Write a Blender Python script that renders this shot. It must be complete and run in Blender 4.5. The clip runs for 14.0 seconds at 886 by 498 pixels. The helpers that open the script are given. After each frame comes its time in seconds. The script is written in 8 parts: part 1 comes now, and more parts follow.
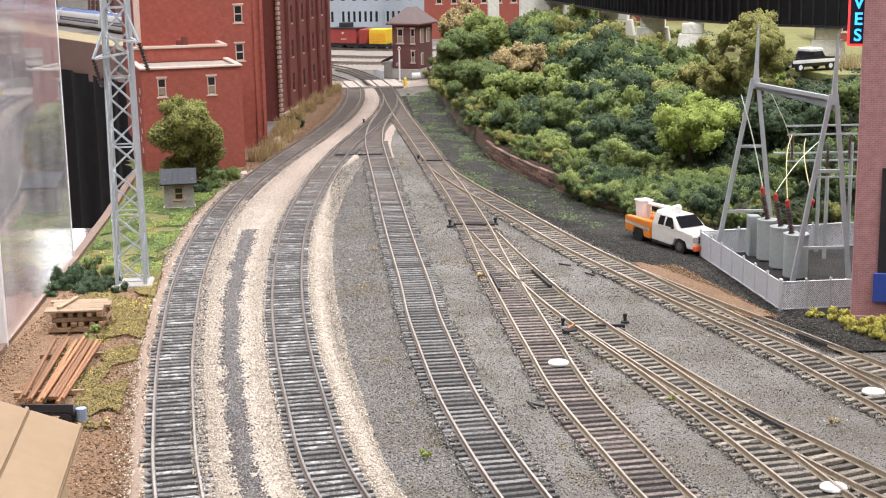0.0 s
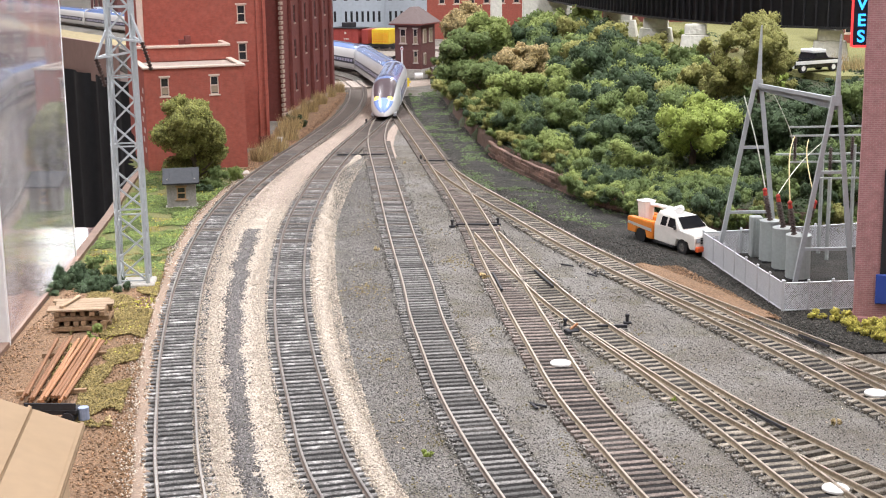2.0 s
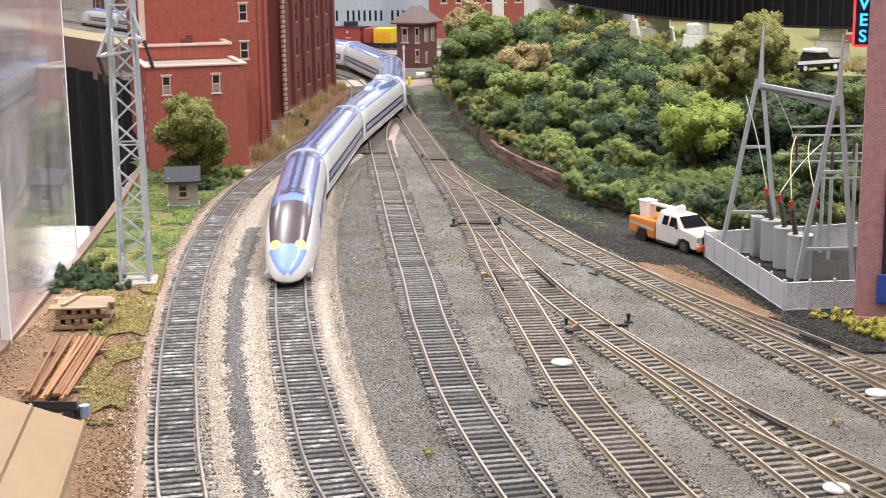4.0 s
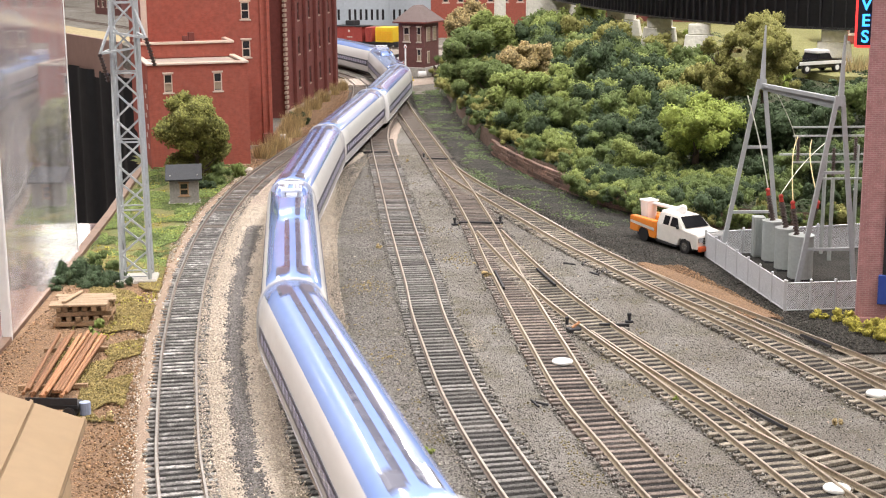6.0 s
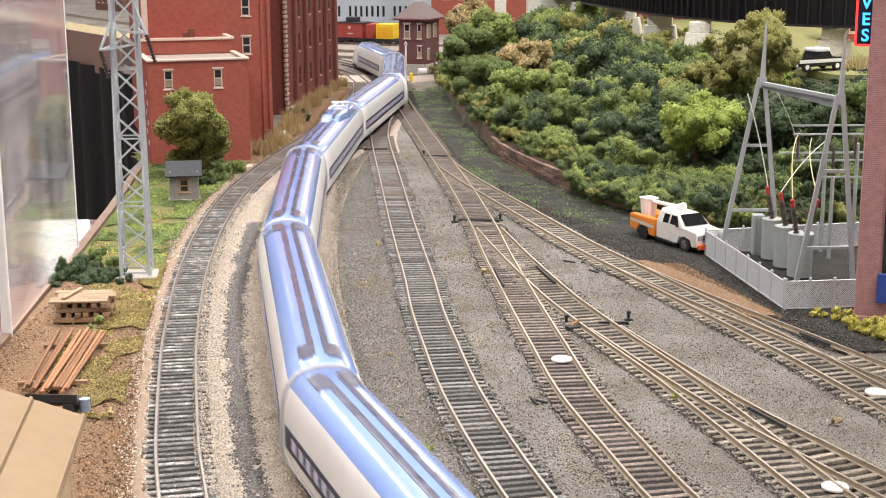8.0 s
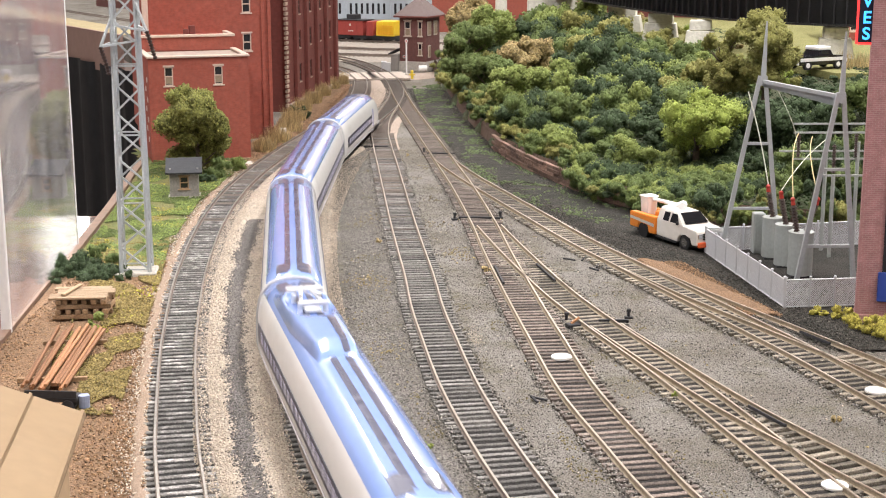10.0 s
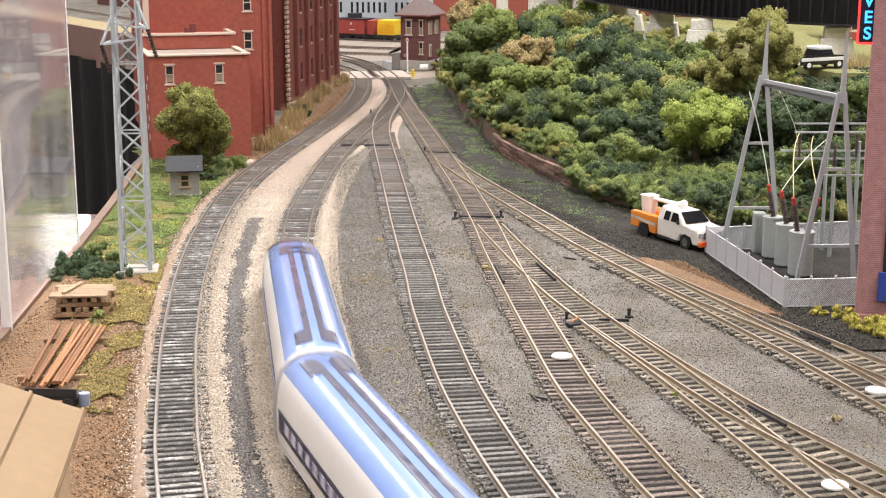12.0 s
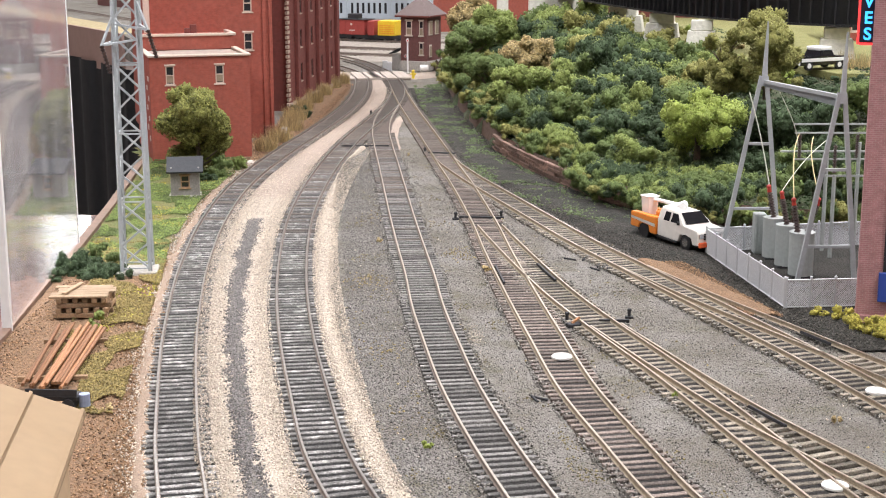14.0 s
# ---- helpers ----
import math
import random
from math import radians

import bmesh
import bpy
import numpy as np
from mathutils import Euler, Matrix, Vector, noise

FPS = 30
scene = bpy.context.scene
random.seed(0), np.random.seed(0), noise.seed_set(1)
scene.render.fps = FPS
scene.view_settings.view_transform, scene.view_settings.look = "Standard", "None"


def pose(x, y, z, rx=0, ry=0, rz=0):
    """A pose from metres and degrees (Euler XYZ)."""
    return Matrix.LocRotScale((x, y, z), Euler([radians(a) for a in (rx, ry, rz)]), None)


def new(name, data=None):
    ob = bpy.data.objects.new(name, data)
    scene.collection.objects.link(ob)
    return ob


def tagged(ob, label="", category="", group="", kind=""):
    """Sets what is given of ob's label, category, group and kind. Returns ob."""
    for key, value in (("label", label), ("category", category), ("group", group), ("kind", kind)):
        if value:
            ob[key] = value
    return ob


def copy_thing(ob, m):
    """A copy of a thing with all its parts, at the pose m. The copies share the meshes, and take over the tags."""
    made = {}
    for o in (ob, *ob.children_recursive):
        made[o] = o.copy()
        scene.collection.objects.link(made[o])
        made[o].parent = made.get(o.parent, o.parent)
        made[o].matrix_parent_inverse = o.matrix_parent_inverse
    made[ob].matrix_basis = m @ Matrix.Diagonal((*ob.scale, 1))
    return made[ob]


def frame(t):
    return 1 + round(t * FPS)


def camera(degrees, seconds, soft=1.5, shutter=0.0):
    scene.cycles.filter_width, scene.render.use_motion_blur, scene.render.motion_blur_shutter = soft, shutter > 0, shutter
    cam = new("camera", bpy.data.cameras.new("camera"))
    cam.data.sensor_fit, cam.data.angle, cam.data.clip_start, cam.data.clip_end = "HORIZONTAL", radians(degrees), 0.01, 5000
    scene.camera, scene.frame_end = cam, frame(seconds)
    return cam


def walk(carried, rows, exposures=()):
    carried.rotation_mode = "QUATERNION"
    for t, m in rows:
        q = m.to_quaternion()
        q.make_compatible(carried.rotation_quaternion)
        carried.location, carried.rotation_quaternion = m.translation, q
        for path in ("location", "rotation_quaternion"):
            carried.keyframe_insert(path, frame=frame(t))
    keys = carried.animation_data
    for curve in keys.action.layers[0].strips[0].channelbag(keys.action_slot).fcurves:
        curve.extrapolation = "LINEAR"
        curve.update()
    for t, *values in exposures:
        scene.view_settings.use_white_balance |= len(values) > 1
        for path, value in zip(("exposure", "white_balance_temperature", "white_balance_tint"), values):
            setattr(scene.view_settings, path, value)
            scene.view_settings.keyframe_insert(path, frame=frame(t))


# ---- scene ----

# HO-scale model railway, built at its true (model) size in metres; gauge 16.5 mm.
cam = camera(33.99, 14.0, soft=1.1, shutter=0.5)
walk(cam, [
    (0, pose(0.0005, 0.0000, 0.2103, 77.673, 0.914, -0.380)),
    (0.5, pose(0.0006, 0.0002, 0.2103, 77.677, 0.885, -0.356)),
    (1, pose(0.0004, 0.0001, 0.2103, 77.681, 0.851, -0.331)),
    (1.5, pose(0.0002, -0.0001, 0.2104, 77.679, 0.810, -0.302)),
    (2, pose(0.0002, -0.0001, 0.2103, 77.682, 0.772, -0.272)),
    (2.5, pose(0.0003, -0.0002, 0.2101, 77.687, 0.754, -0.248)),
    (3, pose(0.0004, -0.0002, 0.2101, 77.667, 0.747, -0.238)),
    (5.5, pose(-0.0001, -0.0002, 0.2098, 77.651, 0.462, -0.120)),
    (6, pose(-0.0000, -0.0002, 0.2096, 77.642, 0.418, -0.110)),
    (6.5, pose(0.0001, -0.0004, 0.2096, 77.615, 0.388, -0.093)),
    (7, pose(0.0001, -0.0005, 0.2097, 77.570, 0.364, -0.082)),
    (7.5, pose(0.0001, -0.0004, 0.2099, 77.525, 0.323, -0.082)),
    (8, pose(0.0001, -0.0006, 0.2101, 77.512, 0.261, -0.081)),
    (10.5, pose(0.0001, -0.0000, 0.2098, 77.393, 0.087, -0.038)),
    (11, pose(0.0001, 0.0000, 0.2099, 77.377, 0.057, -0.032)),
    (11.5, pose(0.0001, 0.0000, 0.2098, 77.377, 0.020, -0.017)),
    (12, pose(0.0001, 0.0000, 0.2097, 77.383, -0.011, 0.003)),
    (12.5, pose(0.0002, -0.0001, 0.2098, 77.382, -0.038, 0.016)),
    (13, pose(0.0001, -0.0002, 0.2100, 77.377, -0.060, 0.019)),
    (13.5, pose(0.0001, -0.0000, 0.2099, 77.384, -0.048, 0.015)),
    (14, pose(0.0002, 0.0000, 0.2097, 77.408, 0.002, 0.015)),
], exposures=[(0, 0.0, 6050, 10), (3.2, 0.0, 6050, 10), (5.5, 0.0, 6480, 10), (12.4, 0.0, 6500, 10), (13.4, 0.0, 6200, 10), (14, 0.0, 6150, 10)])

# ---- world and hall light ----
world = bpy.data.worlds.new("hall_air")
scene.world = world
world.use_nodes = True
world.node_tree.nodes["Background"].inputs[0].default_value = (0.95, 0.95, 1.0, 1)
world.node_tree.nodes["Background"].inputs[1].default_value = 0.04


def ceiling_lamp(x, y, z, sx, sy, watts, colour=(1.0, 0.948, 0.915)):
    lamp = bpy.data.lights.new("hall_lamp", "AREA")
    lamp.shape, lamp.size, lamp.size_y, lamp.energy, lamp.color = "RECTANGLE", sx, sy, watts, colour
    ob = new("hall_lamp", lamp)
    ob.matrix_world = pose(x, y, z)
    return tagged(ob, "long white fluorescent hall lamp under the ceiling, unseen, some added as fill", "lamp", kind="structure")


# The pair at y = -1.5 is added to brighten faces towards the camera.
# The pair at y = 7.9 is added so train roofs mirror a brighter wall.
for lx, ly, lw in ((-0.9, 0.45, 38), (0.8, 0.45, 60), (-0.6, 2.7, 40), (0.95, 2.5, 42), (-1.7, 4.4, 40), (-0.7, -1.5, 16), (0.9, -1.5, 18), (0.7, 7.9, 60), (2.3, 7.9, 60)):
    ceiling_lamp(lx, ly, 1.92, 0.22, 1.5, lw)


# ---- materials ----
def mat(name, colour, rough=0.7, var=0.15, scale=300.0, bump=0.0, metal=0.0, fine=4.0, second=None, mix=0.5,
        rand=0.0, island=False, spec=0.5, sharp=0.25, coat=0.0, third=None, stain=25.0):
    """Procedural material: base colour with two scales of variation, optional second colour in patches, bump."""
    m = bpy.data.materials.new(name)
    m.use_nodes = True
    n, k = m.node_tree.nodes, m.node_tree.links
    b = n["Principled BSDF"]
    b.inputs["Roughness"].default_value, b.inputs["Metallic"].default_value = rough, metal
    b.inputs["Specular IOR Level"].default_value = spec
    b.inputs["Coat Weight"].default_value = coat
    tc = n.new("ShaderNodeTexCoord")
    big = n.new("ShaderNodeTexNoise")
    big.inputs["Scale"].default_value, big.inputs["Detail"].default_value = scale, 4
    fin = n.new("ShaderNodeTexNoise")
    fin.inputs["Scale"].default_value, fin.inputs["Detail"].default_value = scale * fine, 3
    geo = n.new("ShaderNodeNewGeometry")
    src = tc.outputs["Object"]
    if rand and not island:
        # alike pieces show different parts of the grain
        own, shift = n.new("ShaderNodeObjectInfo"), n.new("ShaderNodeVectorMath")
        shift.operation = "MULTIPLY_ADD"
        shift.inputs[1].default_value = (3.0, 3.0, 3.0)
        k.new(own.outputs["Random"], shift.inputs[0])
        k.new(src, shift.inputs[2])
        src = shift.outputs[0]
    k.new(src, big.inputs["Vector"])
    k.new(src, fin.inputs["Vector"])
    base = n.new("ShaderNodeMix")
    base.data_type = "RGBA"
    c2 = second if second else tuple(c * 0.7 for c in colour)
    base.inputs[6].default_value, base.inputs[7].default_value = (*colour, 1), (*c2, 1)
    ramp = n.new("ShaderNodeMapRange")
    ramp.inputs[1].default_value, ramp.inputs[2].default_value = 1 - mix - sharp, 1 - mix + sharp
    k.new(big.outputs["Fac"], ramp.inputs[0])
    if second:
        k.new(ramp.outputs[0], base.inputs[0])
    else:
        sc = n.new("ShaderNodeMath")
        sc.operation = "MULTIPLY"
        sc.inputs[1].default_value = min(1, var * 2)
        k.new(ramp.outputs[0], sc.inputs[0])
        k.new(sc.outputs[0], base.inputs[0])
    hsv = n.new("ShaderNodeHueSaturation")
    tint = base.outputs[2]
    if third:
        blot, edge, over = n.new("ShaderNodeTexNoise"), n.new("ShaderNodeMapRange"), n.new("ShaderNodeMix")
        blot.inputs["Scale"].default_value, blot.inputs["Detail"].default_value, blot.inputs["Roughness"].default_value = stain, 9, 0.72
        edge.inputs[1].default_value, edge.inputs[2].default_value, edge.inputs[4].default_value = 0.50, 0.66, 0.85
        over.data_type = "RGBA"
        over.inputs[7].default_value = (*third, 1)
        k.new(src, blot.inputs["Vector"])
        k.new(blot.outputs["Fac"], edge.inputs[0])
        k.new(edge.outputs[0], over.inputs[0])
        k.new(tint, over.inputs[6])
        tint = over.outputs[2]
    k.new(tint, hsv.inputs["Color"])
    val = n.new("ShaderNodeMapRange")
    val.inputs[1].default_value, val.inputs[2].default_value = 0.3, 0.7
    val.inputs[3].default_value, val.inputs[4].default_value = 1 - var, 1 + var
    k.new(fin.outputs["Fac"], val.inputs[0])
    last = val.outputs[0]
    if rand:
        info = n.new("ShaderNodeObjectInfo")
        r = n.new("ShaderNodeMapRange")
        r.inputs[3].default_value, r.inputs[4].default_value = 1 - rand, 1 + rand
        k.new(geo.outputs["Random Per Island"] if island else info.outputs["Random"], r.inputs[0])
        mul = n.new("ShaderNodeMath")
        mul.operation = "MULTIPLY"
        k.new(last, mul.inputs[0])
        k.new(r.outputs[0], mul.inputs[1])
        last = mul.outputs[0]
    k.new(last, hsv.inputs["Value"])
    k.new(hsv.outputs[0], b.inputs["Base Color"])
    if bump:
        bp = n.new("ShaderNodeBump")
        bp.inputs["Strength"].default_value, bp.inputs["Distance"].default_value = bump, 2.0 / (scale * fine)
        k.new(fin.outputs["Fac"], bp.inputs["Height"])
        k.new(bp.outputs[0], b.inputs["Normal"])
    rg = n.new("ShaderNodeMapRange")
    rg.inputs[3].default_value, rg.inputs[4].default_value = max(0, rough * 0.85), min(1, rough * 1.12)
    k.new(big.outputs["Fac"], rg.inputs[0])
    k.new(rg.outputs[0], b.inputs["Roughness"])
    return m


def glow(name, colour, strength):
    m = mat(name, colour, 0.4, 0.02)
    b = m.node_tree.nodes["Principled BSDF"]
    b.inputs["Emission Color"].default_value, b.inputs["Emission Strength"].default_value = (*colour, 1), strength
    return m


CINDER = mat("grey_cinder_gravel", (0.25, 0.235, 0.215), 0.95, 0.6, 16, 1.0, fine=80, second=(0.155, 0.135, 0.11), mix=0.47, sharp=0.16, third=(0.135, 0.12, 0.075), stain=30)
CINDER_GRAIN = mat("grey_cinder_grain", (0.25, 0.235, 0.215), 0.95, 0.2, 400, rand=0.85, island=True)
DARK_SOIL = mat("dark_soil", (0.038, 0.034, 0.029), 0.95, 0.6, 40, 1.0, fine=24, second=(0.016, 0.017, 0.013), mix=0.45, sharp=0.15)
CREAM_BALLAST = mat("cream_ballast", (0.60, 0.52, 0.43), 0.95, 0.45, 60, 0.9, fine=20)
CREAM_GRAIN = mat("cream_ballast_grain", (0.62, 0.54, 0.45), 0.95, 0.12, 500, rand=0.32, island=True)
BEIGE_PATH = mat("beige_fine_ballast", (0.44, 0.355, 0.295), 0.95, 0.3, 30, 0.6, fine=36)
ORANGE_DIRT = mat("orange_brown_dirt", (0.27, 0.165, 0.092), 0.95, 0.45, 40, 0.9, fine=26, second=(0.22, 0.135, 0.08), mix=0.45)
ORANGE_GRAIN = mat("orange_brown_grain", (0.31, 0.19, 0.108), 0.95, 0.15, 500, rand=0.7, island=True)
GRASS_GREEN = mat("static_grass_green", (0.12, 0.16, 0.045), 0.9, 0.4, 40, 0.9, fine=22, second=(0.26, 0.20, 0.08), mix=0.42)
RAIL_STEEL = mat("weathered_rail", (0.43, 0.405, 0.38), 0.35, 0.2, 200, 0.0, 0.85)
RAIL_BRIGHT = mat("bright_worn_rail", (0.62, 0.55, 0.48), 0.36, 0.2, 200, 0.0, 0.6)
RAIL_BRONZE = mat("tan_weathered_rail", (0.54, 0.47, 0.38), 0.38, 0.2, 200, 0.0, 0.7)
TIE_DARK = mat("weathered_grey_tie", (0.105, 0.10, 0.095), 0.9, 0.4, 400, 0.5, rand=0.5, second=(0.21, 0.20, 0.195), mix=0.42, third=(0.58, 0.56, 0.54), stain=130)
TIE_FAR = mat("brown_grey_tie", (0.145, 0.122, 0.105), 0.9, 0.25, 300, 0.3, rand=0.3)
# near-black colour puts the shadow between ties into the bed
BED_SHADED = mat("shaded_tie_gap_bed", (0.010, 0.010, 0.010), 0.95, 0.5, 150, 0.9, fine=8, second=(0.03, 0.028, 0.027), mix=0.32)
BED_BROWN = mat("brown_track_bed", (0.13, 0.10, 0.085), 0.95, 0.4, 100, 0.8, fine=10)
PINK_BALLAST = mat("pinkish_fine_ballast", (0.38, 0.28, 0.21), 0.95, 0.35, 150, 0.8, fine=10)
MID_GRAIN = mat("mid_grey_cinder_grain", (0.185, 0.172, 0.165), 0.95, 0.2, 400, rand=0.6, island=True)
DARK_GRAIN = mat("dark_cinder_grain", (0.085, 0.079, 0.068), 0.95, 0.2, 400, rand=0.8, island=True)
FOAM_DUST = mat("olive_brown_dust", (0.20, 0.165, 0.07), 0.95, 0.2, 400, rand=0.6, island=True)
TIE_BROWN = mat("red_brown_tie", (0.115, 0.088, 0.077), 0.9, 0.4, 400, 0.5, rand=0.5, second=(0.24, 0.20, 0.175), mix=0.50)
TIE_GREY = mat("slate_grey_tie", (0.12, 0.115, 0.11), 0.9, 0.4, 400, 0.5, rand=0.5, second=(0.24, 0.23, 0.22), mix=0.45)
TIE_TAN = mat("dusty_tan_tie", (0.13, 0.11, 0.088), 0.9, 0.4, 400, 0.5, rand=0.5, second=(0.30, 0.265, 0.215), mix=0.5)
RAIL_FLANK = mat("rust_grey_rail_flank", (0.29, 0.235, 0.20), 0.7, 0.25, 200, 0.0, 0.2)
RAIL_TAN = mat("dusty_tan_rail_flank", (0.42, 0.345, 0.25), 0.65, 0.25, 200, 0.0, 0.2)
# the near-black base is painted tie-gap shade, the lighter patches are cinder
BED_YARD_SHADED = mat("shaded_yard_bed", (0.012, 0.010, 0.009), 0.95, 0.5, 34, 0.9, fine=30, second=(0.12, 0.11, 0.10), mix=0.36, sharp=0.10)
BLACK_CLOTH = mat("black_drape", (0.012, 0.012, 0.014), 0.85, 0.2, 40)
WOOD_EDGE = mat("brown_layout_edge", (0.22, 0.14, 0.10), 0.6, 0.2, 40)
FLOOR_RED = mat("polished_red_brown_shelf", (0.26, 0.15, 0.145), 0.05, 0.15, 15, second=(0.24, 0.14, 0.13))
HALL_WALL = mat("beige_hall_wall", (0.60, 0.50, 0.46), 0.8, 0.06, 3)
HALL_FLOOR = mat("grey_hall_floor", (0.30, 0.28, 0.27), 0.5, 0.1, 4)
WHITE_CEIL = mat("white_ceiling", (0.75, 0.75, 0.74), 0.8, 0.05, 3)


# ---- mesh helpers ----
def shape(name, bm, material, smooth=False):
    me = bpy.data.meshes.new(name)
    bm.to_mesh(me)
    bm.free()
    for m in (material if isinstance(material, (list, tuple)) else (material,)):
        me.materials.append(m)
    if smooth:
        for p in me.polygons:
            p.use_smooth = True
    return me


def part(name, bm, material=None, parent=None, label="", smooth=False, at=None, kind=""):
    ob = new(name, shape(name, bm, material, smooth) if isinstance(bm, bmesh.types.BMesh) else bm)
    if at is not None:
        ob.matrix_basis = at
    if parent is not None:
        ob.parent = parent
    return tagged(ob, label, kind=kind)


def thing(name, at, label, category, group="", kind=""):
    ob = new(name)
    ob.empty_display_size = 0.01
    ob.matrix_basis = at
    return tagged(ob, label, category, group, kind)


def box(bm, x0, x1, y0, y1, z0, z1, bevel=0.0, m=None):
    made = bmesh.ops.create_cube(bm, size=1)["verts"]
    bmesh.ops.transform(bm, verts=made, matrix=Matrix.LocRotScale(((x0 + x1) / 2, (y0 + y1) / 2, (z0 + z1) / 2), None, (x1 - x0, y1 - y0, z1 - z0)))
    if bevel:
        edges = list({e for v in made for e in v.link_edges})
        r = bmesh.ops.bevel(bm, geom=edges, offset=bevel, segments=1, affect="EDGES")
        made = list({v for f in r["faces"] for v in f.verts} | {v for v in made if v.is_valid})
    if m is not None:
        bmesh.ops.transform(bm, verts=made, matrix=m)
    return made


def bar(bm, a, b, r, sides=6, r2=None):
    """A round or square bar from a to b."""
    a, b = Vector(a), Vector(b)
    d = b - a
    m = Matrix.Translation((a + b) / 2) @ d.to_track_quat("Z", "Y").to_matrix().to_4x4()
    if sides == 4:
        m = m @ Matrix.Rotation(math.pi / 4, 4, "Z")
    return bmesh.ops.create_cone(bm, cap_ends=True, segments=sides, radius1=r, radius2=r if r2 is None else r2, depth=d.length, matrix=m)["verts"]


def tube(bm, pts, r, sides=6):
    """One bent round bar through the points."""
    pts = [Vector(p) for p in pts]
    rings = []
    for i, p in enumerate(pts):
        d = (pts[min(i + 1, len(pts) - 1)] - pts[max(i - 1, 0)]).normalized()
        a = d.cross(Vector((0.31, 0.87, 0.38))).normalized()
        b = d.cross(a)
        rings.append([bm.verts.new(p + (a * math.cos(6.2832 * k / sides) + b * math.sin(6.2832 * k / sides)) * r) for k in range(sides)])
    for u, v in zip(rings, rings[1:]):
        for k in range(sides):
            bm.faces.new((u[k], v[k], v[(k + 1) % sides], u[(k + 1) % sides]))
    bm.faces.new(rings[0])
    bm.faces.new(rings[-1][::-1])
    bmesh.ops.recalc_face_normals(bm, faces=bm.faces)


def grid_mesh(bm, nx, ny, f):
    vs = [[bm.verts.new(f(i / nx, j / ny)) for j in range(ny + 1)] for i in range(nx + 1)]
    for i in range(nx):
        for j in range(ny):
            bm.faces.new((vs[i][j], vs[i + 1][j], vs[i + 1][j + 1], vs[i][j + 1]))
    return vs


def prism(bm, pts, y0, y1):
    """Extrude an (x, z) outline along y."""
    a = [bm.verts.new((x, y0, z)) for x, z in pts]
    b = [bm.verts.new((x, y1, z)) for x, z in pts]
    n = len(pts)
    bm.faces.new(a)
    bm.faces.new(b[::-1])
    for i in range(n):
        bm.faces.new((a[i], b[i], b[(i + 1) % n], a[(i + 1) % n]))
    bmesh.ops.recalc_face_normals(bm, faces=bm.faces)
    return a + b


def slab(bm, pts, z0, z1):
    """Extrude an (x, y) outline upwards."""
    a = [bm.verts.new((x, y, z0)) for x, y in pts]
    b = [bm.verts.new((x, y, z1)) for x, y in pts]
    n = len(pts)
    bm.faces.new(a)
    bm.faces.new(b[::-1])
    for i in range(n):
        bm.faces.new((a[i], b[i], b[(i + 1) % n], a[(i + 1) % n]))
    bmesh.ops.recalc_face_normals(bm, faces=bm.faces)


GRAIN_V = [(1, 0, -0.55), (-0.5, 0.87, -0.5), (-0.5, -0.87, -0.55), (0, 0, 1)]
GRAIN_F = [(0, 2, 1), (0, 1, 3), (1, 2, 3), (2, 0, 3)]


def grains(name, places, material, seed, flat=0.75):
    """Many small uneven stones or leaf crumbs in one mesh; places: rows of x, y, z, radius."""
    rng = np.random.default_rng(seed)
    places = np.asarray(places)
    n = len(places)
    v = np.array(GRAIN_V, float)[None] * (1 + rng.uniform(-0.4, 0.4, (n, 4, 1)))
    q = rng.normal(size=(n, 4))
    q /= np.linalg.norm(q, axis=1)[:, None]
    w, x, y, z = q.T
    rot = np.stack([1 - 2 * (y * y + z * z), 2 * (x * y - z * w), 2 * (x * z + y * w), 2 * (x * y + z * w), 1 - 2 * (x * x + z * z),
                    2 * (y * z - x * w), 2 * (x * z - y * w), 2 * (y * z + x * w), 1 - 2 * (x * x + y * y)], 1).reshape(n, 3, 3)
    v = np.einsum("nij,nkj->nki", rot, v) * places[:, None, 3:4]
    v[:, :, 2] *= flat
    v += places[:, None, :3]
    f = np.array(GRAIN_F)[None] + 4 * np.arange(n)[:, None, None]
    me = bpy.data.meshes.new(name)
    me.vertices.add(4 * n)
    me.vertices.foreach_set("co", v.reshape(-1))
    me.loops.add(12 * n)
    me.loops.foreach_set("vertex_index", f.reshape(-1).astype(np.int32))
    me.polygons.add(4 * n)
    me.polygons.foreach_set("loop_start", np.arange(0, 12 * n, 3, dtype=np.int32))
    me.polygons.foreach_set("loop_total", np.full(4 * n, 3, dtype=np.int32))
    me.update(calc_edges=True)
    me.materials.append(material)
    return me


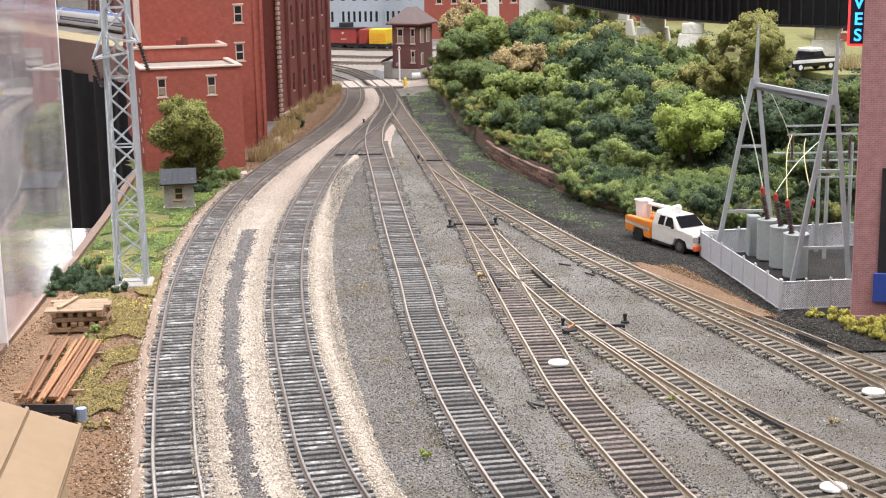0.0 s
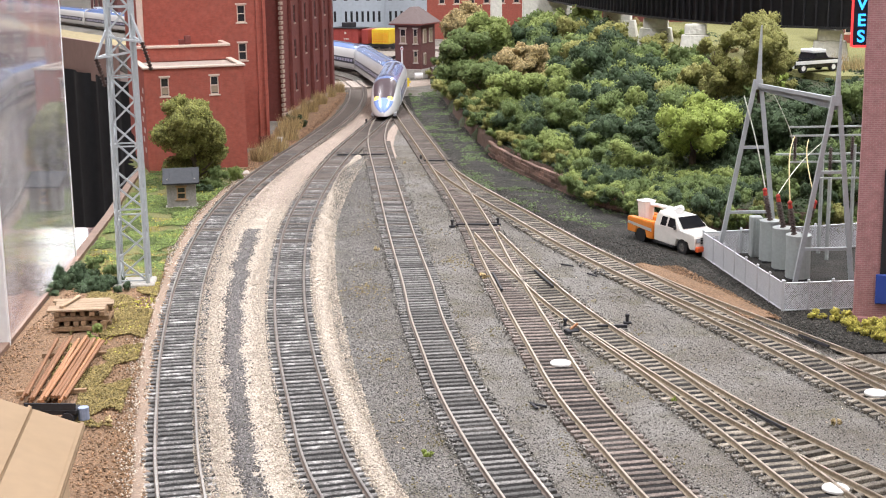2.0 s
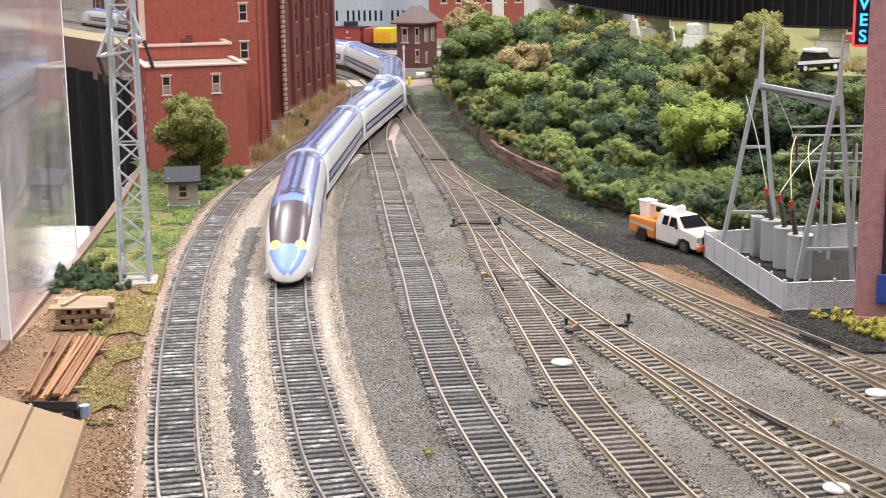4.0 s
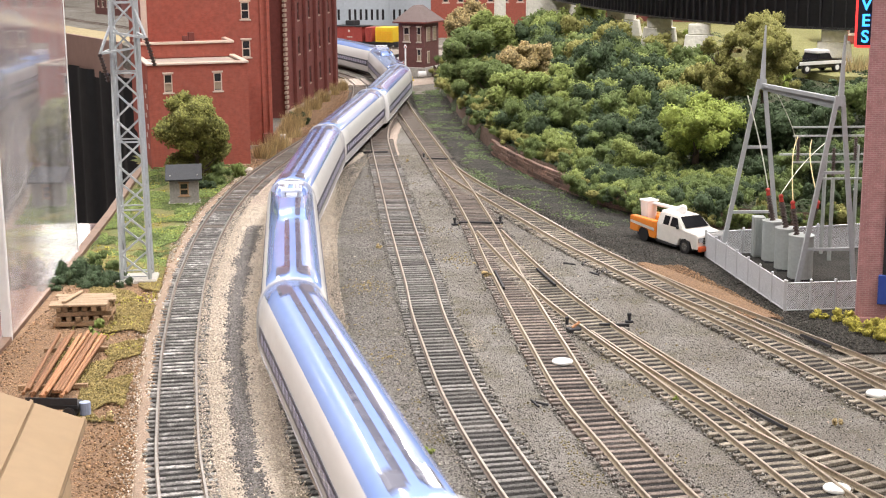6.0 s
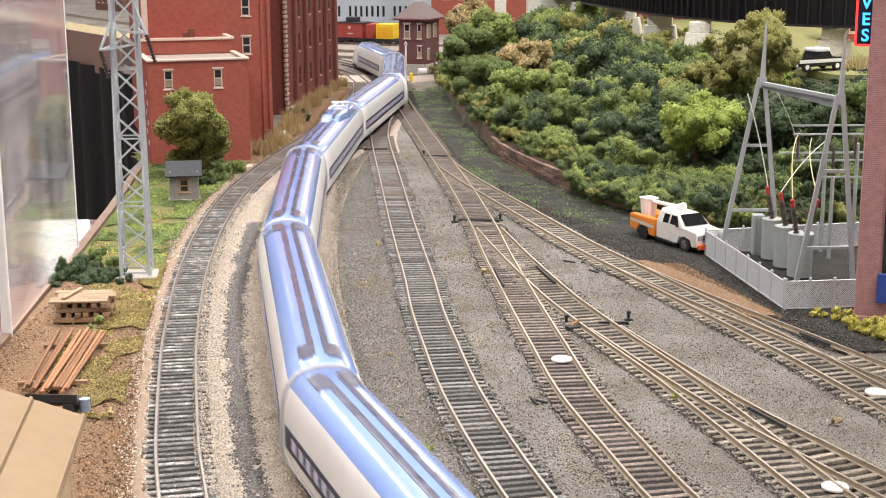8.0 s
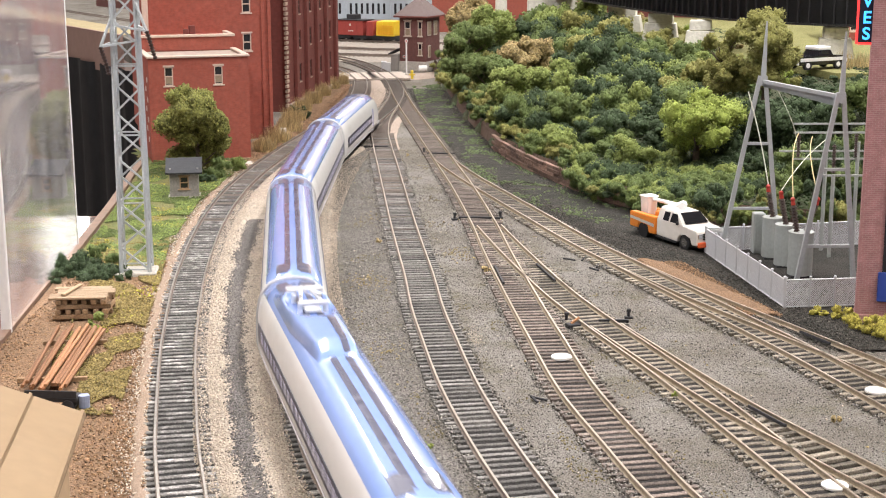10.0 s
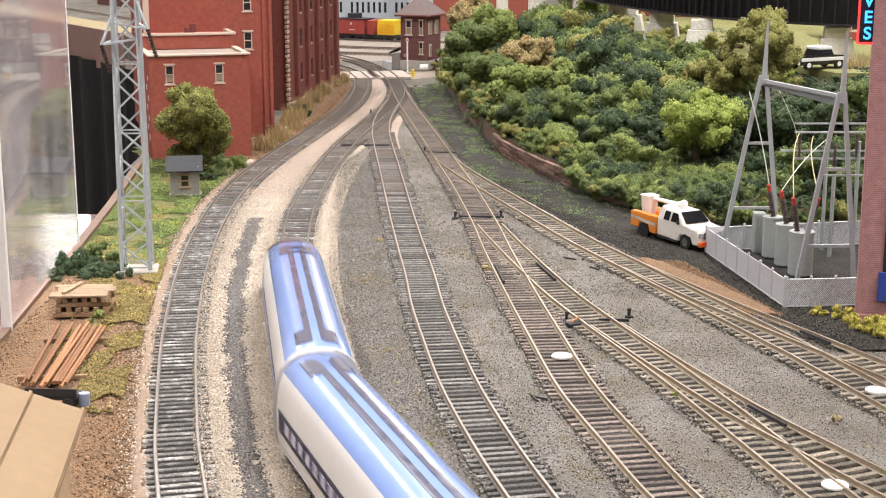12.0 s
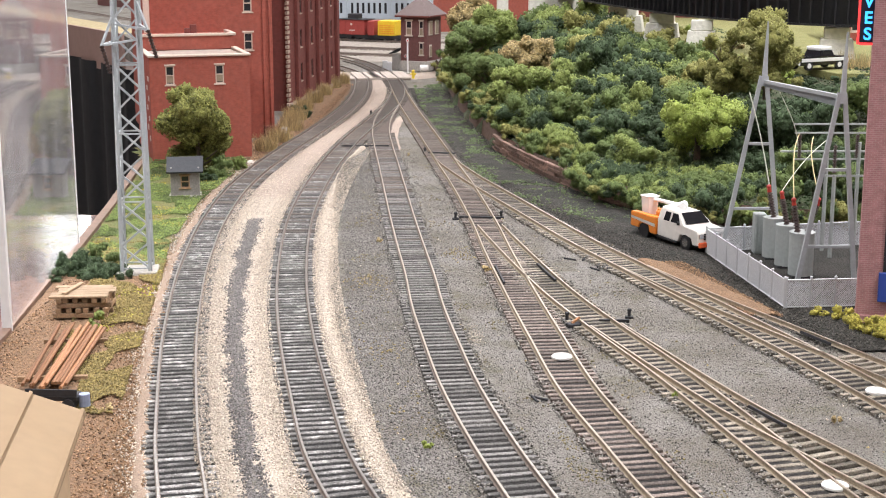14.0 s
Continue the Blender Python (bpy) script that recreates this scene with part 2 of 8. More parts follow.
# ---- track plan ----
def spline(pts, step=0.004):
    """Points at even steps along a smooth curve through pts, with their tangents."""
    p = [Vector((*q, 0)) for q in pts]
    p = [2 * p[0] - p[1]] + p + [2 * p[-1] - p[-2]]
    fine = []
    for i in range(1, len(p) - 2):
        a, b, c, d = p[i - 1:i + 3]
        t1 = (b - a).length ** 0.5
        t2 = t1 + (c - b).length ** 0.5
        t3 = t2 + (d - c).length ** 0.5
        for j in range(24):
            t = t1 + (t2 - t1) * j / 24
            a1, a2, a3 = a.lerp(b, t / t1), b.lerp(c, (t - t1) / (t2 - t1)), c.lerp(d, (t - t2) / (t3 - t2))
            b1, b2 = a1.lerp(a2, t / t2), a2.lerp(a3, (t - t1) / (t3 - t1))
            fine.append(b1.lerp(b2, (t - t1) / (t2 - t1)))
    fine.append(p[-2])
    out, carry = [fine[0]], 0.0
    for a, b in zip(fine, fine[1:]):
        d = (b - a).length
        while carry + d >= step:
            a = a.lerp(b, (step - carry) / d)
            d = (b - a).length
            carry = 0.0
            out.append(a.copy())
        carry += d
    return out


def tangent(line, i):
    return (line[min(i + 1, len(line) - 1)] - line[max(i - 1, 0)]).normalized()


def side(line, i, off):
    """The point beside line[i], off metres to the right when going away."""
    d = tangent(line, i)
    return line[i] + Vector((d.y, -d.x, 0)) * off


PLAN = {
    "outer": [(-0.07, 0.40), (-0.085, 0.455), (-0.098, 0.511), (-0.108, 0.557), (-0.1145, 0.592), (-0.128, 0.67), (-0.1355, 0.718), (-0.151, 0.838), (-0.158, 0.914),
              (-0.164, 1.003), (-0.1665, 1.111), (-0.163, 1.21), (-0.148, 1.36), (-0.1285, 1.51), (-0.1125, 1.66), (-0.106, 1.78), (-0.1075, 1.91),
              (-0.121, 2.055), (-0.165, 2.19), (-0.25, 2.36), (-0.42, 2.62)],
    "main": [(0.10, 0.14), (0.062, 0.24), (0.025, 0.335), (-0.006, 0.42), (-0.034, 0.504), (-0.047, 0.552), (-0.060, 0.624), (-0.075, 0.716), (-0.090, 0.837),
             (-0.1025, 1.003), (-0.1045, 1.115), (-0.101, 1.263), (-0.0915, 1.413), (-0.075, 1.57), (-0.0605, 1.71), (-0.0575, 1.837), (-0.063, 1.933),
             (-0.079, 2.06), (-0.105, 2.178), (-0.140, 2.285), (-0.31, 2.60), (-0.66, 3.22), (-0.97, 3.72), (-2.2, 5.7)],
    "siding": [(0.058, 0.40), (0.044, 0.455), (0.031, 0.511), (0.021, 0.559), (0.008, 0.635), (-0.002, 0.718), (-0.008, 0.774), (-0.014, 0.853), (-0.021, 0.931),
               (-0.029, 1.024), (-0.038, 1.137), (-0.048, 1.264), (-0.057, 1.376), (-0.064, 1.48), (-0.0655, 1.58), (-0.0605, 1.70)],
    "yard_lead": [(0.108, 0.42), (0.096, 0.465), (0.084, 0.51), (0.075, 0.556), (0.0618, 0.63), (0.0529, 0.718), (0.0466, 0.786), (0.036, 0.914), (0.030, 1.004),
                  (0.016, 1.163), (0.005, 1.264), (-0.011, 1.414), (-0.0405, 1.684), (-0.0515, 1.80), (-0.0615, 1.92)],
    "back_track": [(0.235, 0.46), (0.22, 0.53), (0.202, 0.605), (0.193, 0.637), (0.179, 0.686), (0.166, 0.726), (0.1185, 0.87), (0.0915, 0.952), (0.065, 1.047),
                   (0.044, 1.123), (0.023, 1.20), (0.004, 1.285), (-0.004, 1.35)],
    "back_spur": [(0.272, 0.52), (0.24, 0.59), (0.209, 0.66), (0.176, 0.735), (0.147, 0.80), (0.1185, 0.872)],
    "ladder_track": [(0.165, 0.415), (0.153, 0.465), (0.141, 0.514), (0.122, 0.597), (0.106, 0.662), (0.084, 0.741), (0.069, 0.80), (0.058, 0.854), (0.044, 0.932), (0.033, 1.0)],
    "ladder_spur": [(0.20, 0.44), (0.178, 0.49), (0.152, 0.55), (0.131, 0.60), (0.109, 0.665), (0.085, 0.742)],
}
LINES = {k: spline(v) for k, v in PLAN.items()}
TOP = 0.0042   # rail head above the ground


# ---- ground and hall ----
def wall_line_distance(x, y, line):
    """Signed distance from the foot of the hill's retaining wall: positive on the hill's side."""
    best, sign = 9.0, 1.0
    for (ax, ay), (bx, by) in zip(line, line[1:]):
        dx, dy = bx - ax, by - ay
        t = max(0.0, min(1.0, ((x - ax) * dx + (y - ay) * dy) / (dx * dx + dy * dy)))
        ex, ey = x - ax - t * dx, y - ay - t * dy
        d = math.hypot(ex, ey)
        if d < best:
            best, sign = d, 1.0 if dx * ey - dy * ex > 0 else -1.0
    return best * sign


WALL = [(-0.03, 2.30), (-0.005, 2.02), (0.006, 1.83), (0.016, 1.68), (0.038, 1.466), (0.06, 1.311), (0.1, 1.173), (0.135, 1.08), (0.18, 1.025), (0.26, 0.985), (0.60, 0.93)]
EDGE = [(-0.215, 0.30), (-0.226, 0.72), (-0.235, 0.849), (-0.239, 0.938), (-0.25, 1.086), (-0.266, 1.256), (-0.31, 1.75), (-0.40, 2.25)]
FAR_EDGE = [(-0.62, 2.84), (-0.83, 3.17), (-1.3, 3.93), (-2.3, 5.5)]


def ground():
    bm = bmesh.new()
    slab(bm, EDGE + FAR_EDGE + [(-2.3, 7.0), (2.2, 7.0), (2.2, 0.30)], -0.045, 0.0)
    ob = part("ground", bm, CINDER)
    tagged(ob, "grey cinder ground of a model railway yard", "ground", kind="structure")
    # fascia boards along the open edges
    for pts, top, low, name in ((EDGE, 0.003, -0.12, "layout_edge"), (FAR_EDGE, 0.004, -0.075, "fascia")):
        bm = bmesh.new()
        for (ax, ay), (bx, by) in zip(pts, pts[1:]):
            d = Vector((bx - ax, by - ay, 0)).normalized()
            n = Vector((-d.y, d.x, 0)) * 0.006
            c = [(ax, ay), (bx, by), (bx + n.x, by + n.y), (ax + n.x, ay + n.y)]
            slab(bm, c, low, top)
        part(name, bm, FASCIA if name == "fascia" else WOOD_EDGE)
        tagged(scene.objects[name], "brown painted board along the layout's edge", "fascia", kind="structure")
    # black drape below the far side, with soft folds
    bm = bmesh.new()
    line = spline([(-0.40, 2.25), (-0.5, 2.62)] + FAR_EDGE[0:], 0.02)

    def drape(u, v):
        i = min(int(u * (len(line) - 1)), len(line) - 1)
        q = side(line, i, -0.012 + 0.006 * math.sin(u * 190))
        return (q.x, q.y, -0.06 - 0.94 * v)
    grid_mesh(bm, 240, 4, drape)
    bmesh.ops.recalc_face_normals(bm, faces=bm.faces)
    part("black_drape", bm, BLACK_CLOTH, smooth=True)
    tagged(scene.objects["black_drape"], "black cloth skirt hanging below the layout", "drape", kind="structure")
    # polished shelf in the aisle
    bm = bmesh.new()
    box(bm, -1.6, -0.275, 0.5, 1.56, -0.125, -0.10, 0.003)
    part("aisle_shelf", bm, FLOOR_RED)
    tagged(scene.objects["aisle_shelf"], "polished red-brown wooden shelf in the aisle", "shelf", kind="structure")
    # hall
    for name, b, m in (("floor", (-5, 5, -4, 9, -1.04, -1.0), HALL_FLOOR), ("ceiling", (-5, 5, -4, 9, 2.0, 2.05), WHITE_CEIL),
                       ("wall_north", (-5, 5, 9, 9.1, -1.0, 2.0), HALL_WALL), ("wall_south", (-5, 5, -4.1, -4, -1.0, 2.0), HALL_WALL),
                       ("wall_west", (-5.1, -5, -4, 9, -1.0, 2.0), HALL_WALL), ("wall_east", (5, 5.1, -4, 9, -1.0, 2.0), HALL_WALL)):
        bm = bmesh.new()
        box(bm, *b)
        part(name, bm, m)
        tagged(scene.objects[name], "plain %s of the exhibition hall" % name.split("_")[0], name.split("_")[0], kind="structure")


HALL_GLOW = glow("bright_daylight_pane", (1.0, 0.98, 0.95), 7.0)


def hall_window():
    w = thing("window_1", pose(-2.37, 8.99, 1.35), "bright daylit window at the far end of the hall", "window", kind="structure")
    bm = bmesh.new()
    for x0, x1, z0, z1 in ((-0.19, 0.19, -0.03, 0.0), (-0.19, 0.19, 0.52, 0.55), (-0.19, -0.15, 0.0, 0.52), (0.15, 0.19, 0.0, 0.52)):
        box(bm, x0, x1, -0.05, 0.0, z0, z1)
    part("window_frame", bm, WHITE_CEIL, w)
    bm = bmesh.new()
    box(bm, -0.15, 0.15, -0.02, -0.005, 0.0, 0.52)
    part("pane", bm, HALL_GLOW, w)


FASCIA = mat("pink_brown_fascia", (0.36, 0.235, 0.20), 0.6, 0.06, 20)


def ribbon(name, left, right, material, z, label, rough_edge=0.002, hump=0.0015, step=0.006):
    """A strip of loose material between two smooth lines, with an uneven edge and surface."""
    a, b = spline(left, step), spline(right, step)
    n = max(len(a), len(b))
    bm = bmesh.new()

    def f(u, v):
        i = u * (n - 1)
        p = a[min(int(u * (len(a) - 1)), len(a) - 1)]
        q = b[min(int(u * (len(b) - 1)), len(b) - 1)]
        j1 = noise.noise(Vector((i * 0.45, 3.1, 0))) * rough_edge + noise.noise(Vector((i * 1.7, 8.1, 0))) * rough_edge * 0.6
        j2 = noise.noise(Vector((i * 0.45, 9.4, 5))) * rough_edge + noise.noise(Vector((i * 1.7, 1.7, 5))) * rough_edge * 0.6
        d = (q - p).normalized()
        s = (p - d * j1).lerp(q + d * j2, v)
        rise = hump * min(1, 3 * v, 3 * (1 - v))
        return (s.x, s.y, z * (0.0 if v in (0, 1) else 1.0) + 0.0004 + rise + 0.0005 * noise.noise(Vector((s.x * 300, s.y * 300, 2))))
    grid_mesh(bm, n, 8, f)
    bmesh.ops.recalc_face_normals(bm, faces=bm.faces)
    ob = part(name, bm, material)
    return tagged(ob, label, "ballast" if "ballast" in name else "ground", kind="structure")


def offset_pts(key, off, lo, hi, n=14):
    line = [(i, q) for i, q in enumerate(LINES[key]) if lo <= q.y <= hi]
    pick = [line[int(k * (len(line) - 1) / (n - 1))] for k in range(n)]
    return [tuple(side(LINES[key], i, off)[:2]) for i, q in pick]


def ground_cover():
    ribbon("ballast_between", offset_pts("outer", 0.0125, 0.41, 1.12), offset_pts("main", -0.0125, 0.36, 1.12), CREAM_BALLAST, 0.0006, "cream crushed-stone ballast between two tracks")
    ribbon("ballast_far", offset_pts("outer", 0.0125, 1.10, 2.0), offset_pts("main", -0.0125, 1.10, 2.0), BEIGE_PATH, 0.0006, "fine beige ballast between two tracks", 0.001)
    ribbon("ballast_right", offset_pts("main", 0.0122, 0.36, 1.40), [(0.03, 0.40), (0.008, 0.46), (-0.013, 0.511), (-0.030, 0.593), (-0.043, 0.666), (-0.055, 0.737), (-0.064, 0.818), (-0.070, 0.922), (-0.084, 1.122), (-0.089, 1.275), (-0.0735, 1.382)],
           CREAM_BALLAST, 0.0005, "cream crushed-stone ballast beside the main track", 0.003)
    ribbon("ballast_wedge", [(-0.062, 1.40), (-0.058, 1.50), (-0.052, 1.60), (-0.046, 1.63)], [(-0.040, 1.37), (-0.046, 1.46), (-0.045, 1.56), (-0.044, 1.63)], BEIGE_PATH, 0.0003, "beige ballast wedge between diverging tracks", 0.002, 0.0005)
    ribbon("ballast_verge", offset_pts("outer", -0.0185, 0.42, 1.20), offset_pts("outer", -0.012, 0.42, 1.20), PINK_BALLAST, 0.0006, "pinkish fine ballast along the outer track", 0.004, 0.0012)
    # near runs get the bed painted as dark as the shaded tie gaps
    for key, lo, hi, m in (("outer", 0.41, 1.16, BED_SHADED), ("outer", 1.15, 2.3, BED_BROWN), ("main", 0.36, 1.16, BED_SHADED), ("main", 1.15, 2.3, BED_BROWN), ("siding", 0.41, 1.10, BED_YARD_SHADED), ("siding", 1.09, 1.68, BED_BROWN),
                           ("yard_lead", 0.43, 1.10, BED_YARD_SHADED), ("back_track", 0.50, 1.20, BED_YARD_SHADED), ("ladder_track", 0.46, 0.95, BED_YARD_SHADED), ("yard_lead", 1.09, 1.88, BED_BROWN)):
        ribbon("track_bed", offset_pts(key, -0.0128, lo, hi, 18), offset_pts(key, 0.0128, lo, hi, 18), m, 0.0010, "cinder bed below the track, darkened on near runs for shaded tie gaps", 0.002, 0.0001)
    ribbon("cinder_streak", [(-0.0605, 0.44), (-0.0735, 0.517), (-0.0825, 0.559), (-0.095, 0.632), (-0.1105, 0.724), (-0.1185, 0.768), (-0.1235, 0.818), (-0.132, 0.922), (-0.1335, 1.01)],
           [(-0.0535, 0.44), (-0.0675, 0.517), (-0.0765, 0.559), (-0.089, 0.632), (-0.1035, 0.724), (-0.1125, 0.768), (-0.1185, 0.818), (-0.128, 0.922), (-0.1315, 1.01)], CINDER, 0.0004, "grey cinder streak along the ballast", 0.006, 0.0019)
    ribbon("dirt_verge", [(-0.222, 0.40), (-0.228, 0.62), (-0.232, 0.80), (-0.237, 0.90)], [(-0.09, 0.40), (-0.136, 0.62), (-0.160, 0.80), (-0.168, 0.90)], ORANGE_DIRT, 0.0004, "orange-brown dirt beside the track", 0.003, 0.001)
    ribbon("grass_verge", [(-0.236, 0.86), (-0.24, 0.96), (-0.252, 1.086), (-0.268, 1.256), (-0.30, 1.40)], [(-0.178, 0.86), (-0.184, 0.96), (-0.187, 1.086), (-0.178, 1.256), (-0.172, 1.32)], GRASS_GREEN, 0.0006, "green and yellow static grass on the verge", 0.008, 0.0012)
    ribbon("rust_verge", [(-0.205, 1.34), (-0.182, 1.48), (-0.18, 1.66), (-0.155, 1.94)], [(-0.170, 1.29), (-0.148, 1.45), (-0.13, 1.62), (-0.118, 1.90)], ORANGE_DIRT, 0.0005, "rust-brown dirt at the foot of the brick buildings", 0.003, 0.001)
    ribbon("dark_verge", [(0.035, 1.20), (0.008, 1.33), (-0.008, 1.48), (-0.03, 1.72), (-0.046, 1.90)], [(0.105, 1.172), (0.062, 1.311), (0.040, 1.466), (0.018, 1.68), (0.004, 1.90)], DARK_SOIL, 0.0004, "dark soil with green tufts below the wall", 0.004, 0.001)
    ribbon("dark_lane", [(0.20, 0.70), (0.175, 0.785), (0.135, 0.89), (0.095, 1.0), (0.04, 1.19)], [(0.34, 0.70), (0.34, 0.80), (0.30, 0.96), (0.19, 1.02), (0.11, 1.155)], DARK_SOIL, 0.0004, "dark cinder lane beside the fence", 0.004, 0.001)
    ribbon("rust_patch", [(0.167, 0.765), (0.15, 0.815), (0.133, 0.865), (0.122, 0.905)], [(0.187, 0.765), (0.172, 0.815), (0.155, 0.86), (0.135, 0.90)], ORANGE_DIRT, 0.0012, "rust-brown gravel beside the back track", 0.004, 0.001)


def ground_grains():
    rng = np.random.default_rng(11)
    # cream stones on both ballast strips
    rows = []
    line = LINES["main"]
    idx = [i for i, q in enumerate(line) if 0.44 < q.y < 1.9]
    for _ in range(90000):
        i = idx[int(rng.integers(len(idx)))]
        y = line[i].y
        if rng.random() > (1.0 if y < 0.95 else max(0.07, 1.0 - 2.2 * (y - 0.95))):
            continue
        right = 0.0125 + (0.0095 + 0.005 * min(1.0, max(0.0, (y - 0.5) * 4))) * rng.uniform(0, 1.12)
        left = -rng.uniform(0.0125, 0.052)
        off = right if rng.random() < 0.32 and y < 1.40 else left * (1.0 if y < 1.15 else 0.85 - 0.25 * min(1.0, (y - 1.15) * 2))
        q = side(line, i, off) + tangent(line, i) * rng.uniform(-0.0022, 0.0022)
        mid = -0.0315
        if off < 0 and abs(off - mid + 0.004 * noise.noise(Vector((y * 30, 2, 7)))) < 0.0052 + 0.0015 * noise.noise(Vector((y * 55, 5, 1))) and y < 1.0 and rng.random() < 0.97:
            continue
        rows.append((q.x, q.y, 0.0022 + rng.uniform(-0.0004, 0.0006), rng.uniform(0.00025, 0.0007)))
    ob = part("ballast_stones", grains("ballast_stones", rows, CREAM_GRAIN, 1))
    tagged(ob, "loose cream ballast stones beside the tracks", "ballast", kind="stuff")
    rows = []
    for _ in range(46000):
        i = idx[int(rng.integers(len(idx)))]
        y = line[i].y
        off = -0.0315 - 0.004 * noise.noise(Vector((y * 30, 2, 7))) + rng.normal(0, 0.0024 + 0.0012 * noise.noise(Vector((y * 55, 5, 1))))
        if y < 1.03 and noise.noise(Vector((y * 42, off * 120, 3))) > -0.6:
            q = side(line, i, off) + tangent(line, i) * rng.uniform(-0.0022, 0.0022)
            rows.append((q.x, q.y, 0.0026, rng.uniform(0.0003, 0.0008)))
    ob = part("streak_cinders", grains("streak_cinders", rows, MID_GRAIN, 8))
    tagged(ob, "grey cinders in a streak along the cream ballast", "gravel", kind="stuff")
    rows = [(rng.uniform(-0.10, 0.24), rng.uniform(0.44, 1.15), 0.0001, rng.uniform(0.0002, 0.0004) + 0.0004 * rng.random() ** 4) for _ in range(90000)] + [(rng.uniform(-0.1, 0.06), 1.1 + 0.6 * rng.random() ** 1.5, 0.0001, rng.uniform(0.0003, 0.0006)) for _ in range(16000)]
    ob = part("cinder_stones", grains("cinder_stones", rows, CINDER_GRAIN, 2))
    tagged(ob, "loose grey cinder stones across the yard", "gravel", kind="stuff")
    rows = [(rng.uniform(-0.08, 0.24), 0.45 + 0.9 * rng.random() ** 1.4, 0.0002, rng.uniform(0.0002, 0.0005)) for _ in range(22000)]
    ob = part("black_cinders", grains("black_cinders", rows, DARK_GRAIN, 21))
    tagged(ob, "black cinder specks all over the yard", "gravel", kind="stuff")
    rows = [(rng.uniform(-0.09, 0.20), 0.46 + 0.9 * rng.random() ** 1.3, 0.0001, rng.uniform(0.0002, 0.0006)) for _ in range(52000)]
    rows = [r for r in rows if noise.noise(Vector((r[0] * 38, r[1] * 24, 4))) + 0.5 * noise.noise(Vector((r[0] * 110, r[1] * 90, 8))) > 0.17]
    ob = part("dark_cinders", grains("dark_cinders", rows, MID_GRAIN, 12))
    tagged(ob, "dark cinders in patches between the yard tracks", "gravel", kind="stuff")
    rows = []
    for key, n in (("siding", 9000), ("yard_lead", 8000), ("back_track", 5000), ("ladder_track", 4000)):
        pts = [i for i, q in enumerate(LINES[key]) if 0.44 < q.y < 1.3]
        for _ in range(n):
            i = pts[int(len(pts) * rng.random() ** 1.3)]
            off = rng.uniform(0.0103, 0.0165) * (1 if rng.random() < 0.4 else -1)
            q = side(LINES[key], i, off) + tangent(LINES[key], i) * rng.uniform(-0.002, 0.002)
            if noise.noise(Vector((q.x * 60, q.y * 60, 6))) > -0.15:
                rows.append((q.x, q.y, rng.uniform(0.0006, 0.0021), rng.uniform(0.0003, 0.0008)))
    ob = part("tie_end_cinders", grains("tie_end_cinders", rows, CINDER_GRAIN, 17))
    tagged(ob, "grey cinders heaped over the ends of the ties", "gravel", kind="stuff")
    line_b = [(i, q) for i, q in enumerate(LINES["siding"]) if 0.43 < q.y < 1.3]
    rows = []
    for _ in range(26000):
        i, q = line_b[int(rng.integers(len(line_b)))]
        q = side(LINES["siding"], i, -rng.uniform(0.0135, 0.045)) + tangent(LINES["siding"], i) * rng.uniform(-0.002, 0.002)
        rows.append((q.x, q.y, 0.0001, rng.uniform(0.0002, 0.0004) + 0.0004 * rng.random() ** 3))
    ob = part("brown_crumbs", grains("brown_crumbs", rows[:19000], MID_GRAIN, 14))
    tagged(ob, "dark brown cinder crumbs beside the siding", "gravel", kind="stuff")
    ob = part("pale_crumbs", grains("pale_crumbs", rows[19000:], CINDER_GRAIN, 15))
    tagged(ob, "pale grey cinder crumbs beside the siding", "gravel", kind="stuff")
    rows = [(rng.uniform(-0.08, 0.12), 0.48 + 0.9 * rng.random() ** 1.3, 0.0002, rng.uniform(0.0003, 0.0007)) for _ in range(34000)]
    rows = [r for r in rows if noise.noise(Vector((r[0] * 45, r[1] * 30, 14))) + 0.5 * noise.noise(Vector((r[0] * 130, r[1] * 100, 18))) > 0.33]
    ob = part("olive_crumbs", grains("olive_crumbs", rows, FOAM_DUST, 13))
    tagged(ob, "olive-brown crumbs in patches on the yard", "dirt", kind="stuff")
    rows = [(rng.uniform(-0.225, -0.10), rng.uniform(0.42, 0.92), 0.0016, rng.uniform(0.0003, 0.0009)) for _ in range(22000)]
    rows = [r for r in rows if r[0] < -0.115 - 0.14 * (r[1] - 0.5)]
    for _ in range(9000):
        y = rng.uniform(1.30, 1.95)
        lo, hi = np.interp(y, [1.30, 1.48, 1.66, 1.95], [-0.20, -0.178, -0.172, -0.15]), np.interp(y, [1.30, 1.48, 1.66, 1.95], [-0.168, -0.146, -0.130, -0.12])
        rows.append((rng.uniform(lo, hi), y, 0.0016, rng.uniform(0.0004, 0.0011)))
    ob = part("dirt_crumbs", grains("dirt_crumbs", rows, ORANGE_GRAIN, 3))
    tagged(ob, "orange-brown crumbs of dirt on the verge", "dirt", kind="stuff")
    rows = []
    for _ in range(44000):
        t = rng.uniform()
        y = 0.70 + 1.2 * t
        lo, hi = np.interp(y, [0.70, 0.785, 0.89, 1.0, 1.19, 1.32, 1.48, 1.9], [0.20, 0.175, 0.135, 0.095, 0.045, 0.015, -0.004, -0.04]), np.interp(y, [0.70, 0.80, 0.96, 1.02, 1.155, 1.32, 1.48, 1.9], [0.24, 0.20, 0.19, 0.17, 0.105, 0.06, 0.037, 0.004])
        rows.append((rng.uniform(lo - 0.006, hi), y, 0.0014, rng.uniform(0.0003, 0.0008)))
    ob = part("lane_cinders", grains("lane_cinders", rows, DARK_GRAIN, 5))
    tagged(ob, "dark loose cinders along the lane", "gravel", kind="stuff")
    rows = []
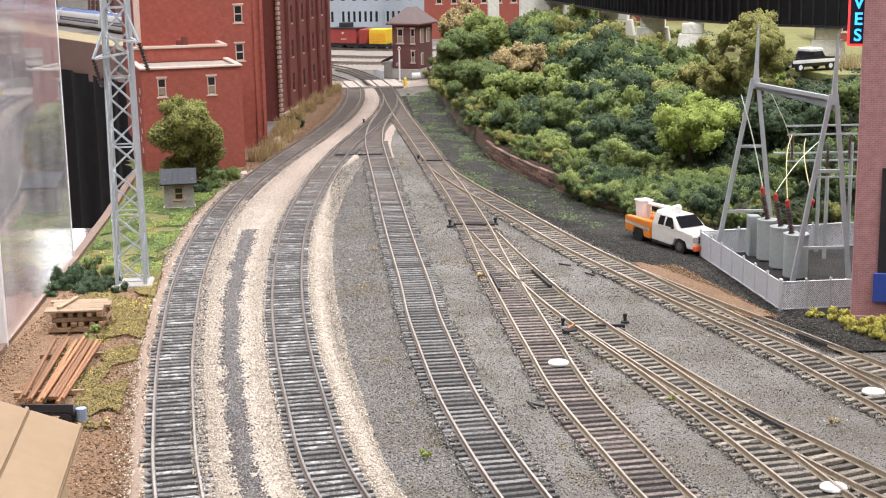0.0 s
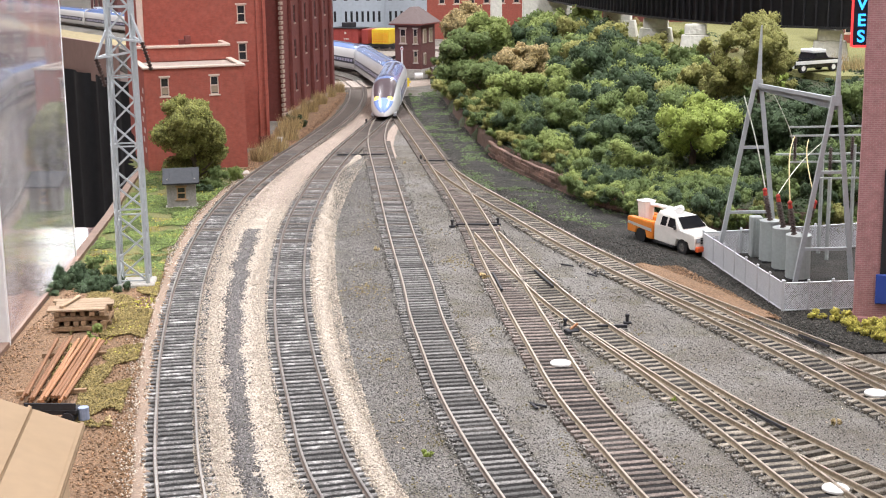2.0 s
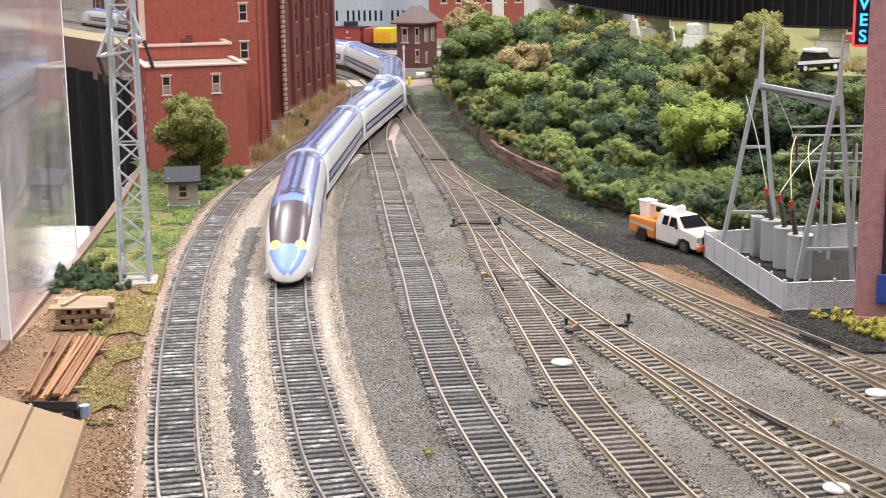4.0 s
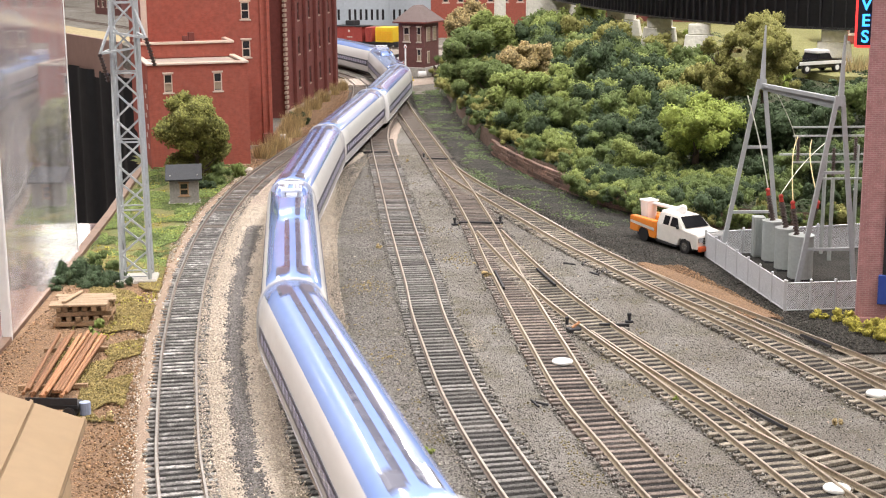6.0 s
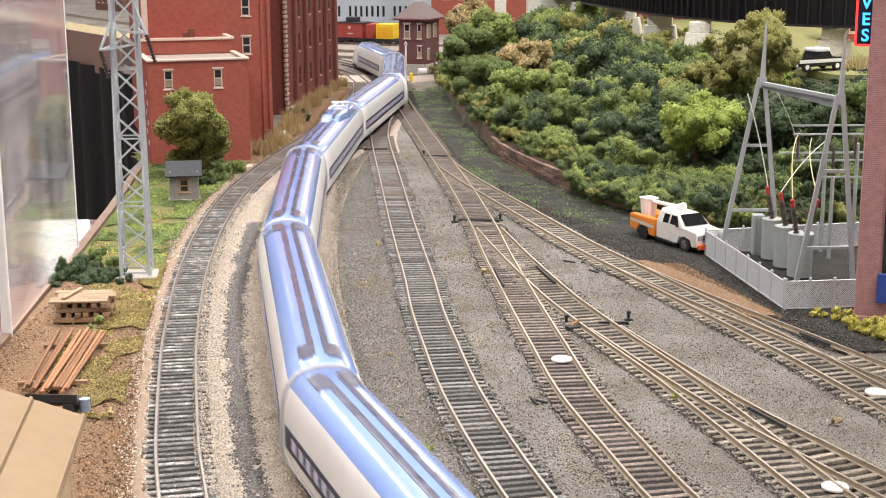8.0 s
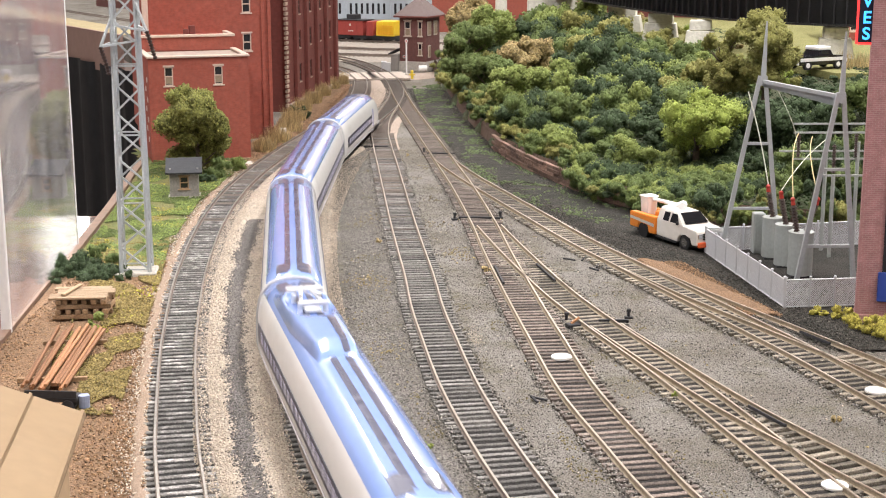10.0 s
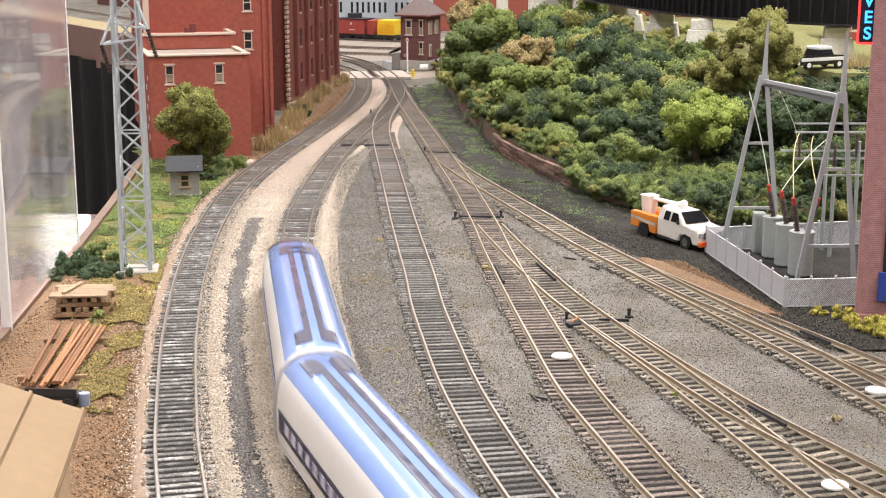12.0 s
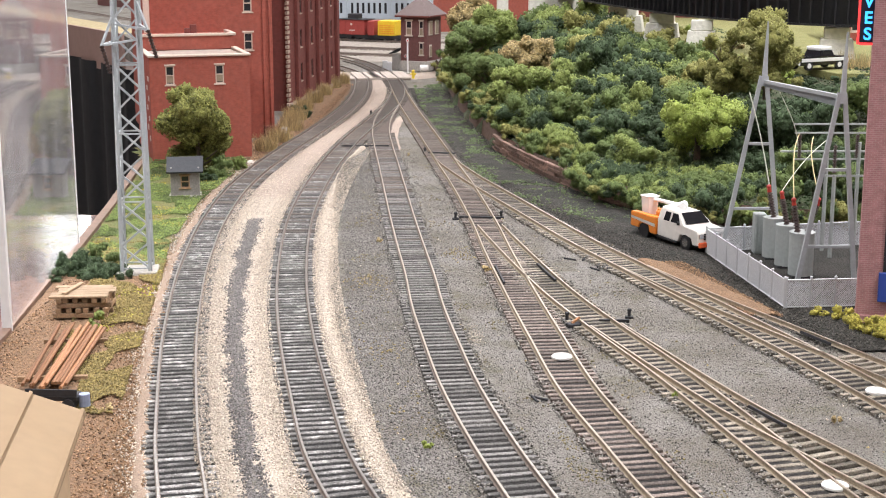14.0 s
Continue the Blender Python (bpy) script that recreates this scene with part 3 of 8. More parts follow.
    pts = [i for i, q in enumerate(LINES["outer"]) if 0.42 < q.y < 1.3]
    for _ in range(12000):
        i = pts[int(len(pts) * rng.random() ** 1.2)]
        q = side(LINES["outer"], i, -0.0125 - abs(rng.normal(0, 0.0055))) + tangent(LINES["outer"], i) * rng.uniform(-0.002, 0.002)
        rows.append((q.x, q.y, 0.0018, rng.uniform(0.0003, 0.0007)))
    tagged(part("verge_stones", grains("verge_stones", rows[:6500], CREAM_GRAIN, 31)), "cream stones strewn beside the outer track", "ballast", kind="stuff")
    tagged(part("verge_crumbs", grains("verge_crumbs", rows[6500:], ORANGE_GRAIN, 32)), "brown crumbs strewn beside the outer track", "dirt", kind="stuff")
    rows = []
    for _ in range(5000):
        t = rng.uniform()
        x, y = 0.167 + (0.133 - 0.167) * t + rng.uniform(0, 0.019), 0.765 + 0.13 * t
        rows.append((x, y, 0.0012 + rng.uniform(0, 0.001), rng.uniform(0.0003, 0.0007)))
    ob = part("rust_gravel", grains("rust_gravel", rows, ORANGE_GRAIN, 4))
    tagged(ob, "rust-brown crumbs beside the back track", "dirt", kind="stuff")


# ---- tracks ----
def rail_mesh(bm, pts):
    """A rail with foot, web and head along the points (head's top at TOP)."""
    prof = [(-0.0009, 0.0017), (0.0009, 0.0017), (0.00032, 0.0022), (0.00028, 0.0034), (0.00048, 0.0037), (0.00044, TOP), (-0.00044, TOP), (-0.00048, 0.0037), (-0.0003, 0.0034), (-0.00035, 0.0022)]
    rings = []
    for i, q in enumerate(pts):
        d = (pts[min(i + 1, len(pts) - 1)] - pts[max(i - 1, 0)]).normalized()
        n = Vector((d.y, -d.x, 0))
        rings.append([bm.verts.new((q.x + n.x * a, q.y + n.y * a, b)) for a, b in prof])
    for r, s in zip(rings, rings[1:]):
        for j in range(len(prof)):
            f = bm.faces.new((r[j], s[j], s[(j + 1) % len(prof)], r[(j + 1) % len(prof)]))
            f.material_index = 0 if 4 <= j <= 6 else 1
    bm.faces.new(rings[0])
    bm.faces.new(rings[-1][::-1])


def tie_mesh(half, name, material, wide):
    bm = bmesh.new()
    box(bm, -half, half, -wide, wide, 0.0001, 0.0019, 0.00025)
    return shape(name, bm, material)


def track(key, label, material, tie_material, spacing, y_lo=0.0, y_hi=9.0, ties_hi=9.0, half=0.0143, flank=None, wide=0.00135):
    line = LINES[key]
    base = thing("track", pose(0, 0, 0), label, "railway track", "tracks of the yard")
    for off in (-0.0087, 0.0087):
        bm = bmesh.new()
        rail_mesh(bm, [side(line, i, off) for i, q in enumerate(line) if y_lo <= q.y <= y_hi])
        bmesh.ops.recalc_face_normals(bm, faces=bm.faces)
        part("rail", bm, [material, flank or RAIL_FLANK], base)
    me, far = tie_mesh(half, "tie", tie_material, wide), tie_mesh(half, "tie", TIE_FAR, wide)
    at, rng = 0.0, random.Random(key)
    rest = bmesh.new()
    for i in range(1, len(line)):
        at += 0.004
        if at < spacing:
            continue
        at -= spacing
        q = line[i]
        if not (max(y_lo, 0.42) <= q.y <= min(y_hi, ties_hi)):
            continue
        d = tangent(line, i)
        m = Matrix.Translation((q.x - d.x * at, q.y - d.y * at, rng.uniform(-0.0001, 0.0001))) @ Matrix.Rotation(math.atan2(-d.x, d.y) + rng.uniform(-0.03, 0.03), 4, "Z")
        if q.y > 1.55:
            box(rest, -half, half, -wide, wide, 0.0001, 0.0019, 0, m)
        else:
            part("tie", me if q.y < 0.92 + 0.55 * rng.random() else far, None, base, at=m)
    if rest.verts:
        part("far_tie_run", rest, TIE_FAR, base, kind="stuff")
    else:
        rest.free()
    return base


def tracks():
    track("outer", "curved outer track with grey weathered rails and dark ties", RAIL_STEEL, TIE_DARK, 0.0058, wide=0.00150)
    track("main", "curved main track with steel rails on grey ties", RAIL_STEEL, TIE_DARK, 0.0058, ties_hi=2.3, wide=0.00150)
    track("siding", "siding track with bright rails on weathered ties", RAIL_BRIGHT, TIE_GREY, 0.0058, ties_hi=1.48, wide=0.00135)
    track("yard_lead", "yard lead track with copper-tinted rails on dark ties", RAIL_BRONZE, TIE_BROWN, 0.0058, ties_hi=1.66, flank=RAIL_TAN)
    track("back_track", "back track with tan rails on brown ties", RAIL_BRONZE, TIE_TAN, 0.0063, ties_hi=1.27, flank=RAIL_TAN)
    track("back_spur", "diverging spur with tan rails on brown ties", RAIL_BRONZE, TIE_TAN, 0.0063, ties_hi=0.69, flank=RAIL_TAN)
    track("ladder_track", "ladder track with tan rails on brown ties", RAIL_BRONZE, TIE_TAN, 0.0064, ties_hi=0.955, flank=RAIL_TAN)
    track("ladder_spur", "diverging ladder track with tan rails on brown ties", RAIL_BRONZE, TIE_TAN, 0.0064, ties_hi=0.60, flank=RAIL_TAN)


# ---- the train ----
ROOF_BLUE = mat("light_blue_roof_paint", (0.27, 0.40, 0.80), 0.22, 0.03, 60, coat=0.9)
CAR_WHITE = mat("white_car_paint", (0.87, 0.87, 0.88), 0.25, 0.03, 60, coat=0.3)
CAR_LILAC = mat("pale_lilac_paint", (0.52, 0.53, 0.74), 0.22, 0.03, 60, coat=0.3)
ROOF_GREY = mat("grey_roof_stripe", (0.115, 0.12, 0.18), 0.28, 0.05, 60, coat=0.7)
WINDOW_BLUE = mat("dark_blue_window_band", (0.016, 0.018, 0.05), 0.45, 0.05, 60)
LIT_PANE = mat("pale_window_pane", (0.60, 0.60, 0.80), 0.2, 0.05, 60)
UNDER_DARK = mat("dark_underframe", (0.03, 0.03, 0.035), 0.7, 0.2, 200)
SKIRT_GREY = mat("silver_grey_skirt", (0.52, 0.52, 0.56), 0.4, 0.05, 80)
RUBBER = mat("grey_gangway_rubber", (0.48, 0.48, 0.50), 0.6, 0.1, 200)
CAB_GLASS = mat("dark_tinted_cab_glass", (0.095, 0.07, 0.08), 0.30, 0.05, 60)
HEADLAMP = glow("yellow_headlamp", (1.0, 0.75, 0.10), 1.4)
PANTO = mat("white_pantograph_parts", (0.72, 0.73, 0.75), 0.4, 0.05, 200)

CAR_L, CAR_PITCH, BOGIE = 0.286, 0.2915, 0.096   # car length, spacing, half the distance of bogies
HALF_W, FLOOR_Z, ROOF_Z = 0.0172, 0.0065, 0.0445


def section(s=1.0, drop=0.0, narrow=1.0):
    """Half outline (x, z) of the car body, from the bottom centre to the roof's centre."""
    p = [(0.0, FLOOR_Z), (0.0135, FLOOR_Z), (0.0160, 0.0085), (0.0170, 0.0125), (0.0172, 0.0190), (0.0170, 0.0250), (0.0165, 0.0300), (0.0156, 0.0345),
         (0.0138, 0.0385), (0.0110, 0.0416), (0.0072, 0.0436), (0.0035, 0.0443), (0.0, ROOF_Z)]
    return [(x * narrow, FLOOR_Z + (z - FLOOR_Z) * s + drop) for x, z in p]


def body_mesh(bm, stations, materials_of):
    """Loft of full sections along y; stations: (y, height scale, drop, narrowing)."""
    rings = []
    for y, s, drop, narrow in stations:
        h = section(s, drop, narrow)
        full = h + [(-x, z) for x, z in h[-2:0:-1]]
        rings.append([bm.verts.new((x, y, z)) for x, z in full])
    n = len(rings[0])
    for k, (a, b) in enumerate(zip(rings, rings[1:])):
        for j in range(n):
            f = bm.faces.new((a[j], b[j], b[(j + 1) % n], a[(j + 1) % n]))
            jj = j if j < n // 2 else n - 1 - j
            f.material_index = materials_of(k, jj)
    bm.faces.new(rings[0][::-1])
    bm.faces.new(rings[-1])
    bmesh.ops.recalc_face_normals(bm, faces=bm.faces)


def side_panel(bm, y0, y1, z0, z1, sgn, out=0.0003):
    """A thin panel that follows the side of the car body between two heights."""
    prof = section()
    def x_at(z):
        for (xa, za), (xb, zb) in zip(prof[2:], prof[3:]):
            if za <= z <= zb:
                return xa + (xb - xa) * (z - za) / (zb - za)
        return prof[4][0]
    zs = [z0 + (z1 - z0) * i / 3 for i in range(4)]
    vs = [[bm.verts.new((sgn * (x_at(z) + out), y, z)) for z in zs] for y in (y0, y1)]
    inn = [[bm.verts.new((sgn * (x_at(z) - 0.0006), y, z)) for z in zs] for y in (y0, y1)]
    for j in range(3):
        bm.faces.new((vs[0][j], vs[1][j], vs[1][j + 1], vs[0][j + 1]))
    for a, b in ((0, 0), (1, 1)):
        for j in range(3):
            bm.faces.new((vs[a][j], vs[a][j + 1], inn[a][j + 1], inn[a][j]))
    for j in (0, 3):
        bm.faces.new((vs[0][j], vs[1][j], inn[1][j], inn[0][j]))
    bmesh.ops.recalc_face_normals(bm, faces=bm.faces)


def roof_strip(bm, x0, x1, y0, y1, out=0.00035, n=1):
    """A thin strip lying on the curved roof."""
    prof = section()[5:]
    def z_at(x):
        x = abs(x)
        for (xa, za), (xb, zb) in zip(prof, prof[1:]):
            if xb <= x <= xa:
                return za + (zb - za) * (xa - x) / max(1e-9, xa - xb)
        return ROOF_Z
    xs = [x0 + (x1 - x0) * i / 4 for i in range(5)]
    top = [[bm.verts.new((x, y, z_at(x) + out)) for x in xs] for y in (y0, y1)]
    low = [[bm.verts.new((x, y, z_at(x) - 0.0005)) for x in xs] for y in (y0, y1)]
    for j in range(4):
        bm.faces.new((top[0][j], top[1][j], top[1][j + 1], top[0][j + 1]))
    for a in (0, 1):
        for j in range(4):
            bm.faces.new((top[a][j], top[a][j + 1], low[a][j + 1], low[a][j]))
    for j in (0, 4):
        bm.faces.new((top[0][j], top[1][j], low[1][j], low[0][j]))
    bmesh.ops.recalc_face_normals(bm, faces=bm.faces)


def bogie(parent, y):
    bm = bmesh.new()
    for sx in (-1, 1):
        box(bm, sx * 0.0135 - 0.0012, sx * 0.0135 + 0.0012, y - 0.021, y + 0.021, 0.0048, 0.0080, 0.0006)
    box(bm, -0.011, 0.011, y - 0.006, y + 0.006, 0.0050, 0.0085)
    b = part("bogie_frame", bm, UNDER_DARK, parent)
    for dy in (-0.0145, 0.0145):
        bm = bmesh.new()
        for sx in (-1, 1):
            bar(bm, (sx * 0.0081, y + dy, 0.0094), (sx * 0.0104, y + dy, 0.0094), 0.0052, 14)
        bar(bm, (-0.0081, y + dy, 0.0094), (0.0081, y + dy, 0.0094), 0.0010, 6)
        part("wheelset", bm, UNDER_DARK, b)


def car_details(base, y0, y1, first_window, last_window):
    for sgn in (-1, 1):
        bm = bmesh.new()
        side_panel(bm, first_window, last_window, 0.0165, 0.0252, sgn)
        band = part("window_band", bm, WINDOW_BLUE, base)
        count = int((last_window - first_window - 0.008) / 0.0108)
        for k in range(count):
            y = first_window + 0.006 + k * 0.0108
            bm = bmesh.new()
            side_panel(bm, y, y + 0.0062, 0.0190, 0.0232, sgn, 0.0005)
            part("pane", bm, LIT_PANE, band)
        bm = bmesh.new()
        side_panel(bm, y0 + 0.004, y1 - 0.004, 0.0092, 0.0102, sgn, 0.0004)
        part("skirt_line", bm, SKIRT_GREY, base)
    for x0, x1, m, name in ((-0.0044, -0.0017, ROOF_GREY, "roof_stripe"), (0.0017, 0.0044, ROOF_GREY, "roof_stripe")):
        bm = bmesh.new()
        roof_strip(bm, x0, x1, y0 + 0.012, y1 - 0.012)
        part(name, bm, m, base)


def roof_pads(base, y, length):
    """Grey pads that widen the two roof stripes near a coach end."""
    for sgn in (-1, 1):
        bm = bmesh.new()
        roof_strip(bm, min(sgn * 0.0030, sgn * 0.0086), max(sgn * 0.0030, sgn * 0.0086), y, y + length, 0.0005)
        part("roof_hatch", bm, ROOF_GREY, base)


def paint(k, j):
    # 0 white, 1 blue roof, 2 lilac shoulder, 3 dark floor
    return 3 if j == 0 else 0 if j < 8 else 1


def middle_car(well):
    base = thing("passenger_car", pose(0, 0, 0), "white high-speed train coach with light blue roof", "train car", "coaches of the train")
    h = CAR_L / 2
    bm = bmesh.new()
    st = [(-h, 0.985, 0, 0.97), (-h + 0.002, 1, 0, 1)] + [(-h + 0.002 + (CAR_L - 0.004) * i / 10, 1, 0, 1) for i in range(1, 10)] + [(h - 0.002, 1, 0, 1), (h, 0.985, 0, 0.97)]
    body_mesh(bm, st, paint)
    part("body", bm, [CAR_WHITE, ROOF_BLUE, CAR_LILAC, UNDER_DARK], base, smooth=True)
    car_details(base, -h, h, -h + 0.007, h - 0.007)
    for y in (-BOGIE, BOGIE):
        bogie(base, y)
    bm = bmesh.new()
    body_mesh(bm, [(h - 0.0005, 1.015, 0, 1.012), (h + 0.0028, 1.015, 0, 1.012)], lambda k, j: 0)
    part("gangway", bm, RUBBER, base, "grey corrugated gangway between coaches")
    for y in (-h + 0.008, h - 0.026):
        roof_pads(base, y, 0.018)
    if well:
        # raised fairing with an oval pit for the folded pantograph
        prof = section()[5:]

        def roof_z(x):
            x = min(abs(x), 0.0164)
            for (xa, za), (xb, zb) in zip(prof, prof[1:]):
                if xb <= x <= xa:
                    return za + (zb - za) * (xa - x) / max(1e-9, xa - xb)
            return ROOF_Z

        def fairing(u, v, lift=0.0):
            y = h - 0.134 + 0.116 * v
            half = 0.0090 + 0.0034 * min(1.0, v * 2.2)
            x = half * (2 * u - 1)
            rise = 0.0046 * min(1.0, (1 - abs(2 * u - 1) ** 4) * 1.8) * min(1.0, math.sqrt(v * 9), (1 - v) * 5)
            pit = max(0.0, 1 - (x / 0.0100) ** 2 - ((v - 0.67) / 0.26) ** 2)
            return (x, y, roof_z(x) - 0.0003 + rise - 0.0046 * min(1.0, pit * 4.5) + lift)
        bm = bmesh.new()
        grid_mesh(bm, 30, 56, fairing)
        bmesh.ops.recalc_face_normals(bm, faces=bm.faces)
        part("pantograph_fairing", bm, ROOF_BLUE, base, "raised blue pantograph fairing", smooth=True)
        bm = bmesh.new()
        grid_mesh(bm, 4, 24, lambda u, v: fairing(0.60 + 0.15 * u, 0.015 + 0.39 * v, 0.0003))
        bmesh.ops.recalc_face_normals(bm, faces=bm.faces)
        part("fairing_stripe", bm, ROOF_GREY, base, "grey stripe over the fairing", smooth=True)
        yc = h - 0.056
        bm = bmesh.new()
        box(bm, -0.0036, 0.0036, yc - 0.012, yc + 0.006, 0.0452, 0.0464, 0.0003)
        for sx in (-1, 1):
            for dy in (-0.010, 0.009):
                bar(bm, (sx * 0.0056, yc + dy, 0.0448), (sx * 0.0056, yc + dy, 0.0486), 0.0012, 8)
            bar(bm, (sx * 0.0050, yc - 0.010, 0.0486), (sx * 0.0018, yc + 0.014, 0.0500), 0.0009)
            bar(bm, (sx * 0.0018, yc + 0.014, 0.0500), (sx * 0.0044, yc - 0.004, 0.0508), 0.0008)
        bar(bm, (-0.0084, yc + 0.0150, 0.0500), (0.0078, yc + 0.0150, 0.0500), 0.0008)
        bar(bm, (-0.0084, yc + 0.0108, 0.0500), (0.0078, yc + 0.0108, 0.0500), 0.0008)
        bar(bm, (-0.0066, yc - 0.0105, 0.0490), (0.0066, yc - 0.0105, 0.0490), 0.0013)
        part("pantograph", bm, PANTO, base, "folded white pantograph")
    return base


def end_car():
    """The streamlined end coach; its nose points along -y."""
    base = thing("end_car", pose(0, 0, 0), "white streamlined end coach with blue nose and tinted cab glass", "train car", "coaches of the train")
    h = CAR_L / 2
    bm = bmesh.new()
    nose = [(0.0, 0.15, 0.0005, 0.10), (0.0022, 0.24, 0.0003, 0.31), (0.006, 0.32, 0, 0.46), (0.012, 0.41, 0, 0.60), (0.021, 0.52, 0, 0.735), (0.032, 0.65, 0, 0.84),
            (0.046, 0.79, 0, 0.92), (0.060, 0.90, 0, 0.965), (0.077, 0.965, 0, 0.99), (0.094, 1, 0, 1)]
    st = [(-h + y, s, d, nw) for y, s, d, nw in nose] + [(-h + 0.094 + (CAR_L - 0.096) * i / 6, 1, 0, 1) for i in range(1, 7)] + [(h, 0.985, 0, 0.97)]

    def mats(k, j):
        if j == 0:
            return 3
        if k < 4:
            return 1 if j >= 7 else 0
        if k < 8:
            return 4 if j >= 8 and k < 8 else 2 if j >= 8 else 0
        return paint(k, j)
    body_mesh(bm, st, mats)
    part("body", bm, [CAR_WHITE, ROOF_BLUE, CAR_LILAC, UNDER_DARK, CAB_GLASS], base, smooth=True)
    car_details(base, -h + 0.085, h, -h + 0.105, h - 0.020)
    for sgn in (-1, 1):
        bm = bmesh.new()
        made = bmesh.ops.create_uvsphere(bm, u_segments=12, v_segments=8, radius=1)["verts"]
        bmesh.ops.transform(bm, verts=made, matrix=Matrix.LocRotScale((sgn * 0.0070, -h + 0.0215, 0.0245), Euler((0.55, sgn * 0.5, sgn * -0.25)), (0.0034, 0.0050, 0.0014)))
        part("headlight", bm, HEADLAMP, base, "yellow glowing headlight", smooth=True)
        bm = bmesh.new()
        side_panel(bm, -h + 0.092, -h + 0.1, 0.013, 0.030, sgn, 0.0004)
        part("cab_door", bm, CAR_LILAC, base)
        bm = bmesh.new()
        box(bm, sgn * 0.0125 - 0.002, sgn * 0.0125 + 0.002, -h + 0.022, -h + 0.085, 0.0045, 0.009, 0.0008)
        part("skirt", bm, SKIRT_GREY, base)
    for y in (-BOGIE, BOGIE):
        bogie(base, y)
    bm = bmesh.new()
    body_mesh(bm, [(h - 0.0005, 1.015, 0, 1.012), (h + 0.0028, 1.015, 0, 1.012)], lambda k, j: 0)
    part("gangway", bm, RUBBER, base, "grey corrugated gangway between coaches")
    roof_pads(base, h - 0.028, 0.018)
    roof_pads(base, -h + 0.094, 0.016)
    for y in (-h + 0.097, -h + 0.108):
        bm = bmesh.new()
        roof_strip(bm, -0.0082, 0.0082, y, y + 0.0028, 0.0007)
        part("roof_rib", bm, ROOF_GREY, base)
    return base


def train():
    cars = []
    head = end_car()
    cars.append((head, False))
    plain = middle_car(False)
    welled = middle_car(True)
    for k in range(1, 9):
        if k in (2, 6):
            cars.append((welled if k == 2 else copy_thing(welled, pose(0, 0, 0)), False))
        else:
            cars.append((plain if k == 1 else copy_thing(plain, pose(0, 0, 0)), False))
    tail = copy_thing(head, pose(0, 0, 0))
    for ob in tail.children:
        if ob.name.startswith("headlight"):
            ob.material_slots[0].link = "OBJECT"
            ob.material_slots[0].material = CAB_GLASS
            tagged(ob, "unlit dark tail light")
    cars.append((tail, True))
    return cars


CARS = None
MAIN_STEP = 0.004


def on_main(s):
    line = LINES["main"]
    i = s / MAIN_STEP
    k = int(max(0, min(len(line) - 2, math.floor(i))))
    return line[k].lerp(line[k + 1], i - k)


def car_pose(s, turned):
    """The car stands on its two bogies, its middle s metres along the main track."""
    a, b = on_main(s - BOGIE), on_main(s + BOGIE)
    d = b - a
    m = (a + b) / 2
    return Matrix.Translation((m.x, m.y, 0.0)) @ Matrix.Rotation(math.atan2(-d.x, d.y) + (math.pi if turned else 0), 4, "Z")


def motions():
    for k, (car, turned) in enumerate(CARS):
        rows = []
        for i in range(0, 57):
            t = i * 0.25
            # the train comes round the curve later at first, and slows a little towards the end
            u = max(0.0, min(1.0, (t - 1.3) / 2.7))
            late = 0.082 * (1 - u * u * (3 - 2 * u))
            s = late + NOSE_START - NOSE_SPEED * t + 0.012 * max(0.0, t - 10.2) + CAR_PITCH * k + CAR_L / 2
            rows.append((t, car_pose(s, turned)))
        walk(car, rows)


NOSE_START, NOSE_SPEED = 2.195, 0.3665


# ---- foliage ----
FOAM = {
    "dark": mat("dark_green_foam", (0.050, 0.080, 0.034), 0.95, 0.25, 250, rand=0.28, island=True),
    "mid": mat("mid_green_foam", (0.125, 0.170, 0.052), 0.95, 0.25, 250, rand=0.28, island=True),
    "leaf": mat("leaf_green_foam", (0.215, 0.265, 0.072), 0.95, 0.25, 250, rand=0.28, island=True),
    "olive": mat("olive_foam", (0.255, 0.25, 0.075), 0.95, 0.25, 250, rand=0.28, island=True),
    "bright": mat("yellow_green_foam", (0.27, 0.335, 0.07), 0.95, 0.25, 250, rand=0.3, island=True),
    "tan": mat("tan_olive_foam", (0.36, 0.28, 0.13), 0.95, 0.25, 250, rand=0.5, island=True),
    "tree": mat("olive_green_tree_foam", (0.21, 0.215, 0.055), 0.95, 0.25, 250, rand=0.5, island=True),
    "turf": mat("fresh_green_turf", (0.215, 0.285, 0.075), 0.95, 0.25, 250, rand=0.5, island=True),
    "yellow": mat("yellow_flower_foam", (0.46, 0.41, 0.08), 0.95, 0.2, 250, rand=0.5, island=True),
    "moss": mat("olive_yellow_moss", (0.26, 0.20, 0.07), 0.95, 0.25, 250, rand=0.55, island=True),
    "straw": mat("straw_grass", (0.52, 0.40, 0.20), 0.95, 0.25, 250, rand=0.5, island=True),
}
BARK = mat("grey_brown_bark", (0.12, 0.09, 0.065), 0.9, 0.35, 400, 0.8)


ICO = bmesh.new()
bmesh.ops.create_icosphere(ICO, subdivisions=1, radius=1)
ICO_V = np.array([v.co[:] for v in ICO.verts])
ICO_F = np.array([[v.index for v in f.verts] for f in ICO.faces])
ICO.free()


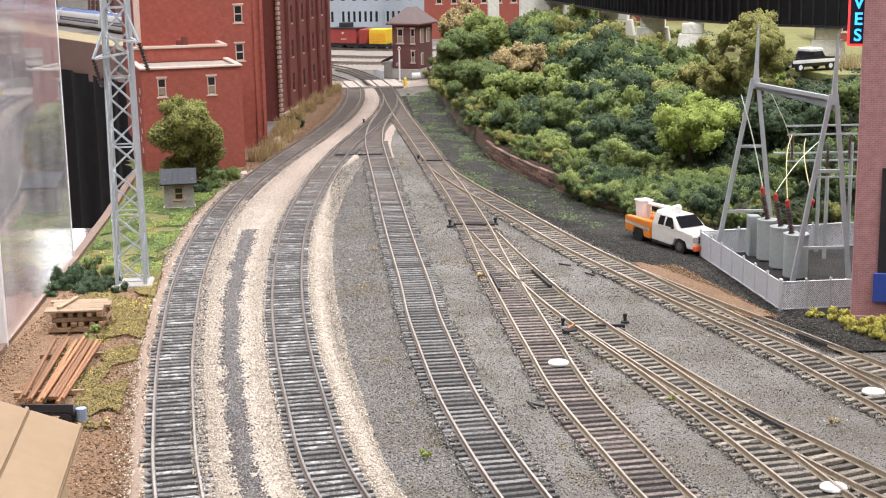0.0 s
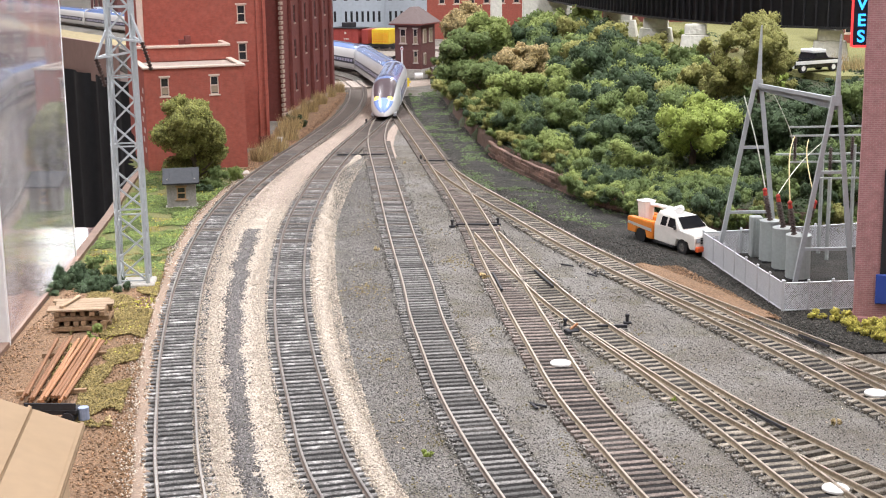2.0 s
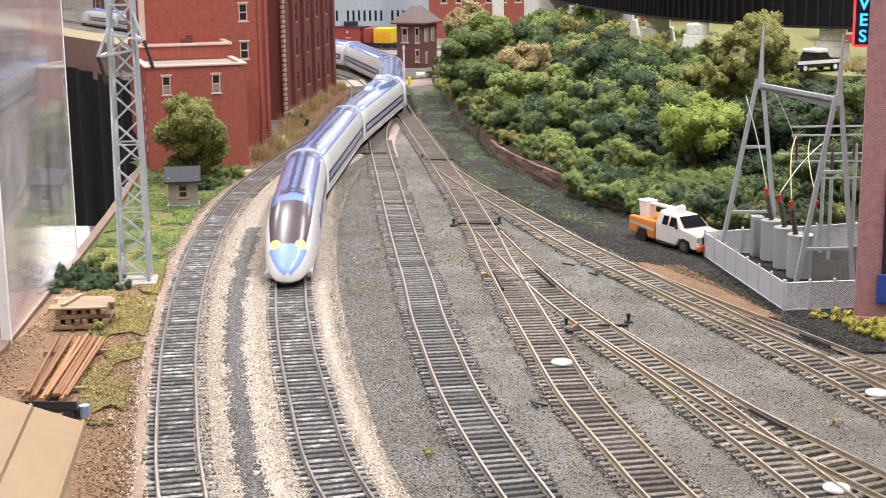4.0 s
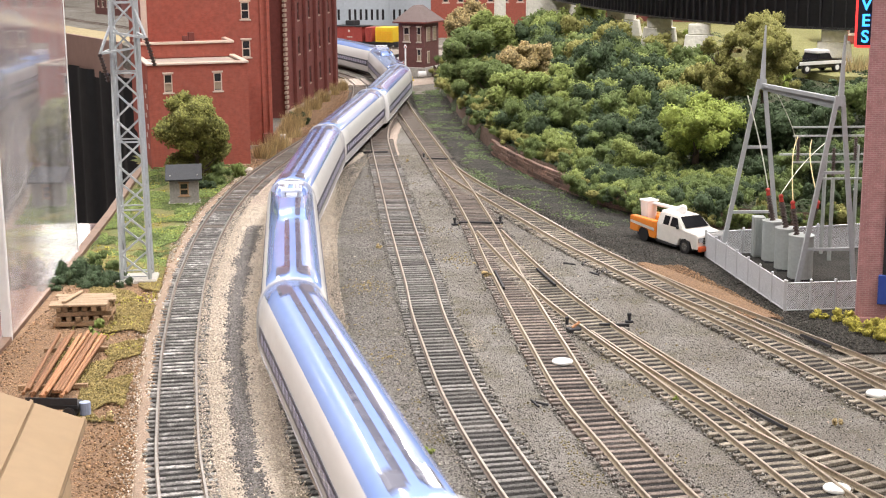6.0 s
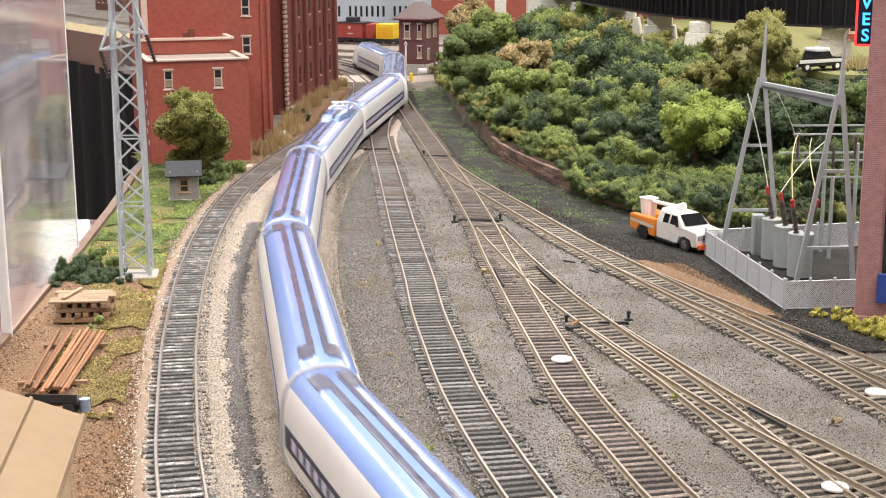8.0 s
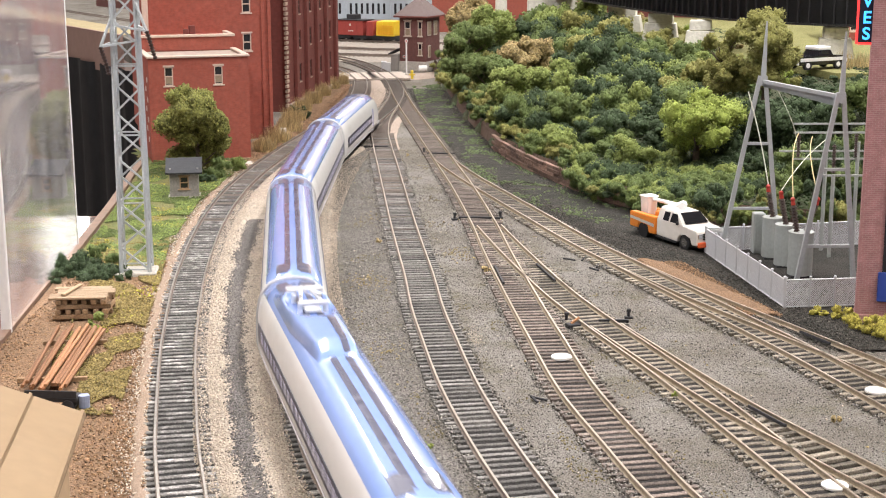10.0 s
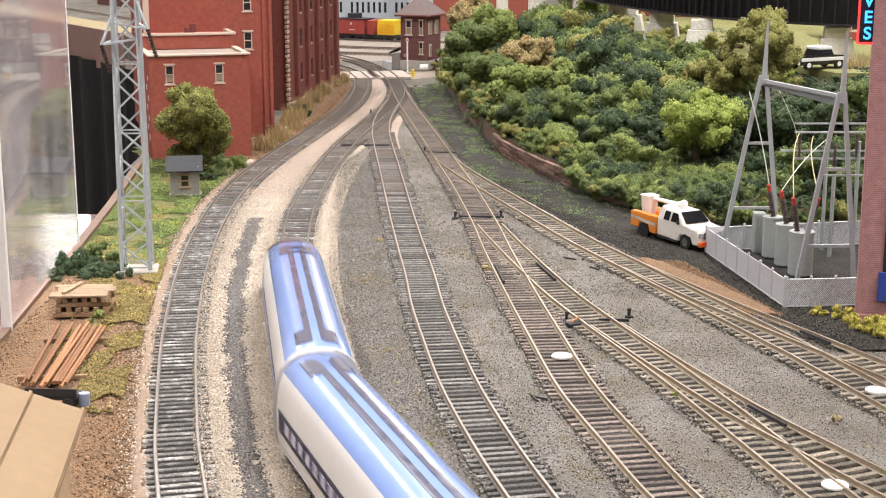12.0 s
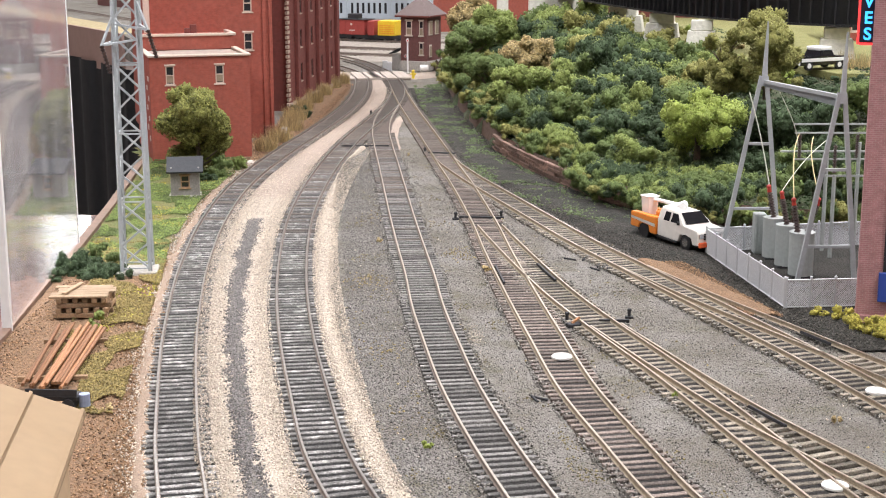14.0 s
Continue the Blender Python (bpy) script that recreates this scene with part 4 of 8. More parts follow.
def sub_lobes(rng, lobes, count, share):
    """Smaller lumps over the upper surface of each lobe; rows of x, y, z, radius."""
    out = []
    for cx, cy, cz, r in lobes:
        out.append((cx, cy, cz, r * 0.80))
        for _ in range(count):
            d = rng.normal(size=3)
            d[2] = abs(d[2]) * 1.1 - 0.35
            d /= np.linalg.norm(d)
            q = r * rng.uniform(0.55, 0.88)
            out.append((cx + d[0] * q, cy + d[1] * q, cz + d[2] * q, r * rng.uniform(0.7, 1.3) * share))
    return np.array(out)


def foam(name, lumps, n, grain, material, seed, floor=None):
    """Foliage of a model shrub or tree: lumps covered with small crumbs that point outwards."""
    rng = np.random.default_rng(seed)
    weight = lumps[:, 3] ** 2
    pick = rng.choice(len(lumps), n * 3, p=weight / weight.sum())
    d = rng.normal(size=(n * 3, 3))
    d /= np.linalg.norm(d, axis=1)[:, None]
    c, r = lumps[pick, :3], lumps[pick, 3:4]
    at = c + d * r * rng.uniform(0.86, 1.38, (n * 3, 1)) * (1, 1, 0.92)
    free = np.ones(n * 3, bool)
    for k, (x, y, z, q) in enumerate(lumps):
        inside = ((at - (x, y, z)) ** 2).sum(1) < (0.86 * q) ** 2
        free &= ~(inside & (pick != k))
    if floor is not None:
        free &= at[:, 2] > floor
    at, d = at[free][:n], d[free][:n]
    n = len(at)
    d = d + rng.normal(0, 0.42, (n, 3)) + (0, 0, 0.25)
    d /= np.linalg.norm(d, axis=1)[:, None]
    e = np.cross(d, rng.normal(size=(n, 3)))
    e /= np.linalg.norm(e, axis=1)[:, None]
    g = np.cross(d, e)
    size = rng.uniform(grain[0], grain[1], (n, 1))
    v = np.empty((n, 4, 3))
    for k in range(3):
        a = 2.0944 * k
        v[:, k] = at + (e * math.cos(a) + g * math.sin(a)) * size * rng.uniform(0.7, 1.3, (n, 1)) - d * size * 0.25
    v[:, 3] = at + d * size * rng.uniform(0.3, 1.3, (n, 1))
    f = (np.array([(0, 1, 3), (1, 2, 3), (2, 0, 3)])[None] + 4 * np.arange(n)[:, None, None]).reshape(-1, 3)
    core = (ICO_V[None] * lumps[:, None, 3:4] * 0.90 + lumps[:, None, :3]).reshape(-1, 3)
    cf = (ICO_F[None] + len(ICO_V) * np.arange(len(lumps))[:, None, None]).reshape(-1, 3) + 4 * n
    v, f = np.concatenate([v.reshape(-1, 3), core]), np.concatenate([f, cf])
    me = bpy.data.meshes.new(name)
    me.vertices.add(len(v))
    me.vertices.foreach_set("co", v.reshape(-1))
    me.loops.add(3 * len(f))
    me.loops.foreach_set("vertex_index", f.reshape(-1).astype(np.int32))
    me.polygons.add(len(f))
    me.polygons.foreach_set("loop_start", np.arange(0, 3 * len(f), 3, dtype=np.int32))
    me.polygons.foreach_set("loop_total", np.full(len(f), 3, dtype=np.int32))
    me.update(calc_edges=True)
    me.materials.append(material)
    return me


def clump(seed, n, size, lobes=8, grain=(0.0006, 0.0015), spread=0.24, high=0.62):
    """Foam foliage about `size` across, standing on z = 0."""
    rng = np.random.default_rng(seed)
    rows = [(rng.normal(0, spread), rng.normal(0, spread), rng.uniform(0.10, high), rng.uniform(0.11, 0.21)) for _ in range(lobes)]
    lumps = sub_lobes(rng, rows, 6, 0.42) * size
    return foam("shrub", lumps, n, grain, FOAM["mid"], seed, -0.002)


SHRUBS = [clump(s, 2300, 0.05, 9 + s % 4, (0.0005, 0.0013)) for s in range(1, 9)]
MATS = [clump(s + 70, 1500, 0.05, 9, (0.0005, 0.0013), 0.30, 0.22) for s in range(1, 5)]
CRUMBS = [clump(s + 40, 160, 0.05, 4, (0.003, 0.006)) for s in range(1, 4)]


def shrub(x, y, z, size, tone, seed, label, group="shrubs on the hillside", category="shrub", name="shrub"):
    rng = random.Random(seed)
    kinds = CRUMBS if size < 0.012 else MATS if name == "ground_cover_shrub" else SHRUBS
    ob = part(name, kinds[seed % len(kinds)])
    ob.material_slots[0].link = "OBJECT"
    ob.material_slots[0].material = FOAM[tone]
    k = size / 0.05
    ob.matrix_basis = Matrix.LocRotScale((x, y, z - 0.004 * k), Euler((0, 0, rng.uniform(0, 6.28))), (k, k * rng.uniform(0.8, 1.1), k * rng.uniform(0.7, 1.3)))
    return tagged(ob, label, category, group)


def tree(x, y, z, height, width, tone, seed, label, trunk_share=0.35, n=2600, grain=(0.0007, 0.0015), fill=1.0):
    n, grain = int(n * 2.2), (grain[0] * 0.75, grain[1] * 0.85)
    base = thing("tree", pose(x, y, z), label, "tree")
    rng = random.Random(seed)
    bm = bmesh.new()
    top = Vector((0, 0, height * 0.62))
    bar(bm, (0, 0, -0.003), top, width * 0.045, 8, width * 0.02)
    for k in range(9):
        a = k * 2.4 + rng.uniform(-0.4, 0.4)
        z0 = height * rng.uniform(trunk_share * 0.75, 0.6)
        bar(bm, (0, 0, z0), (math.cos(a) * width * 0.32, math.sin(a) * width * 0.32, z0 + height * rng.uniform(0.1, 0.24)), width * 0.02, 6, width * 0.006)
    part("trunk", bm, BARK, base)
    g = np.random.default_rng(seed)
    lobes = []
    for k in range(17):
        a, r = k * 2.399, 0.37 * math.sqrt((k + 0.5) / 17)
        zz = trunk_share + (1 - trunk_share) * g.uniform(0.12, 0.95) * (1 - 0.5 * r)
        lobes.append((r * math.cos(a) * width, r * math.sin(a) * width, zz * height * 0.9, width * fill * g.uniform(0.11, 0.19)))
    part("crown", foam("crown", sub_lobes(g, lobes, 7, 0.40), n, grain, FOAM[tone], seed), None, base)
    return base


def grass_tufts(name, spots, tone, label, seed, height=0.012):
    """Many thin standing blades round the given spots (x, y, z, radius, count)."""
    rng = random.Random(seed)
    v, f = [], []
    for x, y, z, r, n in spots:
        for _ in range(n):
            a, q = rng.uniform(0, 6.28), r * math.sqrt(rng.random())
            px, py = x + q * math.cos(a), y + q * math.sin(a)
            h, b, w = height * rng.uniform(0.5, 1.1), rng.uniform(0, 6.28), rng.uniform(0.0002, 0.0004)
            lx, ly = rng.uniform(-0.35, 0.35) * h, rng.uniform(-0.35, 0.35) * h
            i = len(v)
            v += [(px + w * math.cos(b), py + w * math.sin(b), z), (px - w * math.cos(b), py - w * math.sin(b), z), (px + w * math.sin(b), py - w * math.cos(b), z), (px + lx, py + ly, z + h)]
            f += [(i, i + 1, i + 3), (i + 1, i + 2, i + 3), (i + 2, i, i + 3)]
    me = bpy.data.meshes.new(name)
    me.from_pydata(v, [], f)
    me.materials.append(FOAM[tone])
    return tagged(part(name, me), label, "grass", kind="stuff")


# ---- the left side ----
def brick_mat(name, c1, c2, mortar, scale_w=0.0026, rough=0.75):
    m = mat(name, c1, rough, 0.14, 60, 0.0)
    n, k = m.node_tree.nodes, m.node_tree.links
    b = n["Principled BSDF"]
    tex = n.new("ShaderNodeTexBrick")
    tex.inputs["Color1"].default_value, tex.inputs["Color2"].default_value, tex.inputs["Mortar"].default_value = (*c1, 1), (*c2, 1), (*mortar, 1)
    tex.inputs["Scale"].default_value = 1.0
    tex.inputs["Brick Width"].default_value, tex.inputs["Row Height"].default_value, tex.inputs["Mortar Size"].default_value = scale_w, scale_w * 0.36, scale_w * 0.05
    tc = n.new("ShaderNodeTexCoord")
    sep, add, com = n.new("ShaderNodeSeparateXYZ"), n.new("ShaderNodeMath"), n.new("ShaderNodeCombineXYZ")
    k.new(tc.outputs["Object"], sep.inputs[0])
    k.new(sep.outputs[0], add.inputs[0])
    k.new(sep.outputs[1], add.inputs[1])
    k.new(add.outputs[0], com.inputs[0])
    k.new(sep.outputs[2], com.inputs[1])
    k.new(com.outputs[0], tex.inputs["Vector"])
    hsv = [x for x in n if x.bl_idname == "ShaderNodeHueSaturation"][0]
    k.new(tex.outputs["Color"], hsv.inputs["Color"])
    bp = n.new("ShaderNodeBump")
    bp.inputs["Strength"].default_value, bp.inputs["Distance"].default_value = 0.4, 0.0002
    bp.invert = True
    k.new(tex.outputs["Fac"], bp.inputs["Height"])
    k.new(bp.outputs[0], b.inputs["Normal"])
    return m


BRICK_RED = brick_mat("red_brick", (0.36, 0.085, 0.055), (0.315, 0.07, 0.045), (0.30, 0.095, 0.07))
BRICK_DARK = brick_mat("dark_brown_brick", (0.20, 0.05, 0.04), (0.165, 0.042, 0.035), (0.17, 0.06, 0.05))
BRICK_PINK = brick_mat("pinkish_brick", (0.42, 0.20, 0.20), (0.36, 0.17, 0.175), (0.45, 0.27, 0.27), 0.0030)
CREAM_TRIM = mat("cream_painted_trim", (0.62, 0.50, 0.42), 0.7, 0.1, 200)
STONE_TRIM = mat("pale_stone_trim", (0.66, 0.60, 0.54), 0.8, 0.1, 200)
ROOF_TAN = mat("tan_flat_roof", (0.42, 0.34, 0.29), 0.9, 0.15, 60)
WIN_DARK = mat("dark_window_glass", (0.025, 0.025, 0.03), 0.12, 0.1, 100)
QUOIN = mat("tan_brick_quoin", (0.46, 0.36, 0.285), 0.85, 0.15, 200)
PLINTH_TAN = mat("dusty_tan_plinth", (0.40, 0.31, 0.25), 0.85, 0.2, 120)
MILL_FRAME = mat("dark_brown_sash", (0.085, 0.045, 0.04), 0.6, 0.1, 200)
BLIND = mat("tan_window_blind", (0.32, 0.25, 0.18), 0.8, 0.1, 200)
ROT = 16.8


def sash_window(parent, x, z, w, h, y, blind=0.4, trim=None, ledge=None):
    """A recessed two-light sash window on a wall whose face is the plane y (outside towards -y)."""
    trim = trim or CREAM_TRIM
    ledge = ledge or trim
    bm = bmesh.new()
    t = w * 0.12
    for a, b, c, d in ((x - w / 2, x - w / 2 + t, z, z + h), (x + w / 2 - t, x + w / 2, z, z + h), (x - w / 2, x + w / 2, z + h - t, z + h), (x - w / 2, x + w / 2, z, z + t), (x - w / 2, x + w / 2, z + h * 0.5 - t / 2, z + h * 0.5 + t / 2)):
        box(bm, a, b, y - 0.0003, y + 0.0009, c, d)
    win = part("window", bm, trim, parent)
    bm = bmesh.new()
    box(bm, x - w / 2, x + w / 2, y + 0.0006, y + 0.0014, z, z + h)
    part("pane", bm, WIN_DARK, win)
    if blind:
        bm = bmesh.new()
        box(bm, x - w / 2 + t, x + w / 2 - t, y + 0.0003, y + 0.0010, z + h * (0.5 - blind), z + h * 0.5 - t / 2)
        part("blind", bm, BLIND, win)
    bm = bmesh.new()
    box(bm, x - w * 0.68, x + w * 0.68, y - 0.0014, y + 0.001, z - h * 0.08, z, 0.0002)
    part("sill", bm, ledge, win)
    bm = bmesh.new()
    box(bm, x - w * 0.66, x + w * 0.66, y - 0.0011, y + 0.001, z + h, z + h * 1.10, 0.0002)
    part("lintel", bm, ledge, win)


def wall_with_holes(bm, x0, x1, z0, z1, y0, y1, holes):
    """A wall slab in the x-z plane with rectangular openings (x, z, w, h) through it."""
    xs = sorted({x0, x1, *[h[0] - h[2] / 2 for h in holes], *[h[0] + h[2] / 2 for h in holes]})
    zs = sorted({z0, z1, *[h[1] for h in holes], *[h[1] + h[3] for h in holes]})
    for xa, xb in zip(xs, xs[1:]):
        for za, zb in zip(zs, zs[1:]):
            cx, cz = (xa + xb) / 2, (za + zb) / 2
            if not any(abs(cx - h[0]) < h[2] / 2 and h[1] < cz < h[1] + h[3] for h in holes):
                box(bm, xa, xb, y0, y1, za, zb)
    bmesh.ops.remove_doubles(bm, verts=bm.verts, dist=1e-6)


def brick_buildings():
    # low annex with two parapets
    a = thing("brick_annex", pose(-0.262, 1.296, 0, 0, 0, ROT), "two-storey red brick annex with cream parapet coping", "building")
    holes = [(0.0180, 0.0700, 0.0076, 0.0165), (0.0625, 0.0700, 0.0076, 0.0165)]
    bm = bmesh.new()
    wall_with_holes(bm, 0, 0.0898, 0, 0.0945, 0, 0.003, holes)
    part("front_wall", bm, BRICK_RED, a)
    for x in (0, 0.0868):
        bm = bmesh.new()
        box(bm, x, x + 0.003, 0.0031, 0.13, 0, 0.0945)
        part("side_wall", bm, BRICK_RED, a)
    bm = bmesh.new()
    box(bm, 0.003, 0.0868, 0.003, 0.08, 0.0925, 0.0940)
    part("lower_roof", bm, ROOF_TAN, a)
    bm = bmesh.new()
    box(bm, -0.0012, 0.091, -0.0016, 0.0042, 0.0945, 0.0965, 0.0004)
    box(bm, -0.0012, 0.0042, 0.0043, 0.08, 0.0945, 0.0965, 0.0004)
    box(bm, 0.0856, 0.091, 0.0043, 0.08, 0.0945, 0.0965, 0.0004)
    part("coping", bm, CREAM_TRIM, a)
    bm = bmesh.new()
    box(bm, 0.001, 0.0888, 0.08, 0.13, 0.0946, 0.107)
    part("upper_tier", bm, BRICK_RED, a)
    bm = bmesh.new()
    box(bm, -0.0005, 0.0905, 0.0785, 0.083, 0.107, 0.1095, 0.0004)
    box(bm, 0.086, 0.0905, 0.0831, 0.129, 0.107, 0.1095, 0.0004)
    box(bm, -0.0005, 0.003, 0.0831, 0.129, 0.107, 0.1095, 0.0004)
    part("upper_coping", bm, CREAM_TRIM, a)
    bm = bmesh.new()
    box(bm, 0.044, 0.049, 0.095, 0.10, 0.107, 0.1135, 0.0004)
    box(bm, 0.050, 0.056, 0.10, 0.106, 0.107, 0.1165, 0.0004)
    part("chimney", bm, BRICK_DARK, a)
    for x, z, w, h in holes:
        sash_window(a, x, z, w, h, 0.0006)
    # faded painted lettering on the side wall, plain bars
    bm = bmesh.new()
    for k in range(7):
        box(bm, -0.0003, 0.0005, 0.012 + 0.012 * (k % 2), 0.020 + 0.012 * (k % 2), 0.018 + 0.009 * k, 0.0225 + 0.009 * k)
    part("painted_bars", bm, STONE_TRIM, a)

    # tall block behind the annex
    t = thing("brick_warehouse", pose(-0.262, 1.296, 0, 0, 0, ROT), "tall red brick warehouse with pale window trim", "building")
    holes = [(0.1105, 0.0885 + 0.0375 * k, 0.0085, 0.0170) for k in range(4)] + [(0.03 + 0.04 * i, 0.1635 + 0.0375 * k, 0.0085, 0.0170) for i in range(2) for k in range(2)]
    bm = bmesh.new()
    wall_with_holes(bm, 0.0115, 0.1345, 0, 0.27, 0.1305, 0.1335, holes)
    part("front_wall", bm, BRICK_RED, t)
    bm = bmesh.new()
    box(bm, 0.0115, 0.0145, 0.1336, 0.30, 0, 0.27)
    part("side_wall", bm, BRICK_RED, t)
    bm = bmesh.new()
    box(bm, 0.1315, 0.1345, 0.1336, 0.30, 0, 0.27)
    part("side_wall", bm, BRICK_RED, t)
    bm = bmesh.new()
    box(bm, 0.0115, 0.1345, 0.30, 0.303, 0, 0.27)
    part("rear_wall", bm, BRICK_RED, t)
    bm = bmesh.new()
    box(bm, 0.0115, 0.1345, 0.1336, 0.30, 0.264, 0.266)
    part("roof", bm, ROOF_TAN, t)
    bm = bmesh.new()
    box(bm, 0.0085, 0.0145, 0.1285, 0.1304, 0.1, 0.27, 0.0004)
    part("corner_strip", bm, CREAM_TRIM, t)
    bm = bmesh.new()
    for x in (0.1245, 0.1310):
        box(bm, x, x + 0.0035, 0.1285, 0.1304, 0.0, 0.27, 0.0004)
    part("pilaster", bm, BRICK_RED, t)
    bm = bmesh.new()
    box(bm, 0.124, 0.1349, 0.1275, 0.1304, 0.0, 0.012, 0.0005)
    part("plinth", bm, BRICK_DARK, t)
    for x, z, w, h in holes:
        sash_window(t, x, z, w, h, 0.1312, blind=0.0)

    # long dark mill; local +x runs along the visible side, outside towards -y
    m = thing("brick_mill", Matrix.Translation((-0.1795, 1.668, 0)) @ Matrix.Rotation(math.radians(90 - 7.7), 4, "Z"), "dark brown brick mill with pilasters and narrow windows", "building")
    L, H = 0.278, 0.30
    holes = []
    for i in range(4):
        for k in range(6):
            holes.append((0.075 + 0.057 * i, 0.028 + 0.040 * k, 0.011, 0.021))
    bm = bmesh.new()
    wall_with_holes(bm, 0.0, L, 0.0, H, 0.0, 0.003, holes)
    part("side_wall", bm, BRICK_DARK, m)
    bm = bmesh.new()
    box(bm, 0, 0.003, 0.0031, 0.17, 0, H)
    box(bm, L - 0.003, L, 0.0031, 0.17, 0, H)
    part("end_wall", bm, BRICK_DARK, m)
    bm = bmesh.new()
    box(bm, 0.003, L - 0.003, 0.0031, 0.17, H - 0.006, H - 0.004)
    part("roof", bm, ROOF_TAN, m)
    for i in range(5):
        bm = bmesh.new()
        x = 0.047 + 0.0565 * i
        box(bm, x - 0.006, x + 0.006, -0.0042, -0.0001, 0, H, 0.0004)
        part("pilaster", bm, BRICK_DARK, m)
    for x, z, w, h in holes:
        sash_window(m, x, z, w, h, 0.0012, blind=0.0, trim=MILL_FRAME, ledge=QUOIN)
    bm = bmesh.new()
    for k in range(52):
        box(bm, -0.004 if k % 2 else -0.0055, 0.006 if k % 2 else 0.0035, -0.0032, -0.0001, 0.006 + 0.0055 * k, 0.0095 + 0.0055 * k, 0.0003)
    part("quoin_blocks", bm, QUOIN, m, "tan brick quoins up the corner")
    bm = bmesh.new()
    box(bm, 0.0, L, -0.0050, -0.0001, 0.0, 0.008, 0.0006)
    part("plinth", bm, PLINTH_TAN, m)


GREY_STEEL = mat("grey_painted_steel", (0.42, 0.45, 0.47), 0.5, 0.08, 200)
CONCRETE = mat("pale_concrete", (0.52, 0.49, 0.45), 0.9, 0.15, 120, 0.3)
SLATE = mat("dark_slate_roof", (0.04, 0.043, 0.05), 0.85, 0.2, 300)
GREY_BOARD = mat("weathered_grey_boards", (0.33, 0.31, 0.29), 0.85, 0.2, 200)
INSULATOR = mat("dark_brown_insulator", (0.07, 0.045, 0.04), 0.35, 0.1, 300)
TIMBER = mat("raw_brown_timber", (0.33, 0.21, 0.12), 0.8, 0.25, 300, 0.3, rand=0.3)
TIMBER_PALE = mat("pale_sawn_timber", (0.33, 0.235, 0.15), 0.8, 0.2, 300, 0.3, rand=0.25)
RUST_ROD = mat("rusty_steel_rod", (0.40, 0.20, 0.10), 0.6, 0.25, 300, 0.2, 0.3, rand=0.3)
TAN_SHEET = mat("tan_card_roof", (0.30, 0.205, 0.115), 0.7, 0.06, 40)
TAN_WALL = mat("tan_card_wall", (0.50, 0.36, 0.22), 0.8, 0.08, 40)


def ribbed(bm, a, b, r, n):
    """An insulator: a rod with round ribs."""
    a, b = Vector(a), Vector(b)
    bar(bm, a, b, r * 0.5, 8)
    for k in range(n):
        p, q = a.lerp(b, (k + 0.2) / n), a.lerp(b, (k + 0.75) / n)
        bar(bm, p, q, r, 10, r * 0.62)


def lattice_tower():
    t = thing("lattice_tower", pose(-0.1875, 0.866, 0, 0, 0, 6), "grey steel lattice power tower on a concrete pad", "tower")
    bm = bmesh.new()
    box(bm, -0.0125, 0.0125, -0.0105, 0.0105, 0.0, 0.0042, 0.0008)
    part("concrete_pad", bm, CONCRETE, t)
    H, levels = 0.27, 19
    w = lambda z: 0.0084 - 0.0024 * min(1.0, z / 0.20)
    for sx, sy in ((-1, -1), (1, -1), (1, 1), (-1, 1)):
        bm = bmesh.new()
        bar(bm, (sx * w(0), sy * w(0), 0.003), (sx * w(H), sy * w(H), H), 0.00125, 4)
        part("leg", bm, GREY_STEEL, t)
    for fx in range(4):
        c, s = math.cos(fx * math.pi / 2), math.sin(fx * math.pi / 2)
        for k in range(levels):
            bm = bmesh.new()
            z0, z1 = 0.006 + k * (H - 0.01) / levels, 0.006 + (k + 1) * (H - 0.01) / levels
            u = 1 if k % 2 else -1
            for (xa, za), (xb, zb) in (((-u * w(z0), z0), (u * w(z1), z1)),):
                bar(bm, (c * xa + s * w(za), s * xa - c * w(za), za), (c * xb + s * w(zb), s * xb - c * w(zb), zb), 0.0008, 4)
            part("brace", bm, GREY_STEEL, t)
            if k % 3 == 0:
                bm = bmesh.new()
                bar(bm, (c * -w(z0) + s * w(z0), s * -w(z0) - c * w(z0), z0), (c * w(z0) + s * w(z0), s * w(z0) - c * w(z0), z0), 0.0006, 4)
                part("strut", bm, GREY_STEEL, t)
    # cross-arm pointing to both sides
    for sgn, zt in ((-1, 0.141), (1, 0.150)):
        bm = bmesh.new()
        tip = (sgn * 0.0135, -0.012, zt)
        for p in ((sgn * 0.0065, -0.0065, zt + 0.001), (-sgn * 0.0065, -0.0065, zt + 0.003), (sgn * 0.0065, -0.0065, zt + 0.018), (sgn * 0.0065, 0.0065, zt + 0.002)):
            bar(bm, p, tip, 0.0009, 4)
        part("cross_arm", bm, GREY_STEEL, t)
        bm = bmesh.new()
        ribbed(bm, tip, (tip[0] + 0.0045, tip[1], zt - 0.0165), 0.0017, 9)
        part("insulator", bm, INSULATOR, t, "dark ribbed insulator string")


